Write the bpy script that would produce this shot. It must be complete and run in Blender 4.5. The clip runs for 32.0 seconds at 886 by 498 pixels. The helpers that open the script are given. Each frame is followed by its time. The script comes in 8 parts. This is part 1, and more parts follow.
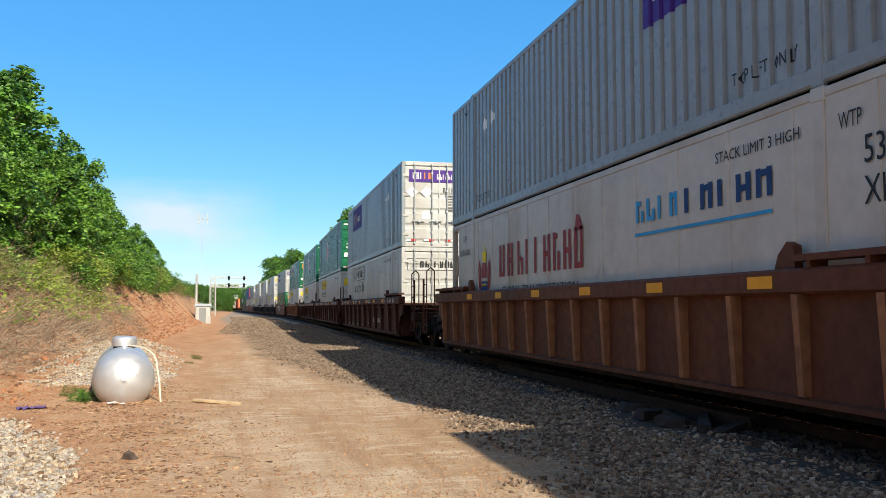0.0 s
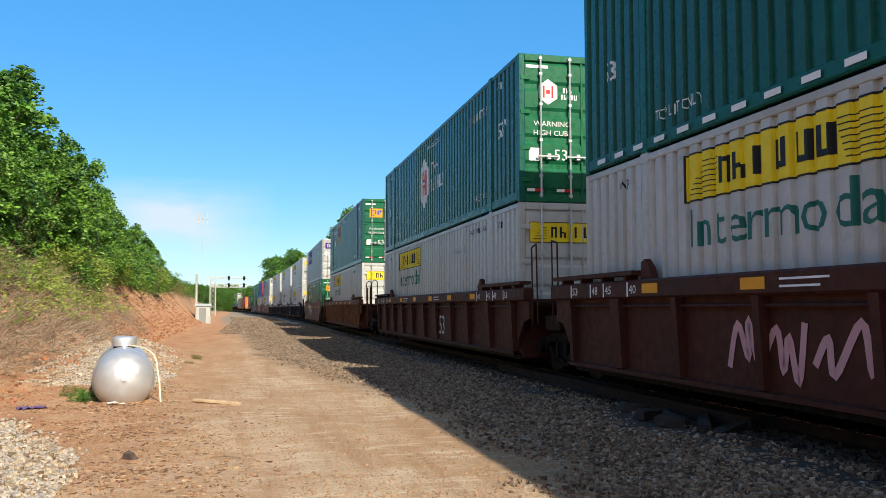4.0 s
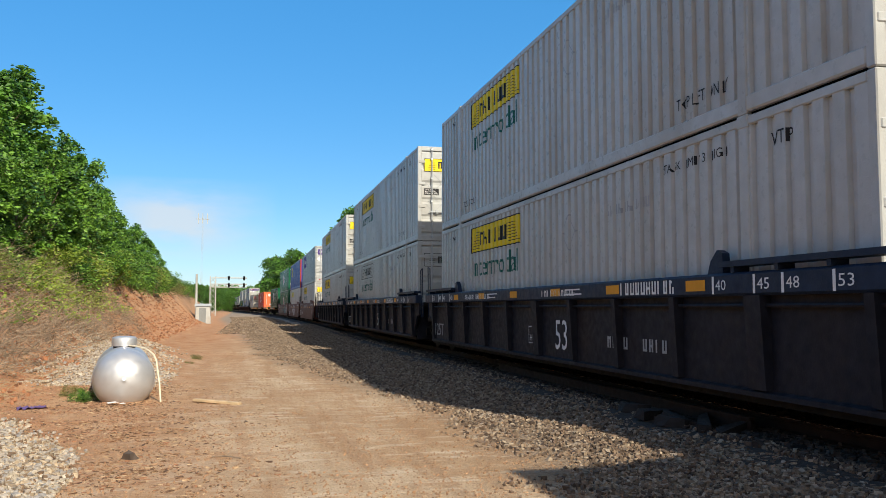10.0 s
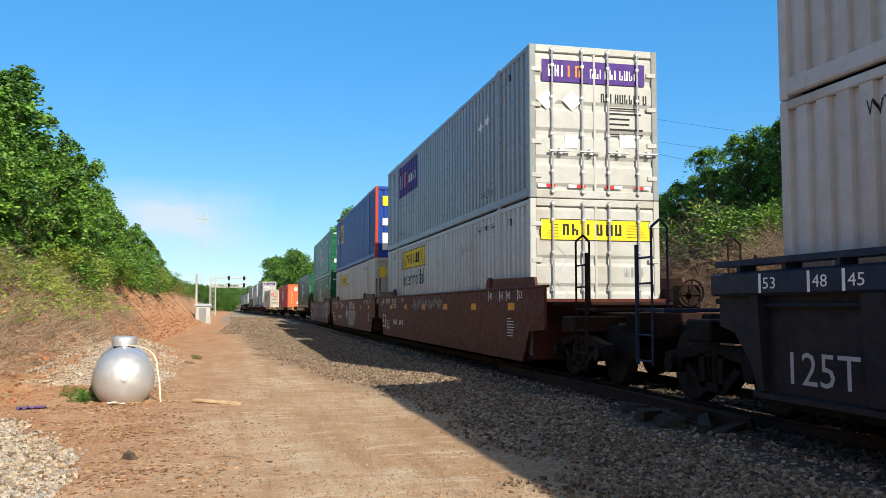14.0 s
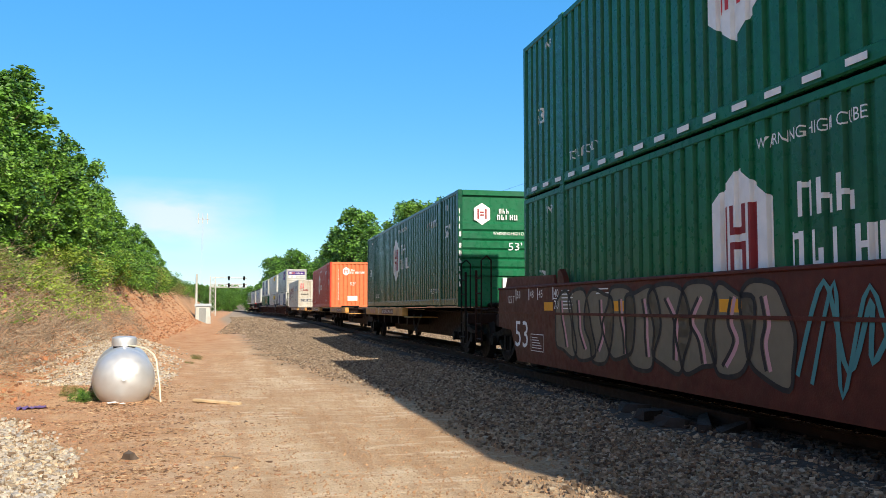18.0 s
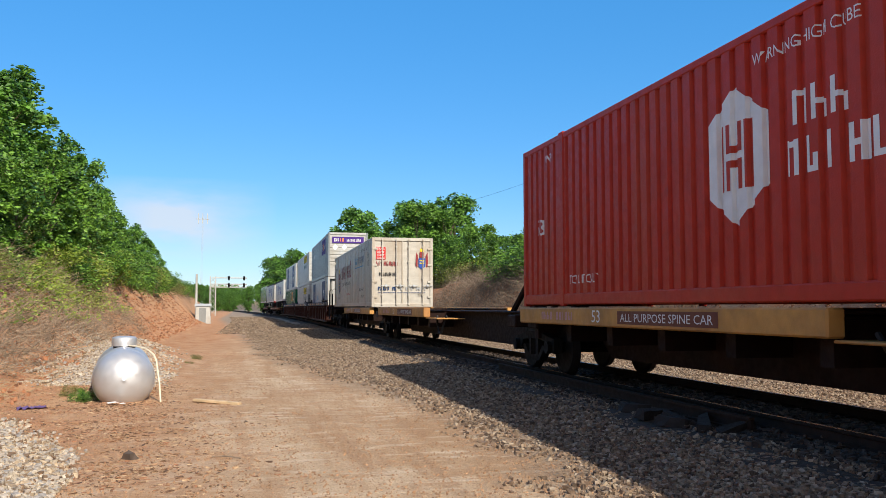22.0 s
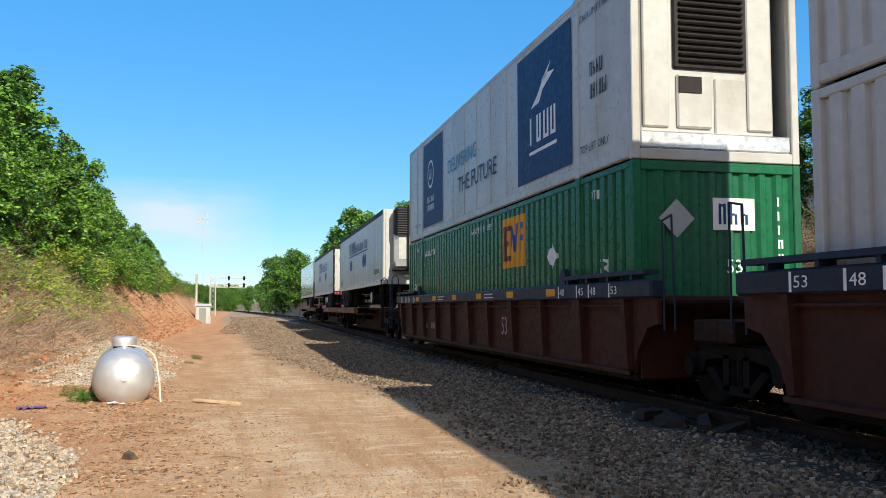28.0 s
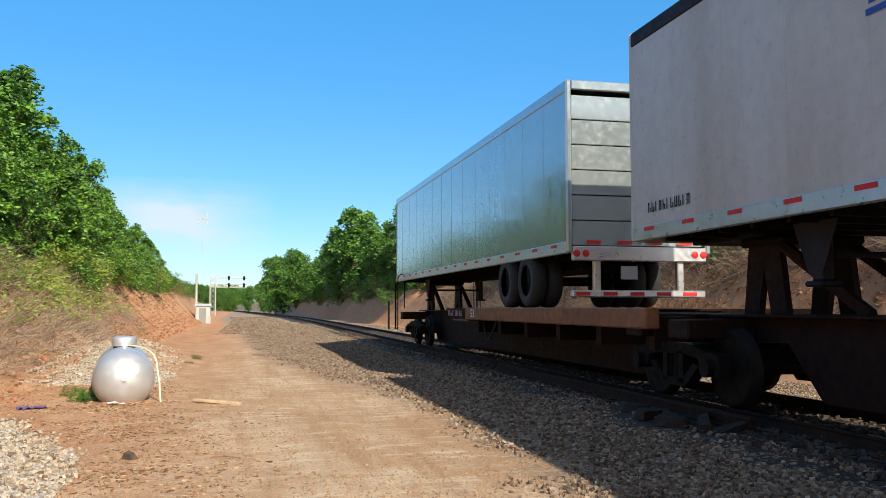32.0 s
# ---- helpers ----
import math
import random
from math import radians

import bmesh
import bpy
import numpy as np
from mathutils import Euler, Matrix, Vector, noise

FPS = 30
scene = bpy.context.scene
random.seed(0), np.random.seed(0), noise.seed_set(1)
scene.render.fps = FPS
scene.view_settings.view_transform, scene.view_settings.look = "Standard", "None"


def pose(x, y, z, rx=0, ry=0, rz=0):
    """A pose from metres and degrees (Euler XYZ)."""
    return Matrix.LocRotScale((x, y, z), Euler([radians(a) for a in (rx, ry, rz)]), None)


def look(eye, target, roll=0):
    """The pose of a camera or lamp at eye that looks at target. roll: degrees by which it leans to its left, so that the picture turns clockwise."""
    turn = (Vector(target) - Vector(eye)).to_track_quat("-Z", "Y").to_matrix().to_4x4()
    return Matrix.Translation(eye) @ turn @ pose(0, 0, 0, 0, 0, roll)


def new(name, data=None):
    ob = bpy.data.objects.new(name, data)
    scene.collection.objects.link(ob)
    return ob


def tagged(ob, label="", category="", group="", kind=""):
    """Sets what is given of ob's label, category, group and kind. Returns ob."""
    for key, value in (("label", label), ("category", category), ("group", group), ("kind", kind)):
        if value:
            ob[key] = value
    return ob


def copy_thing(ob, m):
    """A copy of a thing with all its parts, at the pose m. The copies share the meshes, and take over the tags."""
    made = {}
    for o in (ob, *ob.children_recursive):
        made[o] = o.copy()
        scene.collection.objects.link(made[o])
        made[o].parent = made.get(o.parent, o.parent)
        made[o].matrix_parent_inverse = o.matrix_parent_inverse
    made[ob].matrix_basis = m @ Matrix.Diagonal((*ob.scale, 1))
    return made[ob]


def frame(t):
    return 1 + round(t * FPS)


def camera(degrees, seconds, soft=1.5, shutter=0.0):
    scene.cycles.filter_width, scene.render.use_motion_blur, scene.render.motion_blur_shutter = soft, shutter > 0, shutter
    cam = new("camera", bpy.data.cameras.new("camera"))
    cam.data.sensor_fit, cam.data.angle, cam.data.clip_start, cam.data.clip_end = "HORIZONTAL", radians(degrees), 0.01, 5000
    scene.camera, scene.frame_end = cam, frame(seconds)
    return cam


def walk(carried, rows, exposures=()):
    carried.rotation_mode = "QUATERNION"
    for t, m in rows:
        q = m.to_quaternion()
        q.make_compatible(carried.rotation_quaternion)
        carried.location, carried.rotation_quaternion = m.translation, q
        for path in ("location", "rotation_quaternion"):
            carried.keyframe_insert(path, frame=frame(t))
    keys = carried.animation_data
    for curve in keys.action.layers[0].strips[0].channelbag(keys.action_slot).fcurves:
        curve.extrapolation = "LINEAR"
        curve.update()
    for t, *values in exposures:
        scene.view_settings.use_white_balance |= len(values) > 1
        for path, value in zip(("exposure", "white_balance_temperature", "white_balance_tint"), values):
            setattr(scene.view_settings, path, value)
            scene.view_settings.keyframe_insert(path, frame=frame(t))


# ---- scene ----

# ---- camera: a tripod that stands still ----
cam = camera(54.53, 32.0, soft=0.5)
EYE = Vector((0.0, 0.0, 1.50))
YAW, PITCH = 0.2314, 0.0680
AIM = EYE + Vector((math.sin(YAW) * math.cos(PITCH), math.cos(YAW) * math.cos(PITCH), math.sin(PITCH)))
EXPOSURES = ((0, 0.5), (1, 0.42), (2, 0.6), (3, 0.55), (6, 0.38), (7, 0.5), (8, 0.42), (9, 0.48), (10, 0.3), (11, 0.4), (12, 0.48), (13, 0.5), (14, 0.42), (17, 0.62), (18, 0.6), (19, 0.42),
             (20, 0.4), (21, 0.28), (22, 0.33), (23, 0.26), (24, 0.0), (25, 0.33), (28, 0.48), (29, 0.55), (30, 0.48), (31, 0.28), (32, 0.5))
walk(cam, [(0.0, look(EYE, AIM)), (32.0, look(EYE, AIM))], [(t, stops, 6600.0 if 20 < t < 25 else 6800.0, 11.0 if 20 < t < 25 else 7.8) for t, stops in EXPOSURES])

# ---- world, sun, exposure ----
SUN = Vector((0.425, -1.42, 1.0)).normalized()
SUN_EL = math.asin(SUN.z)
SUN_AZ = math.atan2(SUN.x, SUN.y)
world = bpy.data.worlds.new("sky")
scene.world = world
world.use_nodes = True
wn, wl = world.node_tree.nodes, world.node_tree.links
wn.clear()
sky = wn.new("ShaderNodeTexSky")
sky.sky_type = "NISHITA"
sky.sun_disc = False
sky.sun_elevation = SUN_EL
sky.sun_rotation = SUN_AZ
sky.air_density, sky.dust_density, sky.ozone_density = 1.0, 0.1, 3.5
hsv = wn.new("ShaderNodeHueSaturation")
hsv.inputs["Saturation"].default_value, hsv.inputs["Value"].default_value = 1.28, 1.0
wl.new(sky.outputs[0], hsv.inputs["Color"])
even = wn.new("ShaderNodeMix")          # evens out the clear sky towards one blue
even.data_type = "RGBA"
even.inputs[0].default_value = 0.5


def sky_node(kind, **values):
    """A node of the sky with some of its inputs set or linked."""
    node = wn.new(kind)
    for key, value in values.items():
        if key == "op":
            node.operation = value
        elif isinstance(value, bpy.types.NodeSocket):
            wl.new(value, node.inputs[int(key[1:])])
        else:
            node.inputs[int(key[1:])].default_value = value
    return node


# deep blue away from the sun, paler round it
wdir = wn.new("ShaderNodeTexCoord")
wdot = wn.new("ShaderNodeVectorMath")
wdot.operation = "DOT_PRODUCT"
wl.new(wdir.outputs["Generated"], wdot.inputs[0])
wdot.inputs[1].default_value = SUN
near_sun = sky_node("ShaderNodeMapRange", i0=wdot.outputs["Value"], i1=-0.15, i2=0.75, i3=0.0, i4=1.0)
target = wn.new("ShaderNodeMix")
target.data_type = "RGBA"
wl.new(near_sun.outputs[0], target.inputs[0])
target.inputs[6].default_value = (0.36, 2.5, 6.1, 1)
target.inputs[7].default_value = (1.9, 1.9, 1.95, 1)
glow = wn.new("ShaderNodeMix")          # the bright hazy ring close round the sun
glow.data_type = "RGBA"
wl.new(sky_node("ShaderNodeMath", op="POWER", i0=sky_node("ShaderNodeMapRange", i0=wdot.outputs["Value"], i1=0.45, i2=1.0, i3=0.0, i4=1.0).outputs[0], i1=1.6).outputs[0], glow.inputs[0])
wl.new(target.outputs[2], glow.inputs[6])
glow.inputs[7].default_value = (8.0, 7.0, 5.6, 1)
wl.new(glow.outputs[2], even.inputs[7])
wl.new(hsv.outputs[0], even.inputs[6])

# one thin white cloud low over the far end of the cutting
wtc = wn.new("ShaderNodeTexCoord")
wsep = sky_node("ShaderNodeSeparateXYZ", i0=wtc.outputs["Generated"])
wstretch = sky_node("ShaderNodeMapping", i0=wtc.outputs["Generated"], i3=(1.0, 1.0, 3.2))
wnoise = sky_node("ShaderNodeTexNoise", i0=wstretch.outputs[0], i2=11.0, i3=6.0)
side = sky_node("ShaderNodeMapRange", i0=sky_node("ShaderNodeMath", op="ABSOLUTE", i0=sky_node("ShaderNodeMath", op="ADD", i0=wsep.outputs[0], i1=0.074).outputs[0]).outputs[0], i1=0.02, i2=0.115, i3=1.0, i4=0.0)
rise = sky_node("ShaderNodeMapRange", i0=sky_node("ShaderNodeMath", op="ABSOLUTE", i0=sky_node("ShaderNodeMath", op="ADD", i0=wsep.outputs[2], i1=-0.097).outputs[0]).outputs[0], i1=0.012, i2=0.048, i3=1.0, i4=0.0)
body = sky_node("ShaderNodeMapRange", i0=wnoise.outputs["Fac"], i1=0.36, i2=0.58, i3=0.35, i4=1.0)
ahead = sky_node("ShaderNodeMapRange", i0=wsep.outputs[1], i1=0.2, i2=0.5, i3=0.0, i4=0.8)
amount = side.outputs[0]
for more in (rise, body, ahead):
    amount = sky_node("ShaderNodeMath", op="MULTIPLY", i0=amount, i1=more.outputs[0]).outputs[0]
wmix = wn.new("ShaderNodeMix")
wmix.data_type = "RGBA"
wl.new(amount, wmix.inputs[0])
wl.new(even.outputs[2], wmix.inputs[6])
wmix.inputs[7].default_value = (4.6, 5.1, 5.8, 1)
wbg = wn.new("ShaderNodeBackground")
wbg.inputs["Strength"].default_value = 0.125
wout = wn.new("ShaderNodeOutputWorld")
wl.new(wmix.outputs[2], wbg.inputs["Color"])
wl.new(wbg.outputs[0], wout.inputs["Surface"])
sun = new("sun", bpy.data.lights.new("sun", "SUN"))
sun.data.energy, sun.data.angle, sun.data.color = 4.5, radians(0.53), (1.0, 0.92, 0.79)
sun.matrix_world = look(SUN * 50, (0, 0, 0))


# ---- mesh and material helpers ----
class Mesh:
    """Gathers corners and faces of one mesh."""

    def __init__(self):
        self.v, self.f = [], []

    def add(self, verts, faces):
        k = len(self.v)
        self.v += [tuple(p) for p in verts]
        self.f += [tuple(i + k for i in q) for q in faces]
        return self

    def box(self, x0, x1, y0, y1, z0, z1):
        return self.add([(x, y, z) for x in (x0, x1) for y in (y0, y1) for z in (z0, z1)],
                        [(0, 1, 3, 2), (4, 6, 7, 5), (0, 4, 5, 1), (2, 3, 7, 6), (0, 2, 6, 4), (1, 5, 7, 3)])

    def rbox(self, x0, x1, y0, y1, z0, z1, c=0.01):
        """A box with chamfered edges."""
        c = min(c, abs(x1 - x0) * 0.45, abs(y1 - y0) * 0.45, abs(z1 - z0) * 0.45)
        lo, hi, v, idx = (x0, y0, z0), (x1, y1, z1), [], {}
        for sx in (0, 1):
            for sy in (0, 1):
                for sz in (0, 1):
                    s = (sx, sy, sz)
                    for a in range(3):
                        p = [hi[k] if s[k] else lo[k] for k in range(3)]
                        for k in range(3):
                            if k != a:
                                p[k] += -c if s[k] else c
                        idx[s, a] = len(v)
                        v.append(p)
        f = []
        for a in range(3):
            b, d = [k for k in range(3) if k != a]
            for e in (0, 1):
                ring = []
                for i, j in ((0, 0), (0, 1), (1, 1), (1, 0)):
                    s = [0, 0, 0]
                    s[a], s[b], s[d] = e, i, j
                    ring.append(idx[tuple(s), a])
                f.append(ring)
            for i in (0, 1):
                for j in (0, 1):
                    s0, s1 = [0, 0, 0], [0, 0, 0]
                    s0[b] = s1[b] = i
                    s0[d] = s1[d] = j
                    s0[a], s1[a] = 0, 1
                    f.append((idx[tuple(s0), b], idx[tuple(s1), b], idx[tuple(s1), d], idx[tuple(s0), d]))
        for s in [(i, j, k) for i in (0, 1) for j in (0, 1) for k in (0, 1)]:
            f.append((idx[s, 0], idx[s, 1], idx[s, 2]))
        return self.add(v, f)

    def tube(self, p0, p1, r0, r1=None, n=8, caps=True):
        p0, p1 = Vector(p0), Vector(p1)
        r1 = r0 if r1 is None else r1
        q = (p1 - p0).to_track_quat("Z", "Y")
        v = []
        for p, r in ((p0, r0), (p1, r1)):
            v += [p + q @ Vector((r * math.cos(2 * math.pi * i / n), r * math.sin(2 * math.pi * i / n), 0)) for i in range(n)]
        f = [(i, (i + 1) % n, n + (i + 1) % n, n + i) for i in range(n)]
        if caps:
            f += [tuple(range(n)), tuple(range(n, 2 * n))]
        return self.add(v, f)

    def pipe(self, pts, r, n=6):
        for a, b in zip(pts, pts[1:]):
            self.tube(a, b, r, r, n)
        return self

    def lathe(self, rings, n=20, axis="z", at=(0, 0, 0)):
        """Rings (radius, height) turned about an axis through at."""
        v, f = [], []
        for r, h in rings:
            for i in range(n):
                a = 2 * math.pi * i / n
                c, s = r * math.cos(a), r * math.sin(a)
                p = {"z": (c, s, h), "x": (h, c, s), "y": (c, h, s)}[axis]
                v.append((p[0] + at[0], p[1] + at[1], p[2] + at[2]))
        for k in range(len(rings) - 1):
            f += [(k * n + i, k * n + (i + 1) % n, (k + 1) * n + (i + 1) % n, (k + 1) * n + i) for i in range(n)]
        f += [tuple(range(n)), tuple(range((len(rings) - 1) * n, len(rings) * n))]
        return self.add(v, f)

    def prism(self, outline, x0, x1):
        """An outline of (y, z) drawn out along x."""
        n = len(outline)
        v = [(x0, y, z) for y, z in outline] + [(x1, y, z) for y, z in outline]
        return self.add(v, [tuple(range(n)), tuple(range(n, 2 * n))] + [(i, (i + 1) % n, n + (i + 1) % n, n + i) for i in range(n)])

    def sheet(self, rows):
        """Quads between equal rows of points."""
        n = len(rows[0])
        v = [p for r in rows for p in r]
        return self.add(v, [(k * n + i, k * n + i + 1, (k + 1) * n + i + 1, (k + 1) * n + i) for k in range(len(rows) - 1) for i in range(n - 1)])

    def mesh(self, name, material, smooth=False):
        me = bpy.data.meshes.new(name)
        me.from_pydata(self.v, [], self.f)
        me.materials.append(material)
        if smooth:
            me.polygons.foreach_set("use_smooth", [True] * len(me.polygons))
        me.update()
        return me


def part(name, mb, material, parent, label="", smooth=False, at=None):
    """One mesh object under a thing or a part. mb: a Mesh, or mesh data to share."""
    me = mb.mesh(name, material, smooth) if isinstance(mb, Mesh) else mb
    ob = new(name, me)
    ob.parent = parent
    if at is not None:
        ob.matrix_basis = at if isinstance(at, Matrix) else Matrix.Translation(at)
    if label:
        ob["label"] = label
    return ob


def thing(name, label, category, group="", at=None, kind=""):
    ob = new(name)
    ob.empty_display_size = 0.3
    if at is not None:
        ob.matrix_basis = at
    return tagged(ob, label, category, group, kind)


def mat(name, color, rough=0.6, metal=0.0, var=0.18, scale=6.0, bump=0.15, bscale=60.0, stain=None, amount=0.3, sscale=0.8, island=0.0, spec=0.5, streak=1.0):
    """A surface with grain, large stains and fine relief, in metres."""
    m = bpy.data.materials.new(name)
    m.use_nodes = True
    n, l = m.node_tree.nodes, m.node_tree.links
    b = n["Principled BSDF"]
    b.inputs["Metallic"].default_value = metal
    b.inputs["Specular IOR Level"].default_value = spec
    tc, oi = n.new("ShaderNodeTexCoord"), n.new("ShaderNodeObjectInfo")
    off = n.new("ShaderNodeVectorMath")
    off.operation = "MULTIPLY_ADD"
    comb = n.new("ShaderNodeCombineXYZ")
    for i in range(3):
        l.new(oi.outputs["Random"], comb.inputs[i])
    off.inputs[1].default_value = (37, 61, 23)
    l.new(comb.outputs[0], off.inputs[0])
    l.new(tc.outputs["Object"], off.inputs[2])
    st = n.new("ShaderNodeMapping")
    st.inputs["Scale"].default_value = (1, 1, streak)
    l.new(off.outputs[0], st.inputs["Vector"])

    def noise_at(s, detail=4.0, src=off.outputs[0]):
        t = n.new("ShaderNodeTexNoise")
        t.inputs["Scale"].default_value, t.inputs["Detail"].default_value = s, detail
        l.new(src, t.inputs["Vector"])
        return t.outputs["Fac"]

    def ramp(src, lo, hi, a, c):
        r = n.new("ShaderNodeMapRange")
        for k, x in zip(("From Min", "From Max", "To Min", "To Max"), (lo, hi, a, c)):
            r.inputs[k].default_value = x
        l.new(src, r.inputs["Value"])
        return r.outputs[0]

    def mix(fac, a, c, mode="MIX"):
        x = n.new("ShaderNodeMix")
        x.data_type, x.blend_type = "RGBA", mode
        for sock, val in ((0, fac), (6, a), (7, c)):
            if isinstance(val, bpy.types.NodeSocket):
                l.new(val, x.inputs[sock])
            else:
                x.inputs[sock].default_value = val if sock == 0 else (*val, 1)
        return x.outputs[2]

    dark = tuple(c * (1 - var) for c in color)
    light = tuple(min(1.0, c * (1 + var)) for c in color)
    col = mix(ramp(noise_at(scale, 6.0), 0.3, 0.7, 0, 1), dark, light)
    if stain is not None:
        col = mix(ramp(noise_at(sscale, 5.0, st.outputs[0]), 0.48, 0.72, 0, amount), col, stain)
    if island:
        geo = n.new("ShaderNodeNewGeometry")
        col = mix(ramp(geo.outputs["Random Per Island"], 0, 1, 0, island), col, tuple(c * 0.35 for c in color))
    l.new(col, b.inputs["Base Color"])
    l.new(ramp(noise_at(scale * 1.7, 3.0), 0.3, 0.7, max(0.03, rough - 0.1), min(1, rough + 0.1)), b.inputs["Roughness"])
    if bump:
        bp = n.new("ShaderNodeBump")
        bp.inputs["Strength"].default_value, bp.inputs["Distance"].default_value = bump, 0.02
        l.new(noise_at(bscale, 5.0), bp.inputs["Height"])
        l.new(bp.outputs[0], b.inputs["Normal"])
    return m

# ---- the line of the track and the train's run ----
TRACK, RAIL_Z = 6.465, 0.32
BEND_Y = (-700, 0, 25, 45, 67, 90, 114, 137, 157, 177, 205, 240, 296, 332, 400, 520, 800)
BEND_X = (0, 0, 0, 0.18, 0.6, 0.85, 0.62, 0.05, -0.65, -1.4, -2.4, -3.7, -5.9, -7.6, -11, -18, -36)


def bend(y):
    """The track's sideways offset from its straight near part."""
    ys = np.array([y - 24, y - 12, y, y + 12, y + 24])
    return float(np.dot(np.interp(ys, BEND_Y, BEND_X), (0.1, 0.25, 0.3, 0.25, 0.1)))


def run(t):
    """Metres that the train has gone since the start."""
    return 13.8554 * t + 0.0274 * ((t - 18) ** 2 - 18 ** 2)


def along(y, z=0.0):
    """The pose of a thing on the track, its y axis along the rails."""
    slope = (bend(y + 4) - bend(y - 4)) / 8
    return pose(TRACK + bend(y), y, z, 0, 0, -math.degrees(math.atan(slope)))


ROLLING = []


def roll_on(ob, y, z):
    """The thing stands y metres along the track at the start and goes with the train."""
    ob.matrix_basis = along(y, z)
    ROLLING.append((ob, y, z))
    return ob


def motions():
    for ob, y, z in ROLLING:
        walk(ob, [(t, along(y - run(t), z)) for t in [i * 0.5 for i in range(65)]])


# ---- materials ----
M = {}
M["white"] = mat("white_paint", (0.475, 0.485, 0.47), 0.34, spec=0.2, var=0.07, stain=(0.3, 0.24, 0.17), amount=0.5, streak=0.25)
M["cream"] = mat("soiled_cream_paint", (0.49, 0.46, 0.4), 0.4, spec=0.2, var=0.08, stain=(0.3, 0.21, 0.13), amount=0.6, streak=0.22)
M["grey"] = mat("grey_paint", (0.26, 0.29, 0.3), 0.34, spec=0.2, var=0.08, stain=(0.2, 0.18, 0.16), amount=0.45, streak=0.25)
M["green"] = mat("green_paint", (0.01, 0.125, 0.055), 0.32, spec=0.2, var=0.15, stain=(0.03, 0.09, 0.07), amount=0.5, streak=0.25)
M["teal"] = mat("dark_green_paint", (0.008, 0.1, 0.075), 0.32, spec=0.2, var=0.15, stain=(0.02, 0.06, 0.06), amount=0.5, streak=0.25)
# paler orange for the end walls; the sides use the deeper one
M["orange_pale"] = mat("pale_orange_paint", (0.66, 0.17, 0.07), 0.5, spec=0.2, var=0.1, stain=(0.45, 0.12, 0.06), amount=0.5, streak=0.25)
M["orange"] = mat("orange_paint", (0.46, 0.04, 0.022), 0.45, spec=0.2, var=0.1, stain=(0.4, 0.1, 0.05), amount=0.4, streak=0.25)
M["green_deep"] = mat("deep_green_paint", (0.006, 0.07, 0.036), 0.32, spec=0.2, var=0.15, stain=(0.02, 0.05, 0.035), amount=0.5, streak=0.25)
M["blue"] = mat("blue_paint", (0.015, 0.06, 0.3), 0.4, spec=0.2, var=0.12, stain=(0.03, 0.05, 0.15), amount=0.4, streak=0.25)
M["redbrown"] = mat("red_brown_paint", (0.085, 0.022, 0.015), 0.55, spec=0.15, var=0.2, stain=(0.06, 0.02, 0.015), amount=0.6, streak=0.3)
M["rustred"] = mat("sunburnt_orange_brown_paint", (0.1, 0.027, 0.012), 0.6, spec=0.15, var=0.2, stain=(0.09, 0.034, 0.022), amount=0.6, streak=0.3)
M["brown"] = mat("oxide_brown_paint", (0.058, 0.018, 0.012), 0.6, spec=0.15, var=0.2, stain=(0.035, 0.018, 0.014), amount=0.6, streak=0.3)
M["rustorange"] = mat("faded_orange_brown_paint", (0.11, 0.038, 0.019), 0.6, spec=0.15, var=0.2, stain=(0.06, 0.026, 0.018), amount=0.6, streak=0.3)
M["worn_rib"] = mat("worn_orange_brown_edge", (0.26, 0.11, 0.05), 0.6, spec=0.2, var=0.25, stain=(0.1, 0.045, 0.03), amount=0.6)
M["twig_dark"] = mat("brown_dry_stems", (0.26, 0.19, 0.135), 0.9, var=0.3, island=0.7)
M["darkrust"] = mat("grimy_rust_brown_paint", (0.016, 0.007, 0.005), 0.7, spec=0.15, var=0.3, stain=(0.05, 0.022, 0.014), amount=0.4, streak=0.3)
M["navy"] = mat("dark_blue_paint", (0.016, 0.028, 0.055), 0.5, spec=0.15, var=0.2, stain=(0.04, 0.035, 0.03), amount=0.4)
M["slate"] = mat("weathered_grey_steel", (0.018, 0.018, 0.024), 0.6, spec=0.15, var=0.25, stain=(0.035, 0.022, 0.017), amount=0.5, streak=0.3)
M["yellowbrown"] = mat("faded_yellow_paint", (0.55, 0.27, 0.06), 0.55, var=0.15, stain=(0.2, 0.08, 0.03), amount=0.6)
M["black"] = mat("black_steel", (0.006, 0.0052, 0.0046), 0.7, spec=0.15, var=0.3, stain=(0.012, 0.008, 0.006), amount=0.5)
M["tyre"] = mat("tyre_rubber", (0.022, 0.022, 0.022), 0.8, var=0.2)
M["wheelsteel"] = mat("dusty_wheel_steel", (0.01, 0.008, 0.007), 0.7, 0.1, spec=0.2, var=0.3)
M["railsteel"] = mat("rail_steel", (0.022, 0.013, 0.009), 0.75, 0.0, spec=0.2, var=0.3, stain=(0.045, 0.022, 0.013), amount=0.5)
M["plate"] = mat("worn_tie_plate_steel", (0.09, 0.06, 0.045), 0.6, 0.3, var=0.35, stain=(0.05, 0.025, 0.015), amount=0.5)
M["louvre"] = mat("dark_grey_louvre_paint", (0.045, 0.046, 0.048), 0.55, spec=0.3, var=0.2)
M["railhead"] = mat("polished_rail_head", (0.55, 0.55, 0.55), 0.22, 1.0, var=0.1, bump=0.03)
M["alu"] = mat("bare_aluminium", (0.62, 0.63, 0.64), 0.35, 0.85, var=0.06, bump=0.05, stain=(0.4, 0.38, 0.35), amount=0.3)
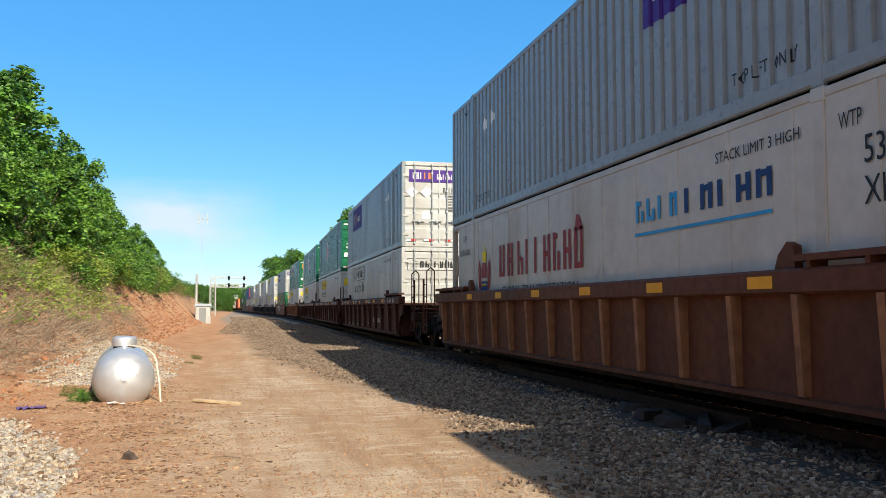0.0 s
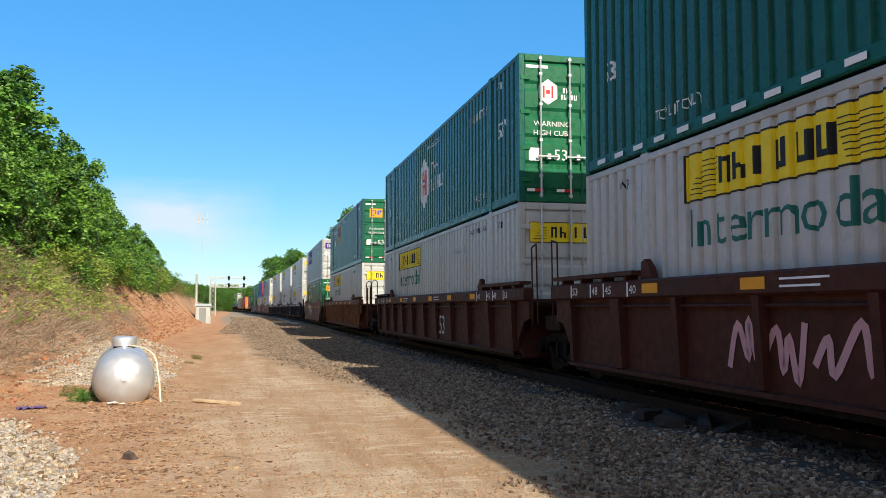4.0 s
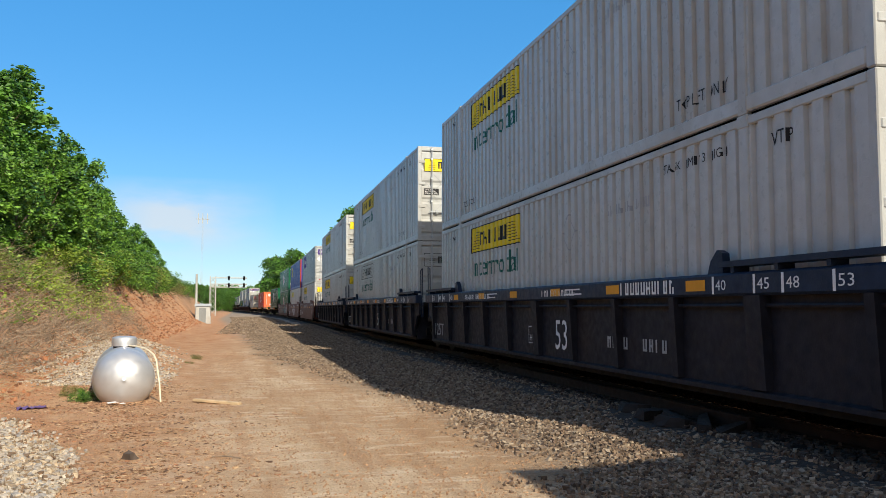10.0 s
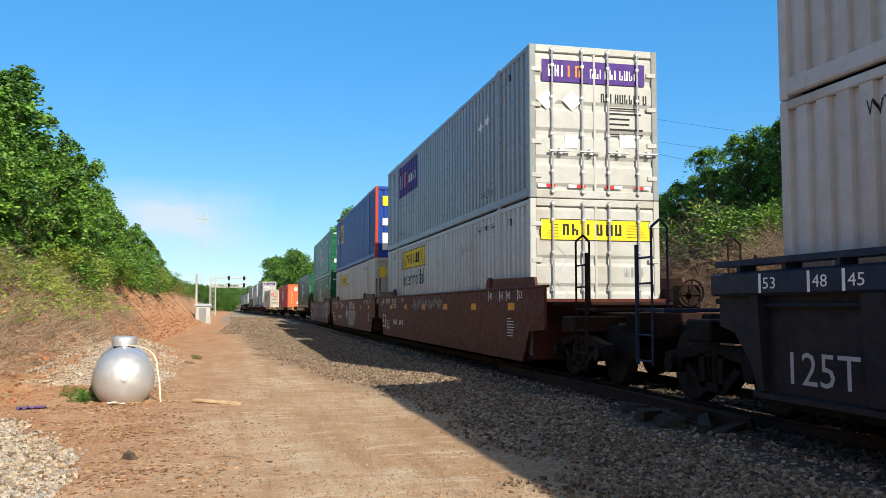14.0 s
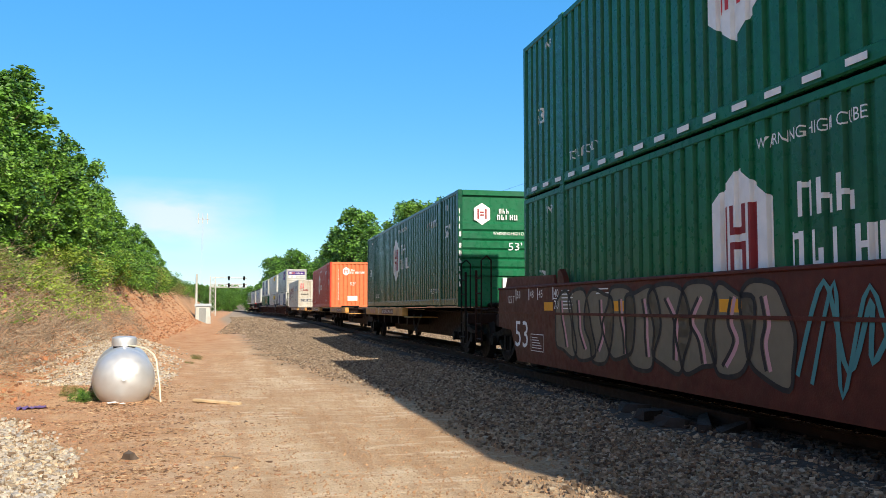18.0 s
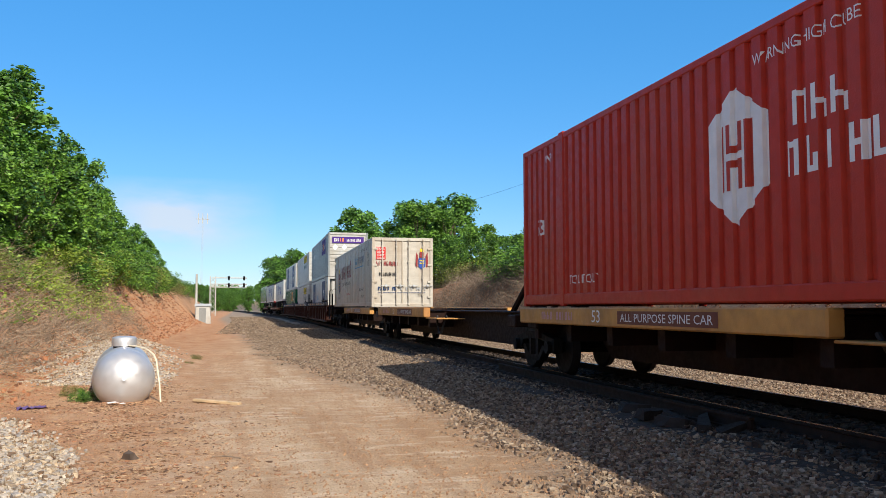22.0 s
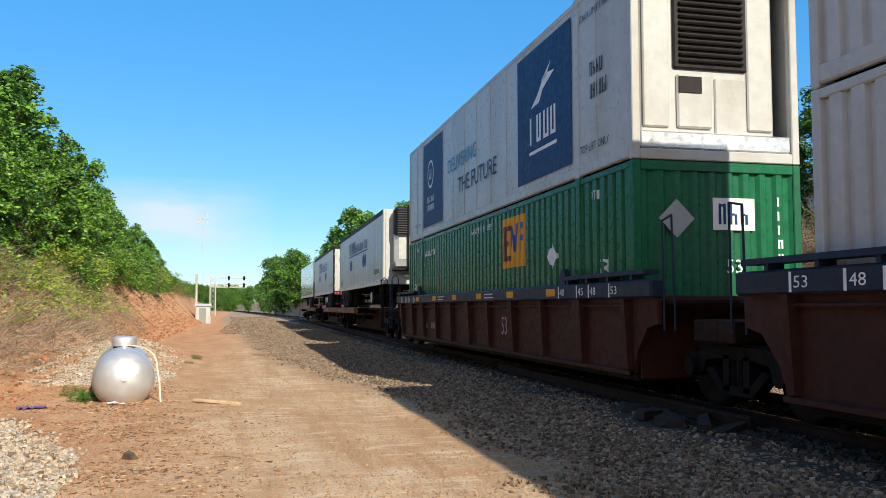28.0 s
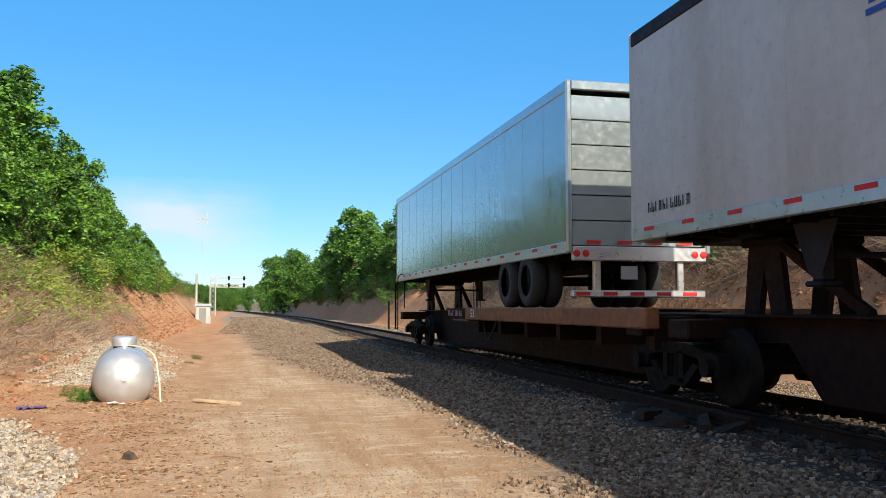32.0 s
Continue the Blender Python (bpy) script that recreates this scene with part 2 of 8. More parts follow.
M["silver"] = mat("silver_tank_paint", (0.6, 0.61, 0.63), 0.46, 0.6, var=0.04, bump=0.02, bscale=8, stain=(0.42, 0.4, 0.38), amount=0.35)
M["gloss"] = mat("glossy_pale_trailer_sheet", (0.42, 0.47, 0.47), 0.15, 0.6, var=0.05, bump=0.08, bscale=3, stain=(0.5, 0.5, 0.5), amount=0.3, streak=0.2)
M["tie"] = mat("weathered_tie_wood", (0.024, 0.017, 0.013), 0.9, spec=0.2, var=0.35, bump=0.5, bscale=25)
M["rock"] = mat("dark_rock", (0.09, 0.065, 0.05), 0.9, var=0.3, bump=0.5, bscale=30)
M["red_clod"] = mat("red_clay_lumps", (0.45, 0.2, 0.1), 0.95, var=0.3, bump=0.4, bscale=40, island=0.9)
M["clod"] = mat("dry_clay_clods", (0.42, 0.25, 0.14), 0.95, var=0.3, bump=0.4, bscale=40, island=0.5)
M["old_wood"] = mat("splintered_old_wood", (0.02, 0.014, 0.011), 0.9, var=0.35, bump=0.5, bscale=30)
M["pale_wood"] = mat("pale_weathered_board", (0.55, 0.4, 0.24), 0.8, var=0.2, bump=0.3, bscale=30)
M["p_violet"] = mat("violet_cloth", (0.16, 0.1, 0.27), 0.9, var=0.2)
M["bark"] = mat("tree_bark", (0.12, 0.085, 0.06), 0.9, var=0.3, bump=0.6, bscale=18)
M["twig"] = mat("dry_twigs", (0.42, 0.31, 0.215), 0.9, var=0.35, island=0.9)
M["galv"] = mat("galvanised_steel", (0.5, 0.52, 0.53), 0.4, 0.6, var=0.1)
M["pole"] = mat("pole_wood", (0.26, 0.225, 0.18), 0.85, var=0.25, bump=0.4, bscale=20)
M["pvc"] = mat("cream_plastic_pipe", (0.75, 0.66, 0.48), 0.5, var=0.08)
for key, colour in (("p_white", (0.78, 0.78, 0.76)), ("p_black", (0.015, 0.015, 0.017)), ("p_yellow", (0.8, 0.6, 0.02)), ("p_amber", (0.75, 0.33, 0.02)),
                    ("p_purple", (0.06, 0.02, 0.2)), ("p_red", (0.55, 0.03, 0.03)), ("p_blue", (0.03, 0.08, 0.35)), ("p_teal", (0.015, 0.13, 0.105)),
                    ("p_sky", (0.03, 0.28, 0.5)), ("p_maroon", (0.25, 0.03, 0.035)), ("p_navy", (0.01, 0.04, 0.13)), ("p_orange", (0.8, 0.25, 0.03)),
                    ("p_brown", (0.16, 0.05, 0.03)), ("p_grey", (0.35, 0.36, 0.37)), ("p_pink", (0.55, 0.3, 0.32)), ("p_aqua", (0.06, 0.22, 0.23)), ("p_olive", (0.17, 0.145, 0.1))):
    M[key] = mat("paint_" + key[2:], colour, 0.55, var=0.07, bump=0.05, spec=0.25)


def stone_mat(name, tones, grain=0.3):
    """Broken stones, each of one of the tones, with grain and chipped relief."""
    m = mat(name, (0.5, 0.5, 0.5), 0.9, var=grain, scale=30, bump=0.4, bscale=40)
    n, l = m.node_tree.nodes, m.node_tree.links
    b = n["Principled BSDF"]
    grey = b.inputs["Base Color"].links[0].from_socket
    geo, ramp, mul = n.new("ShaderNodeNewGeometry"), n.new("ShaderNodeValToRGB"), n.new("ShaderNodeMix")
    ramp.color_ramp.interpolation = "CONSTANT"
    el = ramp.color_ramp.elements
    while len(el) < len(tones):
        el.new(0.5)
    for i, tone in enumerate(tones):
        el[i].position, el[i].color = i / len(tones), (*(2 * c for c in tone), 1)
    l.new(geo.outputs["Random Per Island"], ramp.inputs[0])
    mul.data_type, mul.blend_type = "RGBA", "MULTIPLY"
    mul.inputs[0].default_value = 1.0
    l.new(ramp.outputs[0], mul.inputs[6])
    l.new(grey, mul.inputs[7])
    l.new(mul.outputs[2], b.inputs["Base Color"])
    return m


M["stone"] = stone_mat("ballast_stone", ((0.189, 0.138, 0.095), (0.258, 0.194, 0.133), (0.103, 0.071, 0.048), (0.224, 0.159, 0.107), (0.361, 0.284, 0.202), (0.146, 0.099, 0.067), (0.249, 0.172, 0.112), (0.077, 0.052, 0.037), (0.310, 0.245, 0.185), (0.189, 0.125, 0.083)))
M["stone_pale"] = stone_mat("pale_broken_stone", ((0.42, 0.35, 0.26), (0.52, 0.45, 0.36), (0.28, 0.21, 0.14), (0.38, 0.33, 0.28), (0.2, 0.13, 0.08), (0.46, 0.36, 0.25), (0.33, 0.3, 0.27)))
M["bark_chip"] = stone_mat("bark_chips", ((0.16, 0.085, 0.045), (0.26, 0.145, 0.08), (0.36, 0.22, 0.125), (0.11, 0.06, 0.035), (0.5, 0.35, 0.21), (0.3, 0.14, 0.07)))
M["clay_block"] = stone_mat("clay_blocks", ((0.4, 0.19, 0.095), (0.3, 0.13, 0.065), (0.48, 0.27, 0.15), (0.22, 0.1, 0.055)))
# stones between the rails, their tones darkened for the shade beneath the cars
M["stone_dark"] = stone_mat("shade_dark_ballast_stone", ((0.05, 0.035, 0.026), (0.075, 0.053, 0.04), (0.025, 0.018, 0.014), (0.045, 0.032, 0.025), (0.11, 0.08, 0.06)))


def leaf_mat(name, a, b):
    m = bpy.data.materials.new(name)
    m.use_nodes = True
    n, l = m.node_tree.nodes, m.node_tree.links
    p = n["Principled BSDF"]
    geo = n.new("ShaderNodeNewGeometry")
    mx = n.new("ShaderNodeMix")
    mx.data_type = "RGBA"
    mx.inputs[6].default_value, mx.inputs[7].default_value = (*a, 1), (*b, 1)
    tc, tex, add = n.new("ShaderNodeTexCoord"), n.new("ShaderNodeTexNoise"), n.new("ShaderNodeMath")
    tex.inputs["Scale"].default_value, tex.inputs["Detail"].default_value = 1.1, 3.0
    l.new(tc.outputs["Object"], tex.inputs["Vector"])
    rng_ = n.new("ShaderNodeMapRange")
    for k, x in zip(("From Min", "From Max", "To Min", "To Max"), (0.35, 0.65, -0.45, 0.45)):
        rng_.inputs[k].default_value = x
    l.new(tex.outputs["Fac"], rng_.inputs["Value"])
    add.operation, add.use_clamp = "ADD", True
    l.new(geo.outputs["Random Per Island"], add.inputs[0])
    l.new(rng_.outputs[0], add.inputs[1])
    l.new(add.outputs[0], mx.inputs[0])
    l.new(mx.outputs[2], p.inputs["Base Color"])
    p.inputs["Roughness"].default_value = 0.5
    tr = n.new("ShaderNodeBsdfTranslucent")
    l.new(mx.outputs[2], tr.inputs["Color"])
    ms = n.new("ShaderNodeMixShader")
    ms.inputs[0].default_value = 0.2
    l.new(p.outputs[0], ms.inputs[1])
    l.new(tr.outputs[0], ms.inputs[2])
    l.new(ms.outputs[0], n["Material Output"].inputs["Surface"])
    return m


M["leaf"] = leaf_mat("green_leaves", (0.022, 0.08, 0.01), (0.21, 0.41, 0.05))
M["leaf_dark"] = leaf_mat("dark_green_leaves", (0.016, 0.066, 0.012), (0.17, 0.37, 0.052))
M["leaf_bright"] = leaf_mat("yellow_green_leaves", (0.12, 0.21, 0.025), (0.36, 0.45, 0.06))
M["leaf_olive"] = leaf_mat("olive_leaves", (0.12, 0.12, 0.03), (0.3, 0.28, 0.09))

# ---- ground ----
def smooth(a, b, x):
    t = min(1.0, max(0.0, (x - a) / (b - a)))
    return t * t * (3 - 2 * t)


def lumps(x, y, s, seed=0.0):
    return noise.noise(Vector((x * s, y * s, seed)))


def ground_z(x, y):
    """Height of the ground: road, ballast shoulder, a ditch and the banks of the cutting on both sides."""
    u = x - bend(y)
    z = 0.03 * lumps(x, y, 0.5) + 0.012 * lumps(x, y, 2.3, 3)
    z += 0.11 * smooth(3.2, 4.9, u) * (1 - smooth(8.1, 9.6, u))
    left = smooth(-3.6, -8.8, u) * 3.6 + smooth(-8.6, -16, u) * 2.2
    z += left * (1 + 0.12 * lumps(x, y, 0.22, 7)) + min(left, 1.0) * (0.34 * lumps(x, y, 0.55, 9) + 0.2 * lumps(x, y, 1.5, 4) + 0.07 * lumps(x, y, 4.1, 14))
    if -9.5 < u < -3.5 and 10 < y < 75:
        shelf = 5.0 * z + 2.2 * lumps(x, y, 0.35, 21)
        z += 0.55 * (smooth(0.35, 0.65, shelf - math.floor(shelf)) + math.floor(shelf) - shelf) / 5.0 * 1.6
    right = smooth(10.8, 14.0, u) * 2.9 + smooth(14, 22, u) * 1.8
    z += right * (1 + 0.15 * lumps(x, y, 0.2, 5)) + min(right, 1.0) * (0.3 * lumps(x, y, 0.5, 2) + 0.14 * lumps(x, y, 1.6, 6))
    if 15 < y < 40 and -6 < x < 0:
        z += 0.6 * math.exp(-((x + 3.0) / 1.1) ** 2 - ((y - 25) / 5.5) ** 2) * (1 + 0.2 * lumps(x, y, 1.3, 8))
    return z


def spread(segments):
    out = []
    for a, b, step in segments:
        k = max(1, round((b - a) / step))
        out += [a + (b - a) * i / k for i in range(k)]
    return out + [segments[-1][1]]


gx = spread([(-900, -100, 100), (-100, -30, 10), (-30, -12, 1.5), (-12, -9, 0.3), (-9, -3, 0.16), (-3, 3, 0.5), (3, 10, 0.45), (10, 15, 0.3), (15, 30, 1.5), (30, 100, 10), (100, 900, 100)])
gy = spread([(-900, -100, 100), (-100, -10, 10), (-10, 6, 1.5), (6, 45, 0.25), (45, 90, 0.6), (90, 200, 4), (200, 500, 15), (500, 1500, 100)])
ground_mb = Mesh().sheet([[(x, y, ground_z(x, y)) for x in gx] for y in gy])


def ground_material():
    m = bpy.data.materials.new("red_clay_and_dirt")
    m.use_nodes = True
    n, l = m.node_tree.nodes, m.node_tree.links
    b = n["Principled BSDF"]
    b.inputs["Roughness"].default_value = 0.95
    b.inputs["Specular IOR Level"].default_value = 0.2
    tc = n.new("ShaderNodeTexCoord")
    sep = n.new("ShaderNodeSeparateXYZ")
    l.new(tc.outputs["Object"], sep.inputs[0])

    def tex(s, detail=6.0, stretch=None):
        t = n.new("ShaderNodeTexNoise")
        t.inputs["Scale"].default_value, t.inputs["Detail"].default_value, t.inputs["Roughness"].default_value = s, detail, 0.65
        if stretch:
            mp = n.new("ShaderNodeMapping")
            mp.inputs["Scale"].default_value = stretch
            l.new(tc.outputs["Object"], mp.inputs["Vector"])
            l.new(mp.outputs[0], t.inputs["Vector"])
        else:
            l.new(tc.outputs["Object"], t.inputs["Vector"])
        return t.outputs["Fac"]

    def rng(src, lo, hi, a=0.0, c=1.0):
        r = n.new("ShaderNodeMapRange")
        for k, x in zip(("From Min", "From Max", "To Min", "To Max"), (lo, hi, a, c)):
            r.inputs[k].default_value = x
        l.new(src, r.inputs["Value"])
        return r.outputs[0]

    def mth(op, a, c):
        x = n.new("ShaderNodeMath")
        x.operation = op
        for i, val in enumerate((a, c)):
            if isinstance(val, bpy.types.NodeSocket):
                l.new(val, x.inputs[i])
            else:
                x.inputs[i].default_value = val
        return x.outputs[0]

    def mix(fac, a, c):
        x = n.new("ShaderNodeMix")
        x.data_type = "RGBA"
        for sock, val in ((0, fac), (6, a), (7, c)):
            if isinstance(val, bpy.types.NodeSocket):
                l.new(val, x.inputs[sock])
            else:
                x.inputs[sock].default_value = val if sock == 0 else (*val, 1)
        return x.outputs[2]

    x = mth("ADD", sep.outputs[0], mth("MULTIPLY", mth("SUBTRACT", tex(0.6), 0.5), 2.4))
    clay = mix(rng(tex(1.3), 0.35, 0.65), (0.44, 0.165, 0.065), (0.6, 0.36, 0.2))
    dirt = mix(rng(tex(0.45, 4.0, stretch=(1.0, 0.35, 1.0)), 0.4, 0.6), (0.47, 0.3, 0.17), (0.67, 0.51, 0.345))
    dirt = mix(rng(tex(1.7, 8.0), 0.47, 0.64, 0, 0.75), dirt, (0.45, 0.265, 0.14))
    dirt = mix(rng(tex(1.1, 5.0, stretch=(1.8, 0.14, 1.0)), 0.5, 0.6, 0, 0.65), dirt, (0.4, 0.23, 0.12))
    dirt = mix(rng(tex(2.4, 6.0, stretch=(0.5, 1.5, 1.0)), 0.53, 0.64, 0, 0.7), dirt, (0.74, 0.6, 0.44))
    dirt = mix(rng(tex(14.0), 0.54, 0.7, 0, 0.6), dirt, (0.28, 0.165, 0.095))
    dirt = mix(rng(tex(60.0, 3.0), 0.53, 0.65, 0, 0.5), dirt, (0.22, 0.13, 0.075))
    dirt = mix(rng(tex(80.0, 3.0), 0.55, 0.66, 0, 0.5), dirt, (0.78, 0.64, 0.48))
    clay = mix(rng(tex(6.0), 0.52, 0.66, 0, 0.6), clay, (0.3, 0.12, 0.06))
    clay = mix(rng(tex(22.0), 0.5, 0.62, 0, 0.75), clay, (0.54, 0.35, 0.215))
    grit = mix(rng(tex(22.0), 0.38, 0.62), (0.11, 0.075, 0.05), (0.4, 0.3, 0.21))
    # sunlit far gravel painted paler than the shadowed near grit
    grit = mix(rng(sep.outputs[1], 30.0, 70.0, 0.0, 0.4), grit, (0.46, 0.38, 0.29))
    road = mix(rng(mth("SUBTRACT", x, rng(sep.outputs[1], 16.0, 45.0, 0.0, 1.7)), -2.8, 0.4, 0.1, 1.0), clay, dirt)
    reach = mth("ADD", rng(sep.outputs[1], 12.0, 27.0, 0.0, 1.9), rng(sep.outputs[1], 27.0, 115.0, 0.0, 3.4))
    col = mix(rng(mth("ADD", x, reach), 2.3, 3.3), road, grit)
    col = mix(rng(sep.outputs[0], 10.4, 11.4), col, clay)
    litter = mix(rng(tex(3.0), 0.35, 0.65), (0.34, 0.2, 0.105), (0.55, 0.38, 0.235))
    high = mth("ADD", sep.outputs[2], mth("MULTIPLY", mth("SUBTRACT", tex(0.9), 0.5), 3.0))
    col = mix(mth("MULTIPLY", rng(high, 0.9, 2.0), rng(tex(2.2), 0.4, 0.65, 0.1, 0.8)), col, litter)
    thicket = mix(rng(tex(2.6), 0.35, 0.65), (0.26, 0.1, 0.045), (0.55, 0.22, 0.095))
    col = mix(mth("MULTIPLY", rng(high, 1.6, 3.2), rng(sep.outputs[0], 10.0, 12.0, 0.0, 0.85)), col, thicket)
    wood = mix(rng(tex(0.8), 0.35, 0.65), (0.14, 0.1, 0.055), (0.12, 0.13, 0.045))
    col = mix(rng(mth("ABSOLUTE", mth("ADD", sep.outputs[0], -4.5), 0.0), 13.0, 17.0), col, wood)
    l.new(col, b.inputs["Base Color"])
    bp = n.new("ShaderNodeBump")
    bp.inputs["Strength"].default_value, bp.inputs["Distance"].default_value = 0.8, 0.05
    l.new(mth("ADD", tex(14.0, 8.0), mth("MULTIPLY", tex(55.0, 3.0), 0.5)), bp.inputs["Height"])
    l.new(bp.outputs[0], b.inputs["Normal"])
    return m


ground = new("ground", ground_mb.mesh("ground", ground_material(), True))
tagged(ground, "red clay and tan dirt ground with cut banks on both sides of the railway", "ground", kind="structure")

# ballast bed with sloping shoulders, coloured dark for the shade beneath the train
bed = Mesh()
bed_rows = []
for y in spread([(-700, -20, 40), (-20, 60, 4), (60, 420, 8), (420, 700, 20)]):
    c = TRACK + bend(y)
    bed_rows.append([(c + dx, y, z) for dx, z in ((-2.5, 0.02), (-1.75, 0.13), (-1.3, 0.155), (1.3, 0.155), (1.75, 0.13), (2.6, 0.02))])
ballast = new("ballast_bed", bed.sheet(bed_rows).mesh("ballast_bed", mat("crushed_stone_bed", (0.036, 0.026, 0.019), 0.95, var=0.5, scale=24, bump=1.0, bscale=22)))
tagged(ballast, "bed of grey crushed stone ballast under the railway track", "ballast", kind="structure")

# rails
for side, word in ((-1, "near"), (1, "far")):
    foot, head = Mesh(), Mesh()
    prof = ((-0.07, 0), (-0.07, 0.015), (-0.012, 0.03), (-0.012, 0.11), (-0.036, 0.12), (-0.036, 0.148), (0.036, 0.148), (0.036, 0.12), (0.012, 0.11), (0.012, 0.03), (0.07, 0.015), (0.07, 0))
    r1, r2 = [], []
    for y in spread([(-700, -20, 40), (-20, 420, 8), (420, 700, 20)]):
        c = TRACK + bend(y) + side * 0.7535
        r1.append([(c + a, y, RAIL_Z - 0.15 + b) for a, b in prof])
        r2.append([(c + a, y, RAIL_Z + b) for a, b in ((-0.03, -0.003), (-0.024, 0.0), (0.024, 0.0), (0.03, -0.003))])
    rail = tagged(new("rail", foot.sheet(r1).mesh("rail", M["railsteel"])), "steel rail with rusty web on wooden ties", "rail", "rails of the track", "structure")
    part("rail_head", head.sheet(r2), M["railhead"], rail, "polished running surface")

# ---- painted shapes and lettering ----
LEN, WID, HI = 16.154, 2.591, 2.896
HW, HL = WID / 2, LEN / 2
CACHE = {}
FOLDS = 55
FOLD_P = (LEN - 0.24) / FOLDS
FOLD_D = 0.046
FA, FB, FC = 0.56, 0.62, 0.94      # where a fold turns in, is deep, and turns out


def cached(key, build, material, smooth=False):
    k = (*key, material.name)
    if k not in CACHE:
        CACHE[k] = build().mesh(key[0], material, smooth)
    return CACHE[k]


def fold(y):
    """Depth of the folded side wall at y."""
    f = ((y + HL - 0.12) / FOLD_P) % 1.0
    if f < FA:
        return 0.0
    if f < FB:
        return FOLD_D * (f - FA) / (FB - FA)
    return FOLD_D if f < FC else FOLD_D * (1 - f) / (1 - FC)


def rect(u0, u1, v0, v1):
    return [[(u0, v0), (u1, v0), (u1, v1), (u0, v1)]]


def frame_of(u0, u1, v0, v1, w):
    return rect(u0, u1, v0, v0 + w) + rect(u0, u1, v1 - w, v1) + rect(u0, u0 + w, v0 + w, v1 - w) + rect(u1 - w, u1, v0 + w, v1 - w)


def diamond(u, v, r):
    return [[(u - r, v), (u, v - r), (u + r, v), (u, v + r)]]


def diamond_line(u, v, r, w=0.025):
    k = r - w
    o, i = ((u - r, v), (u, v - r), (u + r, v), (u, v + r)), ((u - k, v), (u, v - k), (u + k, v), (u, v + k))
    return [[o[j], o[(j + 1) % 4], i[(j + 1) % 4], i[j]] for j in range(4)]


def disc(u, v, r, n=28, tall=1.0):
    return [[(u + r * math.cos(2 * math.pi * i / n), v + tall * r * math.sin(2 * math.pi * i / n)) for i in range(n)]]


def hexagon(u, v, r, tall=1.15):
    return [[(u + r * math.sin(math.pi / 3 * i), v + tall * r * math.cos(math.pi / 3 * i)) for i in range(6)]]


def bars(count, u0, u1, v0, v1, seed=1):
    """Plain bars in place of a name: two uprights and a link for each sign."""
    r = random.Random(seed)
    p, out = (u1 - u0) / count, []
    for i in range(count):
        a = u0 + i * p + 0.1 * p
        w, s = 0.78 * p * r.uniform(0.8, 1.0), 0.24 * p
        out += rect(a, a + s, v0, v1)
        if r.random() < 0.75:
            out += rect(a + w - s, a + w, v0, v1 if r.random() < 0.6 else (v0 + v1) / 2)
            z = r.choice((v0, (v0 + v1) / 2 - s / 2, v1 - s))
            out += rect(a + s, a + w - s, z, z + s * 0.8)
    return out


def lines(rows, u0, u1, v0, v1, seed=2):
    """Small print as thin bars."""
    r, out, p = random.Random(seed), [], (v1 - v0) / rows
    for i in range(rows):
        out += rect(u0, u0 + (u1 - u0) * r.uniform(0.55, 1.0), v0 + p * (i + 0.3), v0 + p * (i + 0.6))
    return out


def curve(pts, closed=False, steps=5):
    """A smooth line through the points."""
    n, out = len(pts), []
    for i in range(n if closed else n - 1):
        at = (lambda k: pts[k % n]) if closed else (lambda k: pts[min(max(k, 0), n - 1)])
        p0, p1, p2, p3 = at(i - 1), at(i), at(i + 1), at(i + 2)
        for j in range(steps):
            t = j / steps
            out.append(tuple(0.5 * (2 * p1[k] + (p2[k] - p0[k]) * t + (2 * p0[k] - 5 * p1[k] + 4 * p2[k] - p3[k]) * t * t + (3 * p1[k] - p0[k] - 3 * p2[k] + p3[k]) * t ** 3) for k in (0, 1)))
    return out + [out[0] if closed else tuple(pts[-1])]


def stroke(line, w):
    """A sprayed line of even width."""
    out, edge = [], []
    for i, (u, v) in enumerate(line):
        a, b = line[max(i - 1, 0)], line[min(i + 1, len(line) - 1)]
        k = math.hypot(b[0] - a[0], b[1] - a[1]) + 1e-6
        x, y = -(b[1] - a[1]) / k * w / 2, (b[0] - a[0]) / k * w / 2
        edge.append(((u - x, v - y), (u + x, v + y)))
    for (a, b), (c, d) in zip(edge, edge[1:]):
        out.append([a, c, d, b])
    return out


def scribble(u0, u1, v0, v1, w, n, seed):
    """A sprayed running scrawl: loops that swing up and down."""
    r = random.Random(seed)
    m, pts = (v0 + v1) / 2, []
    for i in range(n + 1):
        up = v1 if i % 2 else v0
        pts.append((u0 + (u1 - u0) * (i + r.uniform(-0.8, 0.8)) / n, m + (up - m) * r.uniform(0.3, 1.0)))
    return stroke(curve(pts), w)


def bubble(u0, u1, v0, v1, seed):
    """The outline of one swollen, leaning sprayed shape."""
    r = random.Random(seed)
    cu, cv, lean = (u0 + u1) / 2, (v0 + v1) / 2, r.uniform(-0.25, 0.25)
    pts = []
    for i in range(10):
        a = 2 * math.pi * i / 10
        k = r.uniform(0.72, 1.2)
        v = k * math.sin(a) * (v1 - v0) / 2 * 1.05
        u = k * math.copysign(abs(math.cos(a)) ** 0.7, math.cos(a)) * (u1 - u0) / 2 + lean * v
        pts.append((cu + u, min(v1, max(v0, cv + v))))
    return (cu, cv), curve(pts, True, 4)


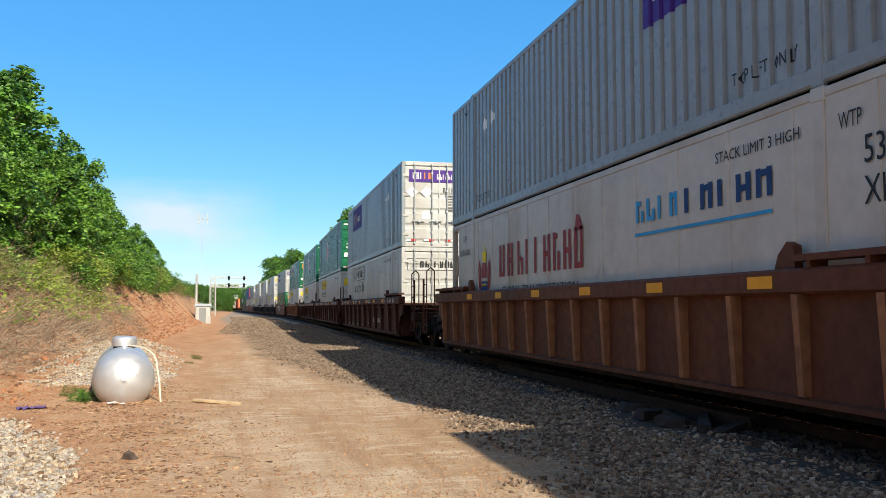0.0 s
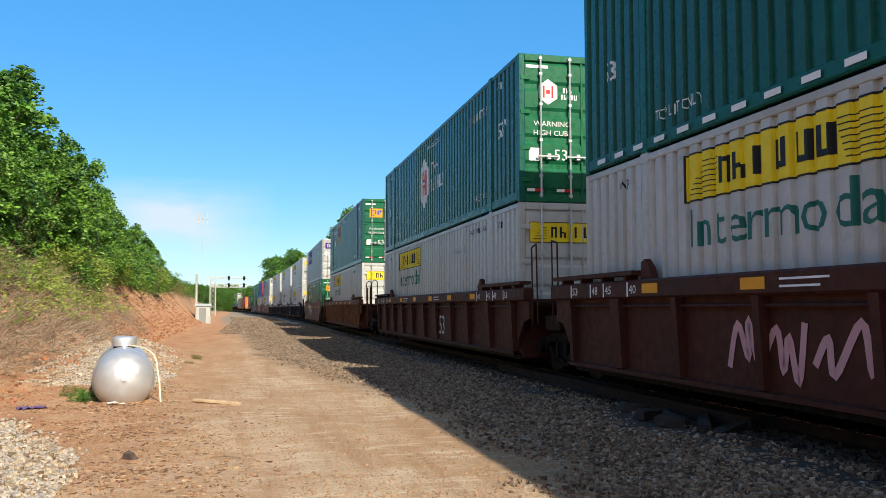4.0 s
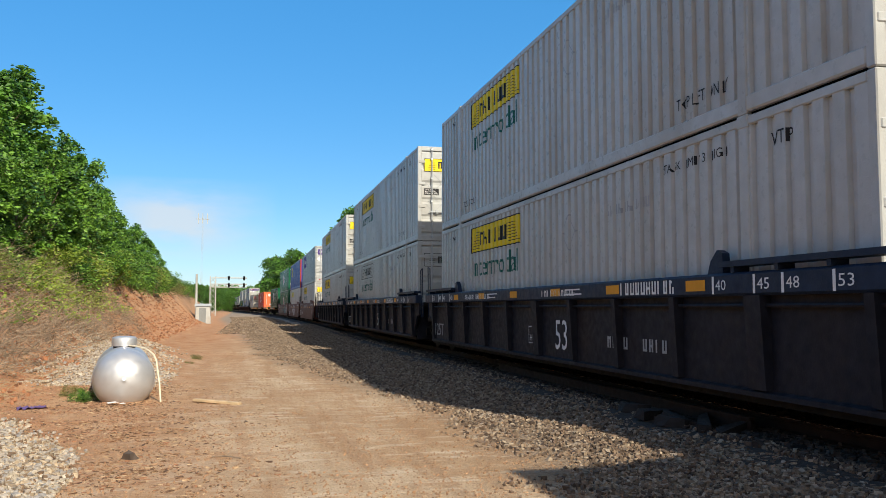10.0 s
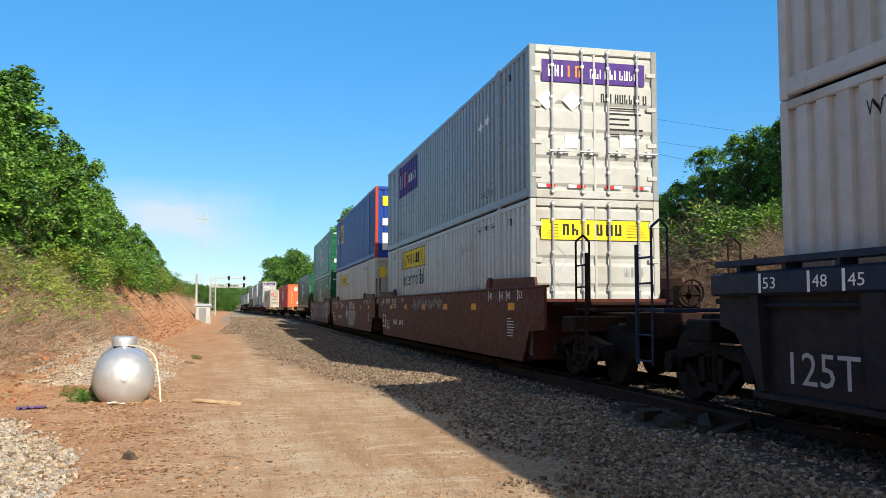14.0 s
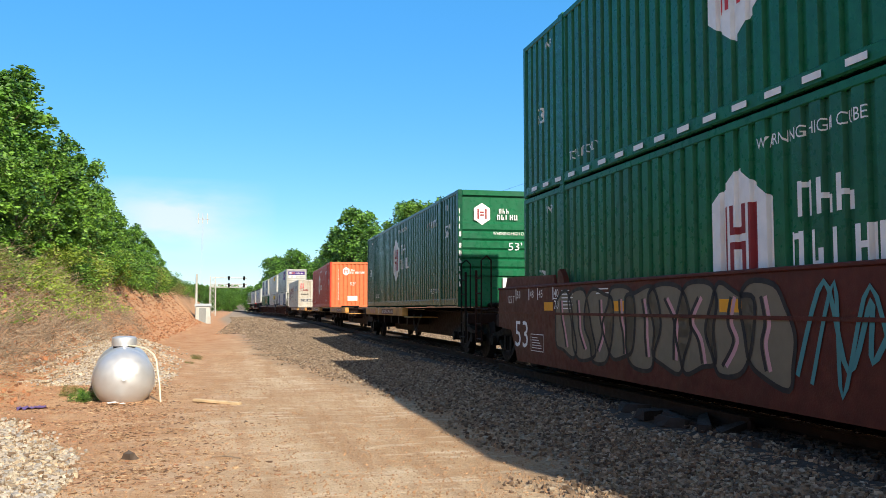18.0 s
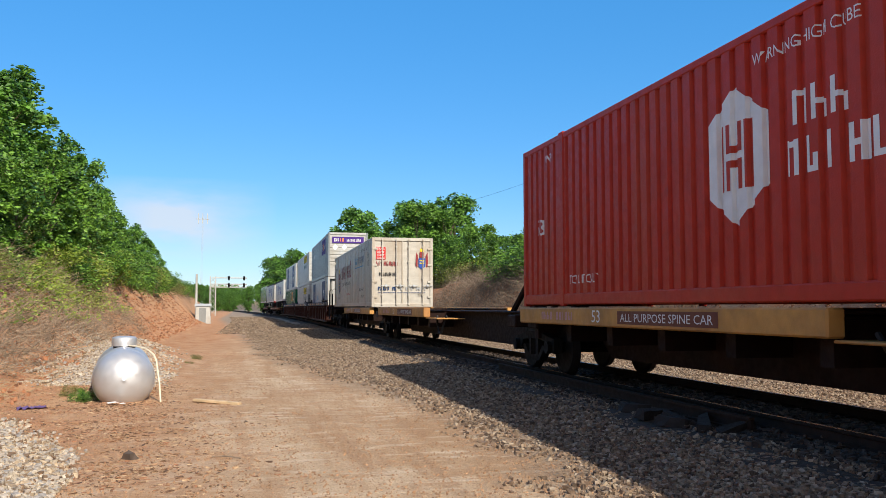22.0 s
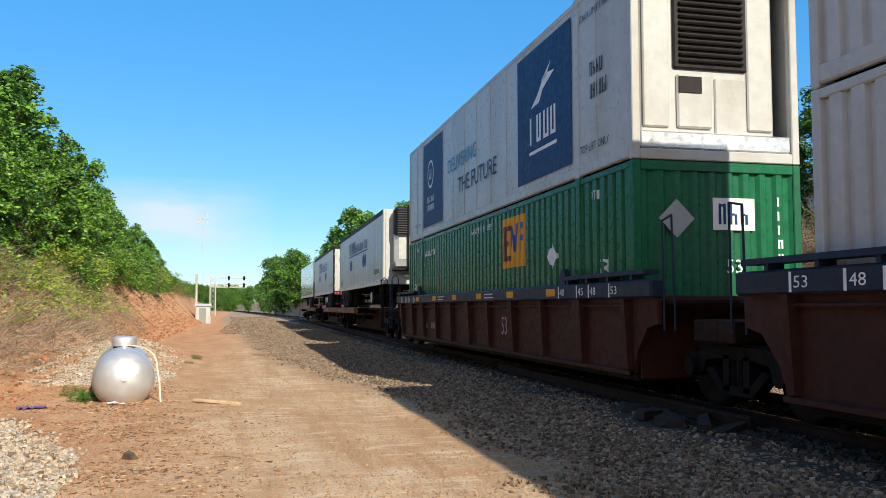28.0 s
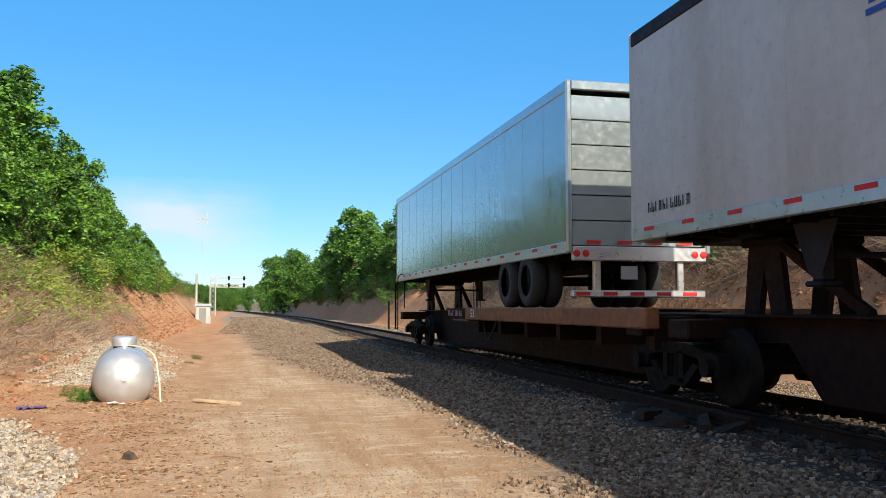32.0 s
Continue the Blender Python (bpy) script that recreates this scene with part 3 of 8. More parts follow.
def bubbles(count, u0, u1, v0, v1, seed):
    """Fills and outlines of a row of sprayed shapes, with strokes inside them."""
    fill, edge, inner, p = [], [], [], (u1 - u0) / count
    for i in range(count):
        r = random.Random(seed + i)
        mid, line = bubble(u0 + p * i - 0.2 * p, u0 + p * (i + 1) + 0.2 * p, v0, v1, seed + i)
        fill += [[mid, a, b] for a, b in zip(line, line[1:])]
        edge += stroke(line, 0.055)
        pts = [(mid[0] + r.uniform(-0.25, 0.25) * p, v0 + (v1 - v0) * f) for f in (0.85, 0.6, 0.4, 0.15)]
        edge += stroke(curve(pts), 0.05)
        pts = [(a + 0.07, b) for a, b in pts]
        inner += stroke(curve(pts), 0.06)
    return fill, edge, inner


def words(text, u0, u1, v0, v1):
    """Lettering in the built-in font, fitted to a box."""
    cu = bpy.data.curves.new("lettering", "FONT")
    cu.body, cu.resolution_u = text, 2
    ob = new("lettering", cu)
    bpy.context.view_layer.update()
    me = ob.evaluated_get(bpy.context.evaluated_depsgraph_get()).to_mesh()
    co = [(v.co.x, v.co.y) for v in me.vertices]
    faces = [tuple(p.vertices) for p in me.polygons]
    bpy.data.objects.remove(ob)
    x0, x1 = min(c[0] for c in co), max(c[0] for c in co)
    y0, y1 = min(c[1] for c in co), max(c[1] for c in co)
    fit = lambda c: (u0 + (c[0] - x0) / (x1 - x0) * (u1 - u0), v0 + (c[1] - y0) / (y1 - y0) * (v1 - v0))
    return [[fit(co[i]) for i in f] for f in faces]


def side_paint(polys, lift, folded=True, plane=None):
    """Flat shapes laid on the side that faces -x. u runs from the trailing end, v up."""
    bm = bmesh.new()
    for poly in polys:
        bm.faces.new([bm.verts.new((u, v, 0)) for u, v in poly])
    if folded:
        us = [v.co.x for v in bm.verts]
        for i in range(FOLDS):
            for f in (0.0, FA, FB, FC):
                u = HL - (-HL + 0.12 + (i + f) * FOLD_P)
                if min(us) < u < max(us):
                    bmesh.ops.bisect_plane(bm, geom=bm.verts[:] + bm.edges[:] + bm.faces[:], plane_co=(u, 0, 0), plane_no=(1, 0, 0))
    x = -(HW - 0.012) if plane is None else plane
    for v in bm.verts:
        y = HL - v.co.x
        v.co = (x - lift + (fold(y) if folded else 0), y, v.co.y)
    out = Mesh()
    bm.verts.index_update()
    out.add([v.co[:] for v in bm.verts], [[v.index for v in f.verts] for f in bm.faces])
    bm.free()
    return out


def end_paint(polys, y):
    """Flat shapes on the leading end. u runs from the side at -x, v up."""
    out = Mesh()
    for poly in polys:
        out.add([(u - HW, y, v) for u, v in poly], [range(len(poly))])
    return out


LINE_WORK = ("haul_d", "haul_ed", "old_d")
GROUPS = {}


def clusters(polys, gap=0.2):
    """Shapes that lie apart, in groups."""
    boxes = [[min(p[0] for p in q) - gap / 2, max(p[0] for p in q) + gap / 2, min(p[1] for p in q) - gap / 2, max(p[1] for p in q) + gap / 2, [q]] for q in polys]
    merged = True
    while merged:
        merged, out = False, []
        for b in boxes:
            for o in out:
                if b[0] <= o[1] and o[0] <= b[1] and b[2] <= o[3] and o[2] <= b[3]:
                    o[:4] = [min(o[0], b[0]), max(o[1], b[1]), min(o[2], b[2]), max(o[3], b[3])]
                    o[4] += b[4]
                    merged = True
                    break
            else:
                out.append(b)
        boxes = out
    return [b[4] for b in boxes]


def paint(parent, name, key, make, colour, label="", lift=0.004, folded=True, end=None, plane=None):
    """Painted shapes on a side or an end; patches that stand apart become parts of their own."""
    single = name in ("placard", "notice", "reflector", "logo_panel") and (key if isinstance(key, str) else key[0]) not in LINE_WORK
    k = (name, key, colour)
    if k not in GROUPS:
        GROUPS[k] = [[p] for p in make()] if single else clusters(make())
    for i, patch in enumerate(GROUPS[k]):
        paint_one(parent, name, (key, i), lambda: patch, colour, label, lift, folded, end, plane)


def paint_one(parent, name, key, make, colour, label="", lift=0.004, folded=True, end=None, plane=None):
    k = (name, key, colour, lift, folded, end, plane)
    if k not in CACHE:
        polys = make()
        CACHE[k] = (side_paint(polys, lift, folded, plane) if end is None else end_paint(polys, end)).mesh(name, M[colour])
    return part(name, CACHE[k], M[colour], parent, label)


def placed(polys, flip, a, b):
    """The same shapes, kept upright; flip moves the stretch a to b to the other end of the side."""
    shift = LEN - a - b if flip else 0.0
    return [[(u + shift, v) for u, v in p] for p in polys]


# ---- containers ----
def corrugated(z0, z1, x, inward):
    """The folded side wall."""
    line = []
    for i in range(FOLDS):
        a = -HL + 0.12 + i * FOLD_P
        line += [(a, 0), (a + FA * FOLD_P, 0), (a + FB * FOLD_P, FOLD_D), (a + FC * FOLD_P, FOLD_D)]
    line.append((HL - 0.12, 0))
    return Mesh().sheet([[(x + inward * d, y, z) for y, d in line] for z in (z0, z1)])


def seamed(z0, z1, x, s, ribs, short=0.0):
    """A smooth wall in one sheet with thin raised seams."""
    line = [(-HL + 0.1, 0.0)]
    for i in range(1, ribs):
        y = -HL + 0.1 + (LEN - 0.2) * i / ribs
        line += [(y - 0.034, 0.0), (y - 0.028, 0.013), (y + 0.028, 0.013), (y + 0.034, 0.0)]
    line = [p for p in line if p[0] < HL - 0.1 - short]
    line.append((HL - 0.1 - short, 0.0))
    return Mesh().sheet([[(x + s * d, y, z) for y, d in line] for z in (z0, z1)])


def roof_sheet(short=0.0):
    n = 60
    return Mesh().sheet([[(x, -HL + 0.1 + (LEN - 0.2 - short) * i / (2 * n), HI - 0.02 - 0.015 * (i % 2)) for x in (-HW + 0.05, HW - 0.05)] for i in range(2 * n + 1)])


def door_leaf(s, deep):
    """One leaf: a sheet with level swells."""
    x0, x1 = (0.01, HW - 0.125) if s > 0 else (-HW + 0.125, -0.01)
    line = [(0.15, 0.05)]
    n = 5
    for i in range(n):
        a, p = 0.15 + (HI - 0.29) * i / n, (HI - 0.29) / n
        line += [(a + 0.14 * p, 0.05), (a + 0.26 * p, 0.05 - deep), (a + 0.86 * p, 0.05 - deep), (a + 0.98 * p, 0.05)]
    line.append((HI - 0.14, 0.05))
    m = Mesh().sheet([[(x, -HL + d, z) for z, d in line] for x in (x0, x1)])
    return m


def locking_bar(x):
    m = Mesh().tube((x, -HL - 0.035, 0.08), (x, -HL - 0.035, HI - 0.04), 0.02, n=8)
    for z in (0.12, 0.5, 1.2, 1.9, 2.5, HI - 0.09):
        m.rbox(x - 0.035, x + 0.035, -HL - 0.055, -HL + 0.03, z - 0.03, z + 0.03, 0.008)
    return m


def bar_handle(x):
    return Mesh().rbox(x - 0.03, x + 0.4, -HL - 0.075, -HL - 0.04, 0.86, 0.9, 0.01).rbox(x + 0.17, x + 0.25, -HL - 0.06, -HL + 0.03, 0.82, 0.94, 0.01)


def end_sheet(e, level):
    """A closed end: upright folds, or level ribs."""
    if not level:
        n, w = 9, WID - 0.24
        line = []
        for i in range(n):
            a, p = -HW + 0.12 + w * i / n, w / n
            line += [(a, 0.02), (a + 0.3 * p, 0.02), (a + 0.5 * p, 0.06), (a + 0.8 * p, 0.06)]
        line.append((HW - 0.12, 0.02))
        return Mesh().sheet([[(x, e * (HL - d), z) for x, d in line] for z in (0.15, HI - 0.14)])
    line = [(0.15, 0.06), (0.75, 0.06)]
    for i in range(6):
        a = 0.75 + 0.23 * i
        line += [(a + 0.02, 0.015), (a + 0.16, 0.015), (a + 0.2, 0.06)]
    line.append((HI - 0.14, 0.06))
    return Mesh().sheet([[(x, e * (HL - d), z) for z, d in line] for x in (-HW + 0.12, HW - 0.12)])


def container(colour, q, z, label, end="doors", wall="fold", post=None, end_colour=None, open_tail=0.0):
    """A 53 foot container whose end at -y leads at q. Its origin is the middle of its base."""
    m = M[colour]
    # ends may take a paler tone than the sides
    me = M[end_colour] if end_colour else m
    mp = M[post] if post else m
    c = thing("shipping_container", label, "shipping container", "containers on the train")
    near = None
    for s in (-1, 1):
        if wall == "fold":
            p = part("side_panel", cached(("side_panel", s), lambda: corrugated(0.2, HI - 0.1, s * (HW - 0.012), -s), m), m, c)
        else:
            p = part("side_panel", cached(("side_panel", s, "flat", open_tail), lambda: seamed(0.2, HI - 0.1, s * (HW - 0.012), s, 14, open_tail), m), m, c)
        near = p if s < 0 else near
        a, b, d = (-HW, -HW + 0.06, -HW + 0.09) if s < 0 else (HW, HW - 0.06, HW - 0.09)
        part("top_rail", cached(("top_rail", s), lambda: Mesh().rbox(min(a, b), max(a, b), -HL + 0.12, HL - 0.12, HI - 0.1, HI - 0.004, 0.012), m), m, c)
        part("bottom_rail", cached(("bottom_rail", s), lambda: Mesh().rbox(min(a, d), max(a, d), -HL + 0.12, HL - 0.12, 0.03, 0.21, 0.02), m), m, c)
        for e in (-1, 1):
            yl = e * (HL - 1.98)
            o = a + s * 0.008
            part("lift_post", cached(("lift_post", s, e), lambda: Mesh().rbox(min(o, b), max(o, b), yl - 0.085, yl + 0.085, 0.002, HI + 0.008, 0.012), m), m, c)
            part("lift_casting", cached(("lift_casting", s, e), lambda: Mesh().rbox(min(o + s * 0.006, b), max(o + s * 0.006, b), yl - 0.1, yl + 0.1, HI - 0.13, HI + 0.014, 0.012), mp), M["slate"], c)
            y0, y1 = sorted((e * HL, e * (HL - 0.12)))
            x0, x1 = sorted((a, s * (HW - 0.12)))
            part("corner_post", cached(("corner_post", s, e), lambda: Mesh().rbox(x0, x1, y0, y1, 0.0, HI, 0.012), mp), mp, c)
    part("roof", cached(("roof", open_tail), lambda: roof_sheet(open_tail), m), m, c)
    part("floor", cached(("floor",), lambda: Mesh().box(-HW + 0.09, HW - 0.09, -HL + 0.12, HL - 0.12, 0.06, 0.14), M["black"]), M["black"], c)
    for e in (-1, 1):
        kind = end if e < 0 else "upright"
        y0, y1 = sorted((e * HL, e * (HL - 0.1)))
        part("header", cached(("header", e), lambda: Mesh().rbox(-HW + 0.12, HW - 0.12, y0, y1, HI - 0.14, HI - 0.002, 0.012), me), me, c)
        part("sill", cached(("sill", e), lambda: Mesh().rbox(-HW + 0.12, HW - 0.12, y0, y1, 0.002, 0.15, 0.012), me), me, c)
        if kind == "doors":
            part("door_seal", cached(("door_seal",), lambda: Mesh().rbox(-0.022, 0.022, -HL + 0.004, -HL + 0.06, 0.15, HI - 0.14, 0.006), me), me, c)
            for s in (-1, 1):
                deep = 0.004 if colour == "cream" else 0.035
                d = part("door", cached(("door", s, deep), lambda: door_leaf(s, deep), me), me, c)
                for k in (0.26, 0.86):
                    x = s * k - (0.0 if s > 0 else 0.0)
                    steel = me if colour == "cream" else M["galv"]
                    part("locking_bar", cached(("locking_bar", x), lambda: locking_bar(x), steel), steel, d, "painted locking bar" if colour == "cream" else "galvanised locking bar")
                    part("handle", cached(("handle", x), lambda: bar_handle(x if s > 0 else x - 0.05), M["galv"]), M["galv"], d)
                for zz in (0.42, 1.05, 1.75, 2.42):
                    xx = s * (HW - 0.13)
                    part("hinge", cached(("hinge", s, zz), lambda: Mesh().rbox(xx - 0.1, xx + 0.1, -HL - 0.012, -HL + 0.025, zz - 0.045, zz + 0.045, 0.01), me), me, d)
        elif kind == "reefer":
            reefer_end(c)
        else:
            part("end_wall", cached(("end_wall", e, kind), lambda: end_sheet(e, kind == "level"), me), me, c, at=(0, -open_tail, 0) if e > 0 else None)
            if e > 0 and open_tail:
                for s in (-1, 1):
                    x = s * (HW - 0.06)
                    for zz0, zz1 in ((HI - 0.75, HI - 1.5), (HI - 0.1, HI - 0.1), (0.3, 1.1)):
                        part("end_brace", cached(("end_brace", s, zz0), lambda: Mesh().tube((x, HL - open_tail, zz0), (x, HL - 0.1, zz1), 0.037, n=6), m), m, c)
    roll_on(c, q + HL, z)
    return c, near


def reefer_end(c):
    """A cooling unit set back between the corner posts: white casing, dark louvres, hatches."""
    y = -HL
    unit = part("cooling_unit", Mesh().rbox(-1.1, 1.1, y + 0.25, y + 0.75, 0.35, HI - 0.16, 0.08), M["white"], c, "white refrigeration unit with dark louvres")
    part("louvre_frame", Mesh().rbox(-0.55, 0.62, y + 0.2, y + 0.26, 1.35, 2.6, 0.05), M["slate"], unit)
    for i in range(12):
        part("slat", cached(("slat",), lambda: Mesh().rbox(-0.47, 0.54, -0.03, 0.02, -0.02, 0.025, 0.01), M["black"]), M["black"], unit, at=pose(0.0, y + 0.19, 1.46 + i * 0.092, 25))
    part("hatch", Mesh().rbox(-0.5, 0.05, y + 0.2, y + 0.26, 0.5, 1.28, 0.03), M["white"], unit)
    part("control_box", Mesh().rbox(-0.48, -0.12, y + 0.185, y + 0.2, 1.0, 1.24, 0.01), M["slate"], unit)
    part("base_beam", Mesh().rbox(-HW + 0.13, HW - 0.13, y + 0.02, y + 0.24, 0.16, 0.4, 0.02), M["alu"], c, "bare metal beam below the cooling unit")
    part("hatch", Mesh().rbox(0.1, 0.6, y + 0.22, y + 0.26, 0.42, 1.25, 0.03), M["white"], unit)
    for s in (-1, 1):
        part("side_strip", Mesh().rbox(s * 0.82 - 0.2, s * 0.82 + 0.2, y + 0.21, y + 0.26, 0.5, 2.62, 0.02), M["white"], unit)


# designs on the containers

def t_posts(near, colour, folded=True):
    """Handling notes beside both lift posts."""
    paint(near, "lettering", "top_a", lambda: words("TOP LIFT ONLY", 12.75, 13.9, 0.36, 0.5), colour, folded=folded)
    paint(near, "lettering", "top_b", lambda: words("TOP LIFT ONLY", 2.3, 3.4, 0.36, 0.5), colour, folded=folded)
    paint(near, "lettering", "wtp_a", lambda: words("WTP", 1.2, 1.5, 2.5, 2.64), colour, folded=folded)
    paint(near, "lettering", "wtp_b", lambda: words("WTP", 14.6, 14.95, 2.5, 2.64), colour, folded=folded)


def d_parcel(c, near, flip=False, doors=True):
    """Grey container with a purple panel."""
    f = lambda p, a, b: placed(p, flip, a, b)
    paint(near, "logo_panel", ("parcel", flip), lambda: f(rect(2.25, 5.5, 1.66, 2.7), 2.25, 5.5), "p_purple", "purple logo panel")
    paint(near, "logo_shape", ("parcel_w", flip), lambda: f(bars(3, 2.5, 3.25, 1.95, 2.42, 4) + bars(10, 4.0, 5.3, 2.0, 2.25, 5), 2.25, 5.5), "p_white", lift=0.008)
    paint(near, "logo_shape", ("parcel_o", flip), lambda: f(bars(2, 3.25, 3.75, 1.95, 2.42, 6), 2.25, 5.5), "p_orange", lift=0.008)
    paint(near, "placard", ("parcel_d", flip), lambda: f(diamond(12.7, 2.0, 0.17) + diamond(13.25, 2.05, 0.17), 12.5, 13.4), "p_white")
    t_posts(near, "p_black")
    y = -HL + 0.006
    paint(c, "logo_panel", "parcel_e", lambda: rect(0.25, 2.33, 2.2, 2.62), "p_purple", "purple logo panel", end=y)
    paint(c, "logo_shape", "parcel_ew", lambda: bars(3, 0.36, 0.75, 2.3, 2.52, 4) + bars(10, 1.2, 2.2, 2.3, 2.48, 5), "p_white", end=y - 0.003)
    paint(c, "logo_shape", "parcel_eo", lambda: bars(2, 0.75, 1.05, 2.3, 2.52, 6), "p_orange", end=y - 0.003)
    if doors:
        paint(c, "placard", "parcel_ed", lambda: diamond(0.35, 1.85, 0.2) + diamond(0.85, 1.85, 0.2) + rect(0.7, 0.95, 0.95, 1.2) + rect(1.8, 2.2, 1.0, 1.25), "p_white", end=y)
        paint(c, "lettering", "parcel_et", lambda: bars(10, 1.42, 2.38, 1.85, 2.02, 9) + lines(6, 1.6, 2.3, 1.2, 1.8), "p_black", end=y)
        red_strips(c)
    else:
        paint(c, "placard", "parcel_ed2", lambda: diamond(0.45, 1.93, 0.2) + diamond(1.05, 1.93, 0.2), "p_white", end=-HL + 0.004)
        paint(c, "lettering", "parcel_id", lambda: bars(1, 2.45, 2.55, 2.3, 2.6, 3) + lines(14, 2.45, 2.55, 0.7, 2.2), "p_grey", end=-HL - 0.002)


def red_strips(c):
    paint(c, "reflector", "strip_r", lambda: rect(0.32, 0.5, 0.2, 0.26) + rect(0.92, 1.1, 0.2, 0.26) + rect(1.5, 1.68, 0.2, 0.26) + rect(2.1, 2.28, 0.2, 0.26), "p_red", end=-HL + 0.004)
    paint(c, "reflector", "strip_w", lambda: rect(0.16, 0.32, 0.2, 0.26) + rect(0.76, 0.92, 0.2, 0.26) + rect(1.68, 1.84, 0.2, 0.26) + rect(2.28, 2.42, 0.2, 0.26), "p_white", end=-HL + 0.004)


def d_hauler(c, near, yellow=True, flip=False, doors=True, word=True, end_yellow=True):
    """White container with a framed name panel and a green word."""
    f = lambda p, a, b: placed(p, flip, a, b)
    if yellow:
        paint(near, "logo_panel", ("haul", flip), lambda: f(rect(3.0, 6.62, 2.12, 2.7), 3.0, 6.62), "p_yellow", "yellow logo panel")
    paint(near, "logo_shape", ("haul_b", flip), lambda: f(frame_of(3.0, 6.62, 2.12, 2.7, 0.022) + bars(2, 3.75, 4.3, 2.26, 2.56, 3) + bars(4, 4.4, 5.75, 2.26, 2.56, 8)
          + [x for i in range(7) for x in rect(3.12 + 0.05 * i, 3.7 + 0.01 * i, 2.2 + 0.06 * i, 2.212 + 0.06 * i) + rect(5.85 - 0.02 * i, 6.5 - 0.04 * i, 2.2 + 0.06 * i, 2.212 + 0.06 * i)], 3.0, 6.62), "p_black", lift=0.008)
    if word:
        paint(near, "lettering", ("haul_w", flip), lambda: f(words("Intermodal", 3.1, 6.45, 1.58, 2.03), 3.0, 6.62), "p_teal", "green lettering")
    paint(near, "placard", ("haul_d", flip), lambda: f(diamond_line(9.1, 2.1, 0.3), 8.8, 9.4), "p_grey")
    t_posts(near, "p_black")
    paint(near, "lettering", "haul_s", lambda: words("STACK LIMIT 3 HIGH", 12.3, 13.85, 2.55, 2.66), "p_black")
    paint(near, "lettering", "haul_id", lambda: bars(10, 10.6, 12.0, 2.2, 2.34, 12), "p_grey")
    if doors:
        y = -HL + 0.006
        if end_yellow:
            paint(c, "logo_panel", "haul_e", lambda: rect(0.2, 2.4, 2.12, 2.52), "p_yellow", "yellow logo panel", end=y)
        paint(c, "logo_shape", ("haul_eb", end_yellow), lambda: frame_of(0.2, 2.4, 2.12, 2.52, 0.014) + bars(2, 0.62, 0.98, 2.22, 2.43, 3) + bars(4, 1.1, 1.85, 2.22, 2.43, 8)
              + [x for i in range(5) for x in rect(0.28 + 0.04 * i, 0.55, 2.19 + 0.055 * i, 2.2 + 0.055 * i) + rect(1.92, 2.34 - 0.04 * i, 2.19 + 0.055 * i, 2.2 + 0.055 * i)], "p_black", end=y - 0.003)
        paint(c, "placard", "haul_ed", lambda: diamond_line(0.5, 1.78, 0.26, 0.012) + diamond_line(0.5, 1.12, 0.26, 0.012) + bars(8, 1.85, 2.25, 1.45, 1.62, 5), "p_grey", end=y)


def haul_signs(c):
    """Door notices: a black sign and a yellow one."""
    y = -HL + 0.006
    paint(c, "notice", "sign_b", lambda: rect(0.2, 0.66, 1.4, 1.6), "p_black", end=y)
    paint(c, "lettering", "sign_bt", lambda: words("LOCAL\nREGIONAL\nDEDICATED", 0.23, 0.63, 1.42, 1.58), "p_white", end=y - 0.003)
    paint(c, "notice", "sign_y", lambda: rect(1.9, 2.25, 0.92, 1.28), "p_yellow", end=y)
    paint(c, "lettering", "sign_yt", lambda: words("CAUTION", 1.93, 2.22, 1.2, 1.25) + words("WIDE TURNS", 1.93, 2.22, 0.95, 1.01), "p_black", end=y - 0.003)


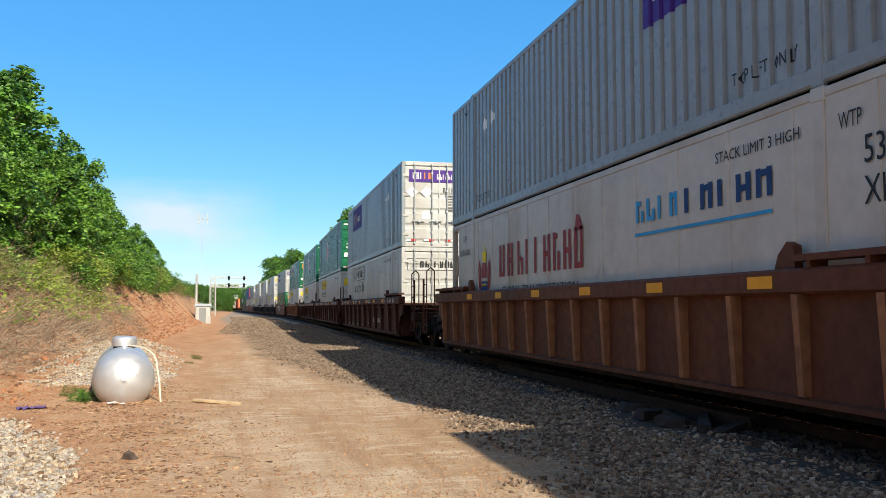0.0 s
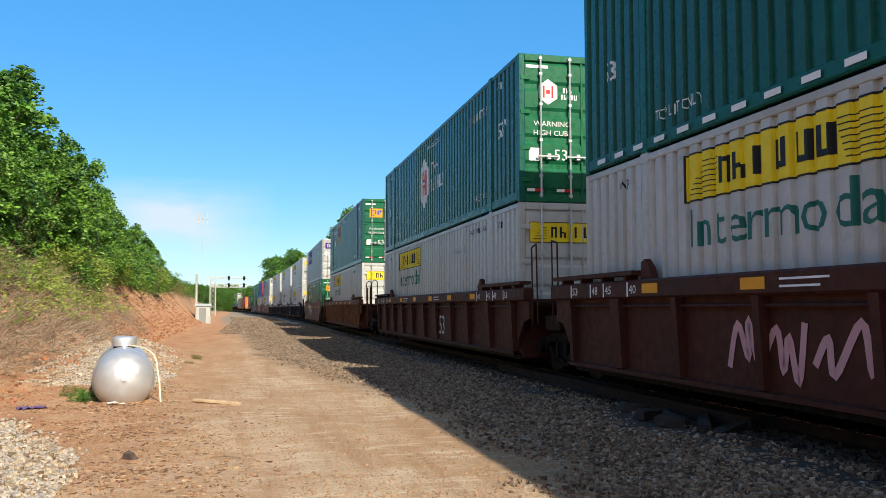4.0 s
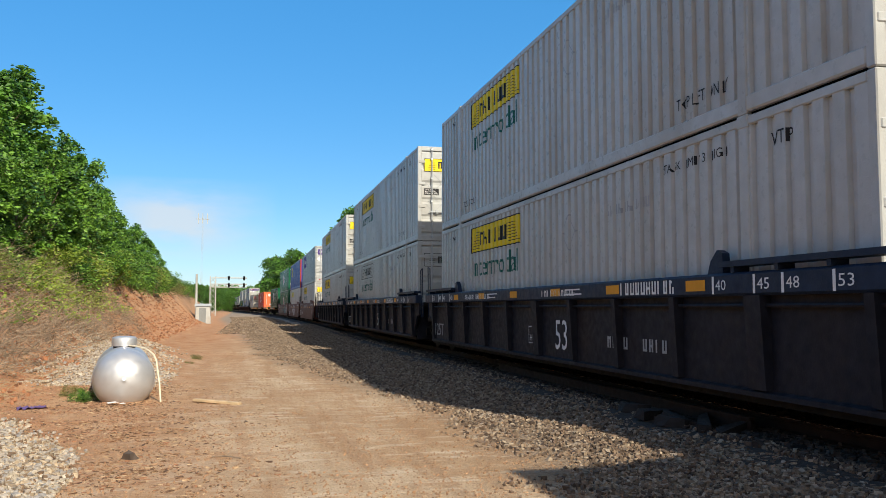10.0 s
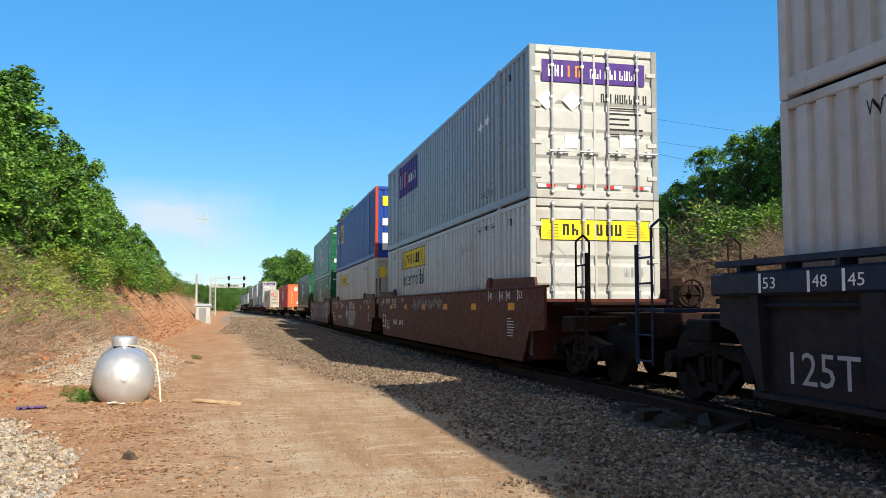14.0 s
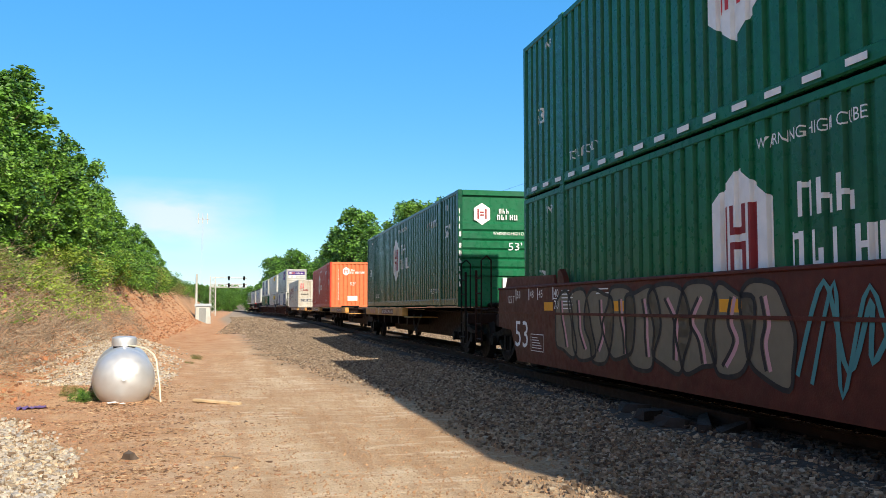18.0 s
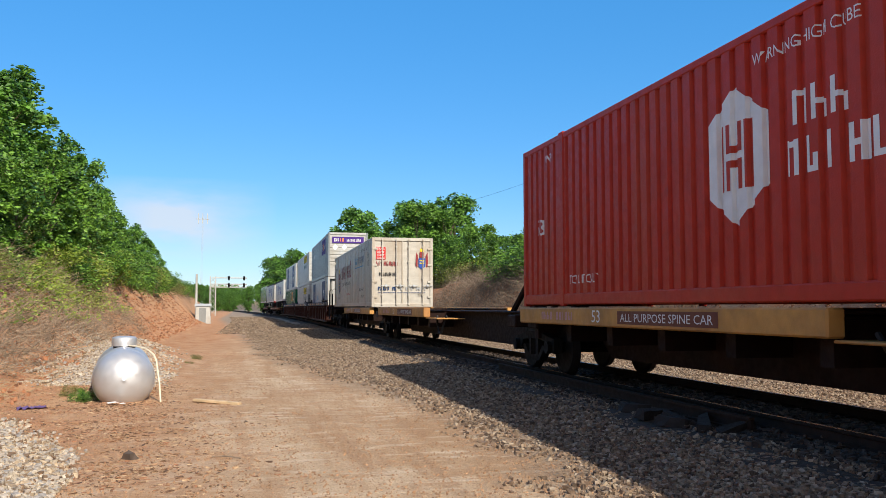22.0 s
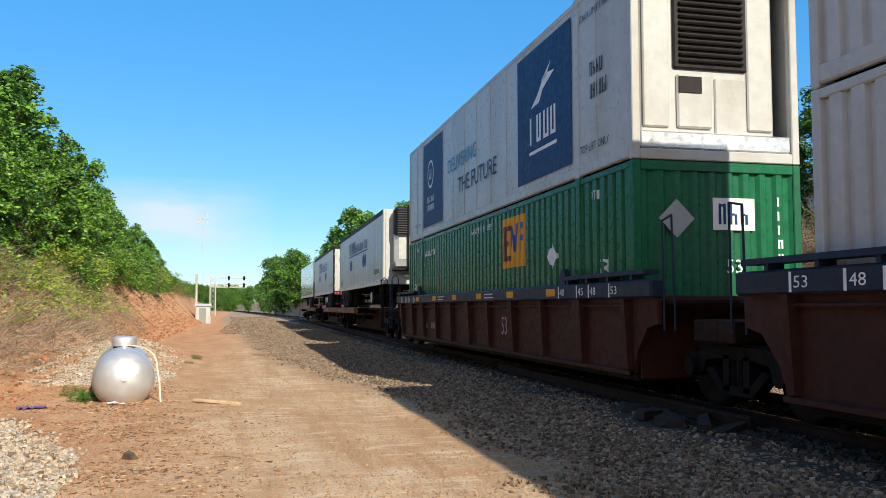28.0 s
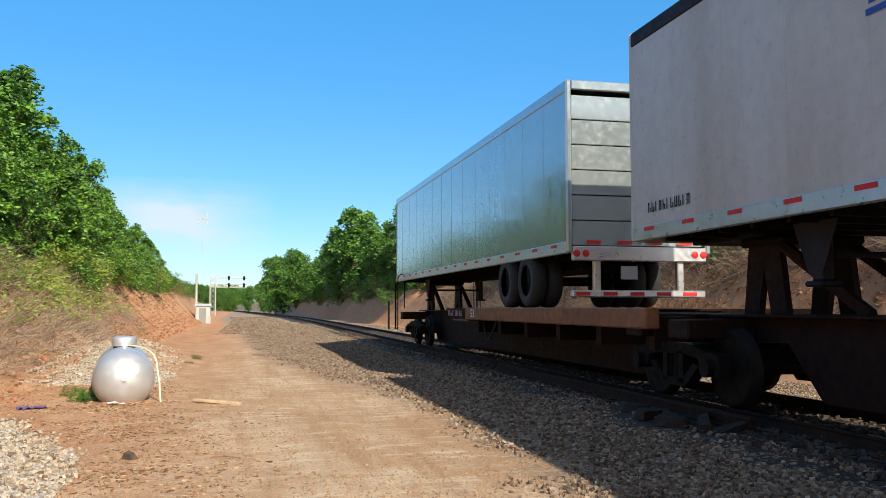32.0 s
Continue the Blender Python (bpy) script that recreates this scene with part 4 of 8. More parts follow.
def block_mark(c, near, flip=False, end=True, dark="p_brown"):
    """Green container with a square of blue and brown shapes on amber."""
    f = lambda p, a, b: placed(p, flip, a, b)
    box_ = lambda p: f(p, 4.65, 6.15)
    paint(near, "logo_panel", ("block", flip), lambda: f(rect(4.65, 6.15, 1.66, 2.66), 4.65, 6.15), "p_amber", "amber logo square")
    paint(near, "logo_shape", ("block_a", flip, dark), lambda: box_(rect(4.8, 4.93, 1.8, 2.5) + rect(4.93, 5.2, 1.8, 1.9) + rect(4.93, 5.15, 2.1, 2.2) + rect(4.93, 5.2, 2.4, 2.5)), dark, lift=0.008)
    paint(near, "logo_shape", ("block_b", flip), lambda: box_([[(5.2, 1.95), (5.3, 1.95), (5.45, 2.4), (5.3, 2.5)], [(5.3, 2.5), (5.42, 2.45), (5.55, 2.1), (5.48, 1.95)], [(5.5, 1.95), (5.62, 1.95), (5.75, 2.5), (5.62, 2.5)]] + rect(5.78, 5.9, 1.95, 2.5) + rect(5.9, 6.05, 2.38, 2.5) + rect(5.9, 6.05, 2.15, 2.26)), "p_blue", lift=0.008)
    paint(near, "placard", ("block_d", flip), lambda: f(diamond(3.2, 1.75, 0.24), 2.96, 3.44), "p_white")
    t_posts(near, "p_white")
    paint(near, "lettering", "block_53", lambda: words("53'", 0.75, 1.1, 1.3, 1.6) + words("53'", 14.9, 15.3, 1.3, 1.6), "p_white")
    paint(near, "lettering", "block_id", lambda: bars(9, 2.35, 3.7, 2.35, 2.5, 7) + words("WARNING HIGH CUBE", 7.6, 9.2, 2.55, 2.68), "p_white")
    if end:
        y = -HL + 0.006
        paint(c, "logo_panel", "block_e", lambda: rect(0.33, 0.92, 2.05, 2.45), "p_amber", "amber logo square", end=y)
        paint(c, "logo_shape", "block_ea", lambda: rect(0.4, 0.45, 2.12, 2.38) + rect(0.45, 0.56, 2.12, 2.16) + rect(0.45, 0.54, 2.23, 2.27) + rect(0.45, 0.56, 2.34, 2.38), dark, end=y - 0.003)
        paint(c, "logo_shape", "block_eb", lambda: rect(0.58, 0.63, 2.18, 2.38) + rect(0.66, 0.7, 2.18, 2.34) + rect(0.72, 0.76, 2.18, 2.38) + rect(0.78, 0.82, 2.18, 2.38) + rect(0.82, 0.88, 2.28, 2.38), "p_blue", end=y - 0.003)
        white_notes(c)
        paint(c, "lettering", "block_et", lambda: bars(5, 1.5, 2.08, 2.2, 2.38, 3) + bars(6, 1.5, 2.35, 1.95, 2.13, 4), "p_white", end=y)
        paint(c, "placard", "block_ed", lambda: diamond(2.2, 1.7, 0.24), "p_white", end=y)


def white_notes(c, low=False):
    y = -HL + 0.006
    z = -0.45 if low else 0.0
    paint(c, "lettering", ("note_t", low), lambda: words("WARNING", 0.3, 1.05, 1.48 + z, 1.58 + z) + words("HIGH CUBE", 0.3, 1.08, 1.3 + z, 1.4 + z), "p_white", end=y)
    paint(c, "lettering", "note_53", lambda: words("53'", 0.72, 1.05, 0.82, 1.04) + lines(6, 1.5, 2.3, 1.12, 1.5), "p_white", end=y)
    paint(c, "notice", "note_w", lambda: rect(0.2, 0.42, 0.8, 1.05) + rect(1.95, 2.38, 0.72, 0.95) + rect(0.15, 0.6, 2.62, 2.68) + rect(1.95, 2.4, 2.62, 2.68), "p_white", end=y)
    paint(c, "notice", "note_y", lambda: rect(1.5, 1.88, 0.72, 0.98), "p_yellow", end=y)
    red_strips(c)


def hex_mark(c, near, end="doors", red="p_red", dashes=False):
    """A white hexagon with red bars and two lines of white shapes."""
    paint(near, "logo_panel", "hex", lambda: hexagon(7.12, 1.62, 0.66), "p_white", "white hexagon logo")
    paint(near, "logo_shape", ("hex_r", red), lambda: rect(6.82, 6.92, 1.25, 1.98) + rect(6.97, 7.04, 1.25, 1.58) + rect(6.97, 7.04, 1.66, 1.98) + rect(7.20, 7.27, 1.25, 1.58) + rect(7.20, 7.27, 1.66, 1.98) + rect(7.32, 7.42, 1.25, 1.98) + rect(7.04, 7.20, 1.5, 1.58) + rect(7.04, 7.20, 1.66, 1.74), red, lift=0.008)
    paint(near, "logo_shape", "hex_w", lambda: bars(3, 8.12, 8.95, 1.74, 2.08, 3) + bars(5, 7.98, 9.5, 1.25, 1.6, 9), "p_white")
    paint(near, "lettering", ("hex_t", end), lambda: words("WARNING HIGH CUBE", 7.5, 9.1, 2.5, 2.62) + words("53'", 0.75, 1.1, 1.25, 1.55) + (words("53'", 14.75, 15.2, 1.78, 2.12) if end == "level" else words("53'", 14.75, 15.2, 1.45, 1.8)) + bars(8, 12.4, 13.9, 2.2, 2.4, 6), "p_white")
    t_posts(near, "p_white")
    if dashes:
        paint(near, "reflector", "hex_dash", lambda: [x for i in range(26) for x in rect(0.5 + 0.6 * i, 0.78 + 0.6 * i, 0.08, 0.15)], "p_white", "white reflective dashes", lift=0.02, folded=False, plane=-HW)
    y = -HL + 0.006 if end == "doors" else -HL + 0.01
    if end == "doors":
        paint(c, "logo_panel", "hex_e", lambda: hexagon(0.6, 2.16, 0.22), "p_white", "white hexagon logo", end=y)
        paint(c, "logo_shape", ("hex_er", red), lambda: rect(0.49, 0.53, 2.04, 2.28) + rect(0.56, 0.64, 2.12, 2.2) + rect(0.67, 0.71, 2.04, 2.28), red, end=y - 0.003)
        paint(c, "logo_shape", "hex_ew", lambda: bars(3, 0.9, 1.1, 2.15, 2.25, 3) + bars(5, 0.86, 1.2, 2.02, 2.12, 9) + bars(4, 1.55, 2.1, 2.08, 2.25, 2) + bars(5, 1.55, 2.2, 1.85, 2.02, 5), "p_white", end=y)
        white_notes(c)
    else:
        paint(c, "logo_panel", ("hex_e2", end), lambda: hexagon(0.62 if end == "level" else 1.05, 2.3, 0.24), "p_white", "white hexagon logo", end=y)
        cx = 0.62 if end == "level" else 1.05
        paint(c, "logo_shape", ("hex_er2", end, red), lambda: rect(cx - 0.12, cx - 0.08, 2.17, 2.43) + rect(cx - 0.05, cx + 0.05, 2.25, 2.29) + rect(cx - 0.05, cx + 0.05, 2.32, 2.36) + rect(cx + 0.08, cx + 0.12, 2.17, 2.43), red, end=y - 0.003)
        u = 1.05 if end == "level" else 1.35
        paint(c, "logo_shape", ("hex_ew2", end), lambda: bars(3, u, u + 0.28, 2.32, 2.44, 3) + bars(5 if end == "level" else 9, u - 0.05, u + (0.5 if end == "level" else 0.95), 2.16, 2.29, 9), "p_white", end=y)
        paint(c, "lettering", ("hex_et2", end), lambda: words("53'", 1.3, 1.65, 1.4, 1.6) + (words("WARNING HIGH CUBE", 0.9, 1.85, 1.78, 1.86) if end == "level" else []), "p_white", end=-HL + 0.002)
        paint(c, "lettering", ("hex_id2", end), lambda: [p for i in range(4) for p in bars(1, 0.52 if end != "level" else 0.02, 0.62 if end != "level" else 0.1, 2.3 - 0.19 * i, 2.42 - 0.19 * i, i)] + [p for i in range(6) for p in bars(1, 0.52 if end != "level" else 0.02, 0.62 if end != "level" else 0.1, 1.45 - 0.19 * i, 1.57 - 0.19 * i, 9 + i)], "p_white", end=-HL - 0.003 if end == "level" else -HL + 0.01)
        paint(c, "notice", ("hex_en2", end), lambda: rect(1.15, 1.78, 0.42, 0.72), "p_white", end=-HL + 0.01)


def d_reefer_old(c, near):
    """White insulated container with dark red old-style shapes, a crest and a blue name."""
    g = dict(folded=False, lift=0.016)
    paint(near, "logo_shape", "old_m", lambda: bars(2, 4.0, 5.1, 1.5, 2.15, 4) + bars(7, 5.2, 8.6, 1.5, 2.15, 11) + [[(8.2, 2.1), (8.55, 2.1), (8.35, 2.35), (8.25, 2.35)]], "p_maroon", "dark red name", **g)
    paint(near, "lettering", "old_b", lambda: words("GLOBAL TRANSPORTATION", 4.25, 8.3, 1.12, 1.3) + words("TOP LIFT ONLY", 12.7, 13.85, 0.42, 0.55) + words("TOP LIFT ONLY", 2.3, 3.2, 0.42, 0.55) + words("STACK LIMIT 3 HIGH", 12.4, 13.9, 2.48, 2.6)
          + words("53 ft\nXHC", 14.75, 15.35, 1.75, 2.35) + words("WTP", 14.45, 14.75, 2.45, 2.6) + bars(14, 11.9, 13.6, 0.72, 0.86, 4) + words("WTP", 1.1, 1.45, 2.4, 2.56) + bars(10, 0.8, 1.75, 2.1, 2.24, 5), "p_black", "black lettering", **g)
    paint(near, "lettering", "old_r", lambda: words("HI-CUBE CHASSIS REQUIRED", 6.4, 8.35, 0.6, 0.72), "p_red", **g)
    paint(near, "logo_shape", "old_t1", lambda: bars(4, 10.35, 11.6, 2.0, 2.3, 5) + lines(1, 10.35, 13.5, 1.78, 1.92), "p_sky", "blue name", **g)
    paint(near, "logo_shape", "old_t2", lambda: bars(5, 11.65, 13.5, 2.0, 2.3, 6), "p_navy", **g)
    k = 0.3
    move = lambda polys: [[(u + k, v) for u, v in p] for p in polys]
    paint(near, "crest", "old_c1", lambda: move([[(2.38, 1.45), (2.4, 1.0), (2.62, 0.74), (2.86, 1.0), (2.88, 1.45)]]), "p_navy", "dark blue shield", **g)
    paint(near, "crest", "old_c2", lambda: move([[(2.16, 0.95), (2.3, 0.75), (2.33, 1.2), (2.24, 1.3)], [(2.2, 1.32), (2.33, 1.25), (2.36, 1.75), (2.22, 1.95), (2.14, 1.7)], [(3.08, 0.95), (2.94, 0.75), (2.91, 1.2), (3.0, 1.3)], [(3.04, 1.32), (2.91, 1.25), (2.88, 1.75), (3.02, 1.95), (3.1, 1.7)], [(2.42, 1.52), (2.83, 1.52), (2.78, 1.85), (2.47, 1.85)]]), "p_maroon", **g)
    paint(near, "crest", "old_c3", lambda: move([[(2.5, 1.87), (2.75, 1.87), (2.78, 2.1), (2.47, 2.1)], [(2.58, 2.12), (2.68, 2.12), (2.63, 2.3)]] + rect(2.45, 2.8, 1.36, 1.39) + rect(2.45, 2.8, 1.2, 1.23) + rect(2.48, 2.77, 1.05, 1.08)), "p_yellow", lift=0.019, folded=False)
    paint(near, "placard", "old_d", lambda: diamond_line(9.2, 1.3, 0.22), "p_grey", **g)
    y = -HL + 0.004
    paint(c, "notice", "old_e1", lambda: rect(0.18, 0.58, 1.98, 2.5), "p_red", "red notice", end=y)
    paint(c, "lettering", "old_e2", lambda: words("TRAIN\nDRIVE\nTEAM", 0.21, 0.55, 2.12, 2.47) + lines(2, 0.21, 0.55, 2.0, 2.1), "p_white", end=y - 0.003)
    paint(c, "logo_shape", "old_e3", lambda: bars(9, 0.18, 1.15, 1.72, 1.9, 11), "p_maroon", end=y)
    paint(c, "lettering", "old_e4", lambda: bars(10, 0.3, 1.12, 1.3, 1.44, 3) + lines(4, 1.95, 2.2, 0.45, 0.6), "p_black", end=y)
    paint(c, "logo_shape", "old_e5", lambda: bars(4, 0.25, 1.05, 0.7, 0.85, 5) + lines(1, 0.25, 2.3, 0.58, 0.64), "p_navy", end=y)
    paint(c, "logo_shape", "old_e6", lambda: bars(5, 1.2, 2.3, 0.7, 0.85, 6), "p_grey", end=y)
    paint(c, "crest", "old_e7", lambda: [[(1.98, 2.05), (1.98, 1.7), (2.12, 1.58), (2.26, 1.7), (2.26, 2.05)]], "p_blue", end=y)
    paint(c, "crest", "old_e8", lambda: [[(1.85, 1.75), (1.93, 1.65), (1.96, 2.15), (1.88, 2.3)], [(2.39, 1.75), (2.31, 1.65), (2.28, 2.15), (2.36, 2.3)]] + rect(2.02, 2.22, 2.08, 2.3), "p_maroon", end=y)
    paint(c, "crest", "old_e9", lambda: rect(2.05, 2.19, 2.32, 2.45) + rect(2.02, 2.22, 1.93, 1.97) + rect(2.02, 2.22, 1.82, 1.86), "p_yellow", end=y - 0.003)


def d_reefer_blue(c, near):
    """White insulated container with dark blue panels at both ends of its side and a slogan between them."""
    g = dict(folded=False, lift=0.016)
    paint(near, "logo_panel", "blue_p", lambda: rect(11.15, 13.95, 0.28, 2.7) + rect(2.2, 4.7, 0.28, 2.7), "p_navy", "dark blue panel", **g)
    h2 = dict(folded=False, lift=0.019)
    paint(near, "logo_shape", "blue_w", lambda: bars(4, 11.85, 13.3, 0.95, 1.45, 8) + lines(1, 11.85, 13.3, 0.7, 0.9) + [[(11.95, 1.62), (12.3, 1.8), (12.7, 2.1), (13.2, 2.05), (12.9, 1.95), (12.6, 1.85), (12.4, 1.65)]]
          + [[(12.5, 2.0), (13.0, 2.25), (12.75, 2.0)]] + disc(3.2, 1.75, 0.4) + bars(6, 2.75, 3.7, 0.95, 1.12, 5) + bars(7, 2.75, 3.7, 0.72, 0.88, 6), "p_white", "white logo shapes", **h2)
    paint(near, "logo_shape", "blue_c", lambda: disc(3.2, 1.75, 0.33) , "p_navy", lift=0.022, folded=False)
    paint(near, "logo_shape", "blue_i", lambda: bars(3, 3.0, 3.42, 1.6, 1.9, 5), "p_white", lift=0.025, folded=False)
    paint(near, "lettering", "blue_d", lambda: words("DELIVERING", 5.3, 8.1, 1.42, 1.78), "p_sky", "light blue lettering", **g)
    paint(near, "lettering", "blue_f", lambda: words("THE FUTURE", 6.4, 9.7, 0.78, 1.16), "p_navy", "dark blue lettering", **g)
    paint(near, "lettering", "blue_n", lambda: words("STACK LIMIT 3 HIGH", 14.3, 15.5, 2.45, 2.56) + bars(4, 14.7, 15.2, 1.5, 1.72, 3) + bars(6, 14.7, 15.4, 1.15, 1.38, 4) + words("TOP LIFT ONLY", 14.3, 15.4, 0.36, 0.48) + words("TOP LIFT ONLY", 0.9, 1.9, 0.36, 0.48), "p_black", **g)


# ---- railway cars ----
def truck(parent, y, at_z=0.0):
    """A two-axle truck, centred y metres along its car. Car space: z = 0 at the rail head."""
    t = part("truck", cached(("truck",), lambda: Mesh().rbox(-0.95, 0.95, -0.2, 0.2, 0.42, 0.72, 0.03), M["black"]), M["black"], parent, "black cast-steel two-axle truck", at=(0, y, 0))
    for s in (-1, 1):
        part("side_frame", cached(("side_frame", s), lambda: side_frame(s), M["black"]), M["black"], t)
    for e in (-0.89, 0.89):
        part("axle", cached(("axle", e), lambda: Mesh().tube((-1.1, e, 0.46), (1.1, e, 0.46), 0.085, n=10), M["black"]), M["black"], t)
        for s in (-1, 1):
            part("wheel", cached(("wheel", s, e), lambda: Mesh().lathe([(0.09, s * 0.82), (0.4, s * 0.8), (0.455, s * 0.815), (0.457, s * 0.72), (0.487, s * 0.705), (0.487, s * 0.68), (0.4, s * 0.69), (0.1, s * 0.72)], 28, "x", (0, e, 0.46)), M["wheelsteel"], True), M["wheelsteel"], t)
    return t


def side_frame(s):
    m = Mesh()
    a, b = s * 0.93, s * 1.08
    m.prism([(-1.1, 0.36), (-1.1, 0.62), (-0.75, 0.66), (-0.35, 0.74), (0.35, 0.74), (0.75, 0.66), (1.1, 0.62), (1.1, 0.36), (0.7, 0.42), (0.62, 0.56), (0.34, 0.6), (-0.34, 0.6), (-0.62, 0.56), (-0.7, 0.42)], a, b)
    m.prism([(-0.62, 0.46), (-0.3, 0.2), (0.3, 0.2), (0.62, 0.46), (0.5, 0.5), (0.25, 0.3), (-0.25, 0.3), (-0.5, 0.5)], a, b)
    for x in (-0.26, 0.14):
        m.box(a, b, x, x + 0.12, 0.24, 0.64)
    for y in (-0.13, 0.02, 0.17):
        m.tube((s * 1.0, y - 0.02, 0.3), (s * 1.0, y - 0.02, 0.6), 0.055, n=8)
    for e in (-0.89, 0.89):
        m.tube((s * 0.95, e, 0.47), (s * 1.16, e, 0.47), 0.11, n=12)
    return m


def well_side(s, style):
    """One long side of the well."""
    x = s * 1.4
    h = HL + 0.25
    m = Mesh()
    if style == "smooth":
        out = [(-h - 0.9, 0.8), (-h - 0.1, 0.76), (-h + 0.28, 0.2), (h - 0.28, 0.2), (h + 0.1, 0.76), (h + 0.9, 0.8), (h + 0.9, 1.52), (-h - 0.9, 1.52)]
        return m.prism(out, min(x, x + s * 0.05), max(x, x + s * 0.05))
    prof = [(x, 0.3), (x + s * 0.1, 0.3), (x + s * 0.1, 0.35), (x + s * 0.02, 0.37), (x + s * 0.02, 1.32), (x, 1.32)]
    return m.sheet([[(a, y, z) for a, z in prof + prof[:1]] for y in (-h, h)])


def rib(s, wide, deep):
    a, b = s * 1.42, s * (1.42 + deep)
    lo = s * (1.42 + deep * 0.6)
    return Mesh().add([(a, -wide, 1.3), (b, -wide, 1.3), (b, wide, 1.3), (a, wide, 1.3), (a, -wide, 0.37), (lo, -wide, 0.37), (lo, wide, 0.37), (a, wide, 0.37)],
                      [(0, 1, 2, 3), (4, 5, 6, 7), (0, 1, 5, 4), (1, 2, 6, 5), (2, 3, 7, 6), (0, 3, 7, 4)])


def well_car(q, style, body, sill, label, ends="cc", reach_front=True, marks=1):
    """A well car unit for one 53 foot stack that leads at q. ends: c coupled, s shared truck, n the neighbour's truck."""
    c = thing("well_car", label, "railway car", "railway cars of the train")
    h = HL + 0.25
    mb, ms = M[body], M[sill]
    grime = M["darkrust"] if body != "slate" else M["black"]
    mg = grime if style == "smooth" else ms
    mr = M["worn_rib"] if body == "rustorange" else mb
    ribs = {"ribbed": 16, "panelled": 11, "smooth": 0}[style]
    near = None
    for s in (-1, 1):
        w = part("well_side", cached(("well_side", s, style), lambda: well_side(s, style), mb), mb, c)
        near = w if s < 0 else near
        for i in range(ribs):
            y = -h + 0.12 + (2 * h - 0.24) * i / (ribs - 1)
            big = style == "panelled" and i in (1, ribs // 2, ribs - 2)
            part("rib", cached(("rib", s, style, big), lambda: rib(s, 0.14 if big else (0.045 if style == "ribbed" else 0.06), 0.13), mr), mr, w, at=(0, y, 0))
        x0, x1 = sorted((s * 1.34, s * 1.54))
        if style != "smooth":
            part("top_chord", cached(("top_chord", s), lambda: Mesh().rbox(x0, x1, -h - 0.7, h + 0.7, 1.3, 1.54, 0.025), ms), ms, c)
        else:
            part("top_chord", cached(("top_chord", s, "s"), lambda: Mesh().rbox(x0, s * 1.47 if s > 0 else x1, -h - 0.9, h + 0.9, 1.522, 1.57, 0.012) if s > 0 else Mesh().rbox(-1.47, x1, -h - 0.9, h + 0.9, 1.522, 1.57, 0.012), ms), ms, c)
        if style == "smooth":
            part("side_lip", cached(("side_lip", s), lambda: Mesh().prism([(-h - 0.9, 1.06), (h + 0.9, 1.06), (h + 0.9, 1.1), (-h - 0.9, 1.1)], min(s * 1.451, s * 1.468), max(s * 1.451, s * 1.468)), mb), mb, w)
        if style == "panelled":
            part("side_rod", cached(("side_rod", s), lambda: Mesh().tube((s * 1.47, -h, 1.2), (s * 1.47, h, 1.2), 0.022, n=6), mb), mb, w)
        for e in (-1, 1):
            part("corner_guide", cached(("corner_guide", s, e), lambda: Mesh().prism([(e * (h - 2.4), 1.54), (e * (h - 2.72), 1.54), (e * (h - 2.66), 1.68), (e * (h - 2.52), 1.8), (e * (h - 2.42), 1.76)], s * 1.37, s * 1.46), ms), ms, c)
            y0, y1 = sorted((e * (h - 2.35), e * (h + 0.55)))
            if style == "smooth":
                part("end_guide", cached(("end_guide", s, e), lambda: Mesh().prism([(y0 + 0.1, 1.572), (y1 - 0.1, 1.572), (y1 - 0.22, 1.76), (y0 + 0.16, 1.72)], min(s * 1.4, s * 1.45), max(s * 1.4, s * 1.45)), ms), ms, c)
            else:
                part("end_ledge", cached(("end_ledge", s, e), lambda: Mesh().prism([(y0, 1.6), (y1, 1.6), (y1, 1.66), (y0, 1.66)], min(s * 1.34, s * 1.56), max(s * 1.34, s * 1.56)), ms), ms, c)
            if style != "smooth":
                for i in range(4):
                    yy = e * (h - 2.1 + 0.75 * i)
                    part("ledge_bracket", cached(("ledge_bracket", s, e, i), lambda: Mesh().prism([(yy - 0.03, 1.54), (yy + 0.03, 1.54), (yy + 0.03, 1.6), (yy - 0.03, 1.6)], min(s * 1.36, s * 1.54), max(s * 1.36, s * 1.54)), ms), ms, c)
    part("well_floor", cached(("well_floor",), lambda: Mesh().box(-1.38, 1.38, -h, h, 0.22, 0.3), M["black"]), M["black"], c)
    for e, kind in zip((-1, 1), ends):
        reach = h + (2.95 if kind == "c" else 1.4)

        def box_(x0, x1, a, b, z0, z1, cham=0.02):
            return Mesh().rbox(x0, x1, min(e * a, e * b), max(e * a, e * b), z0, z1, cham)

        if style != "smooth":
            for s in (-1, 1):
                part("end_cheek", cached(("end_cheek", e, s), lambda: Mesh().prism([(e * h, 1.3), (e * (h + 0.68), 1.3), (e * (h + 0.68), 0.98), (e * (h + 0.4), 0.92), (e * (h + 0.12), 0.62), (e * h, 0.34)], min(s * 1.38, s * 1.44), max(s * 1.38, s * 1.44)), mb), mb, c)
        part("end_plate", cached(("end_plate", e), lambda: box_(-1.36, 1.36, h + 0.02, h + 0.06, 0.25, 1.34, 0.01), mb), mb, c)
        part("end_deck", cached(("end_deck", e), lambda: box_(-1.33, 1.33, h + 0.1, h + 0.95, 1.22, 1.28, 0.01), grime), grime, c)
        part("draft_sill", cached(("draft_sill", e, kind), lambda: box_(-0.36, 0.36, h + 0.07, reach, 0.72, 1.1), grime), grime, c)
        part("bolster", cached(("bolster", e, kind), lambda: box_(-1.25, 1.25, h + 1.2, h + 1.75, 0.78, 1.04), grime), grime, c)
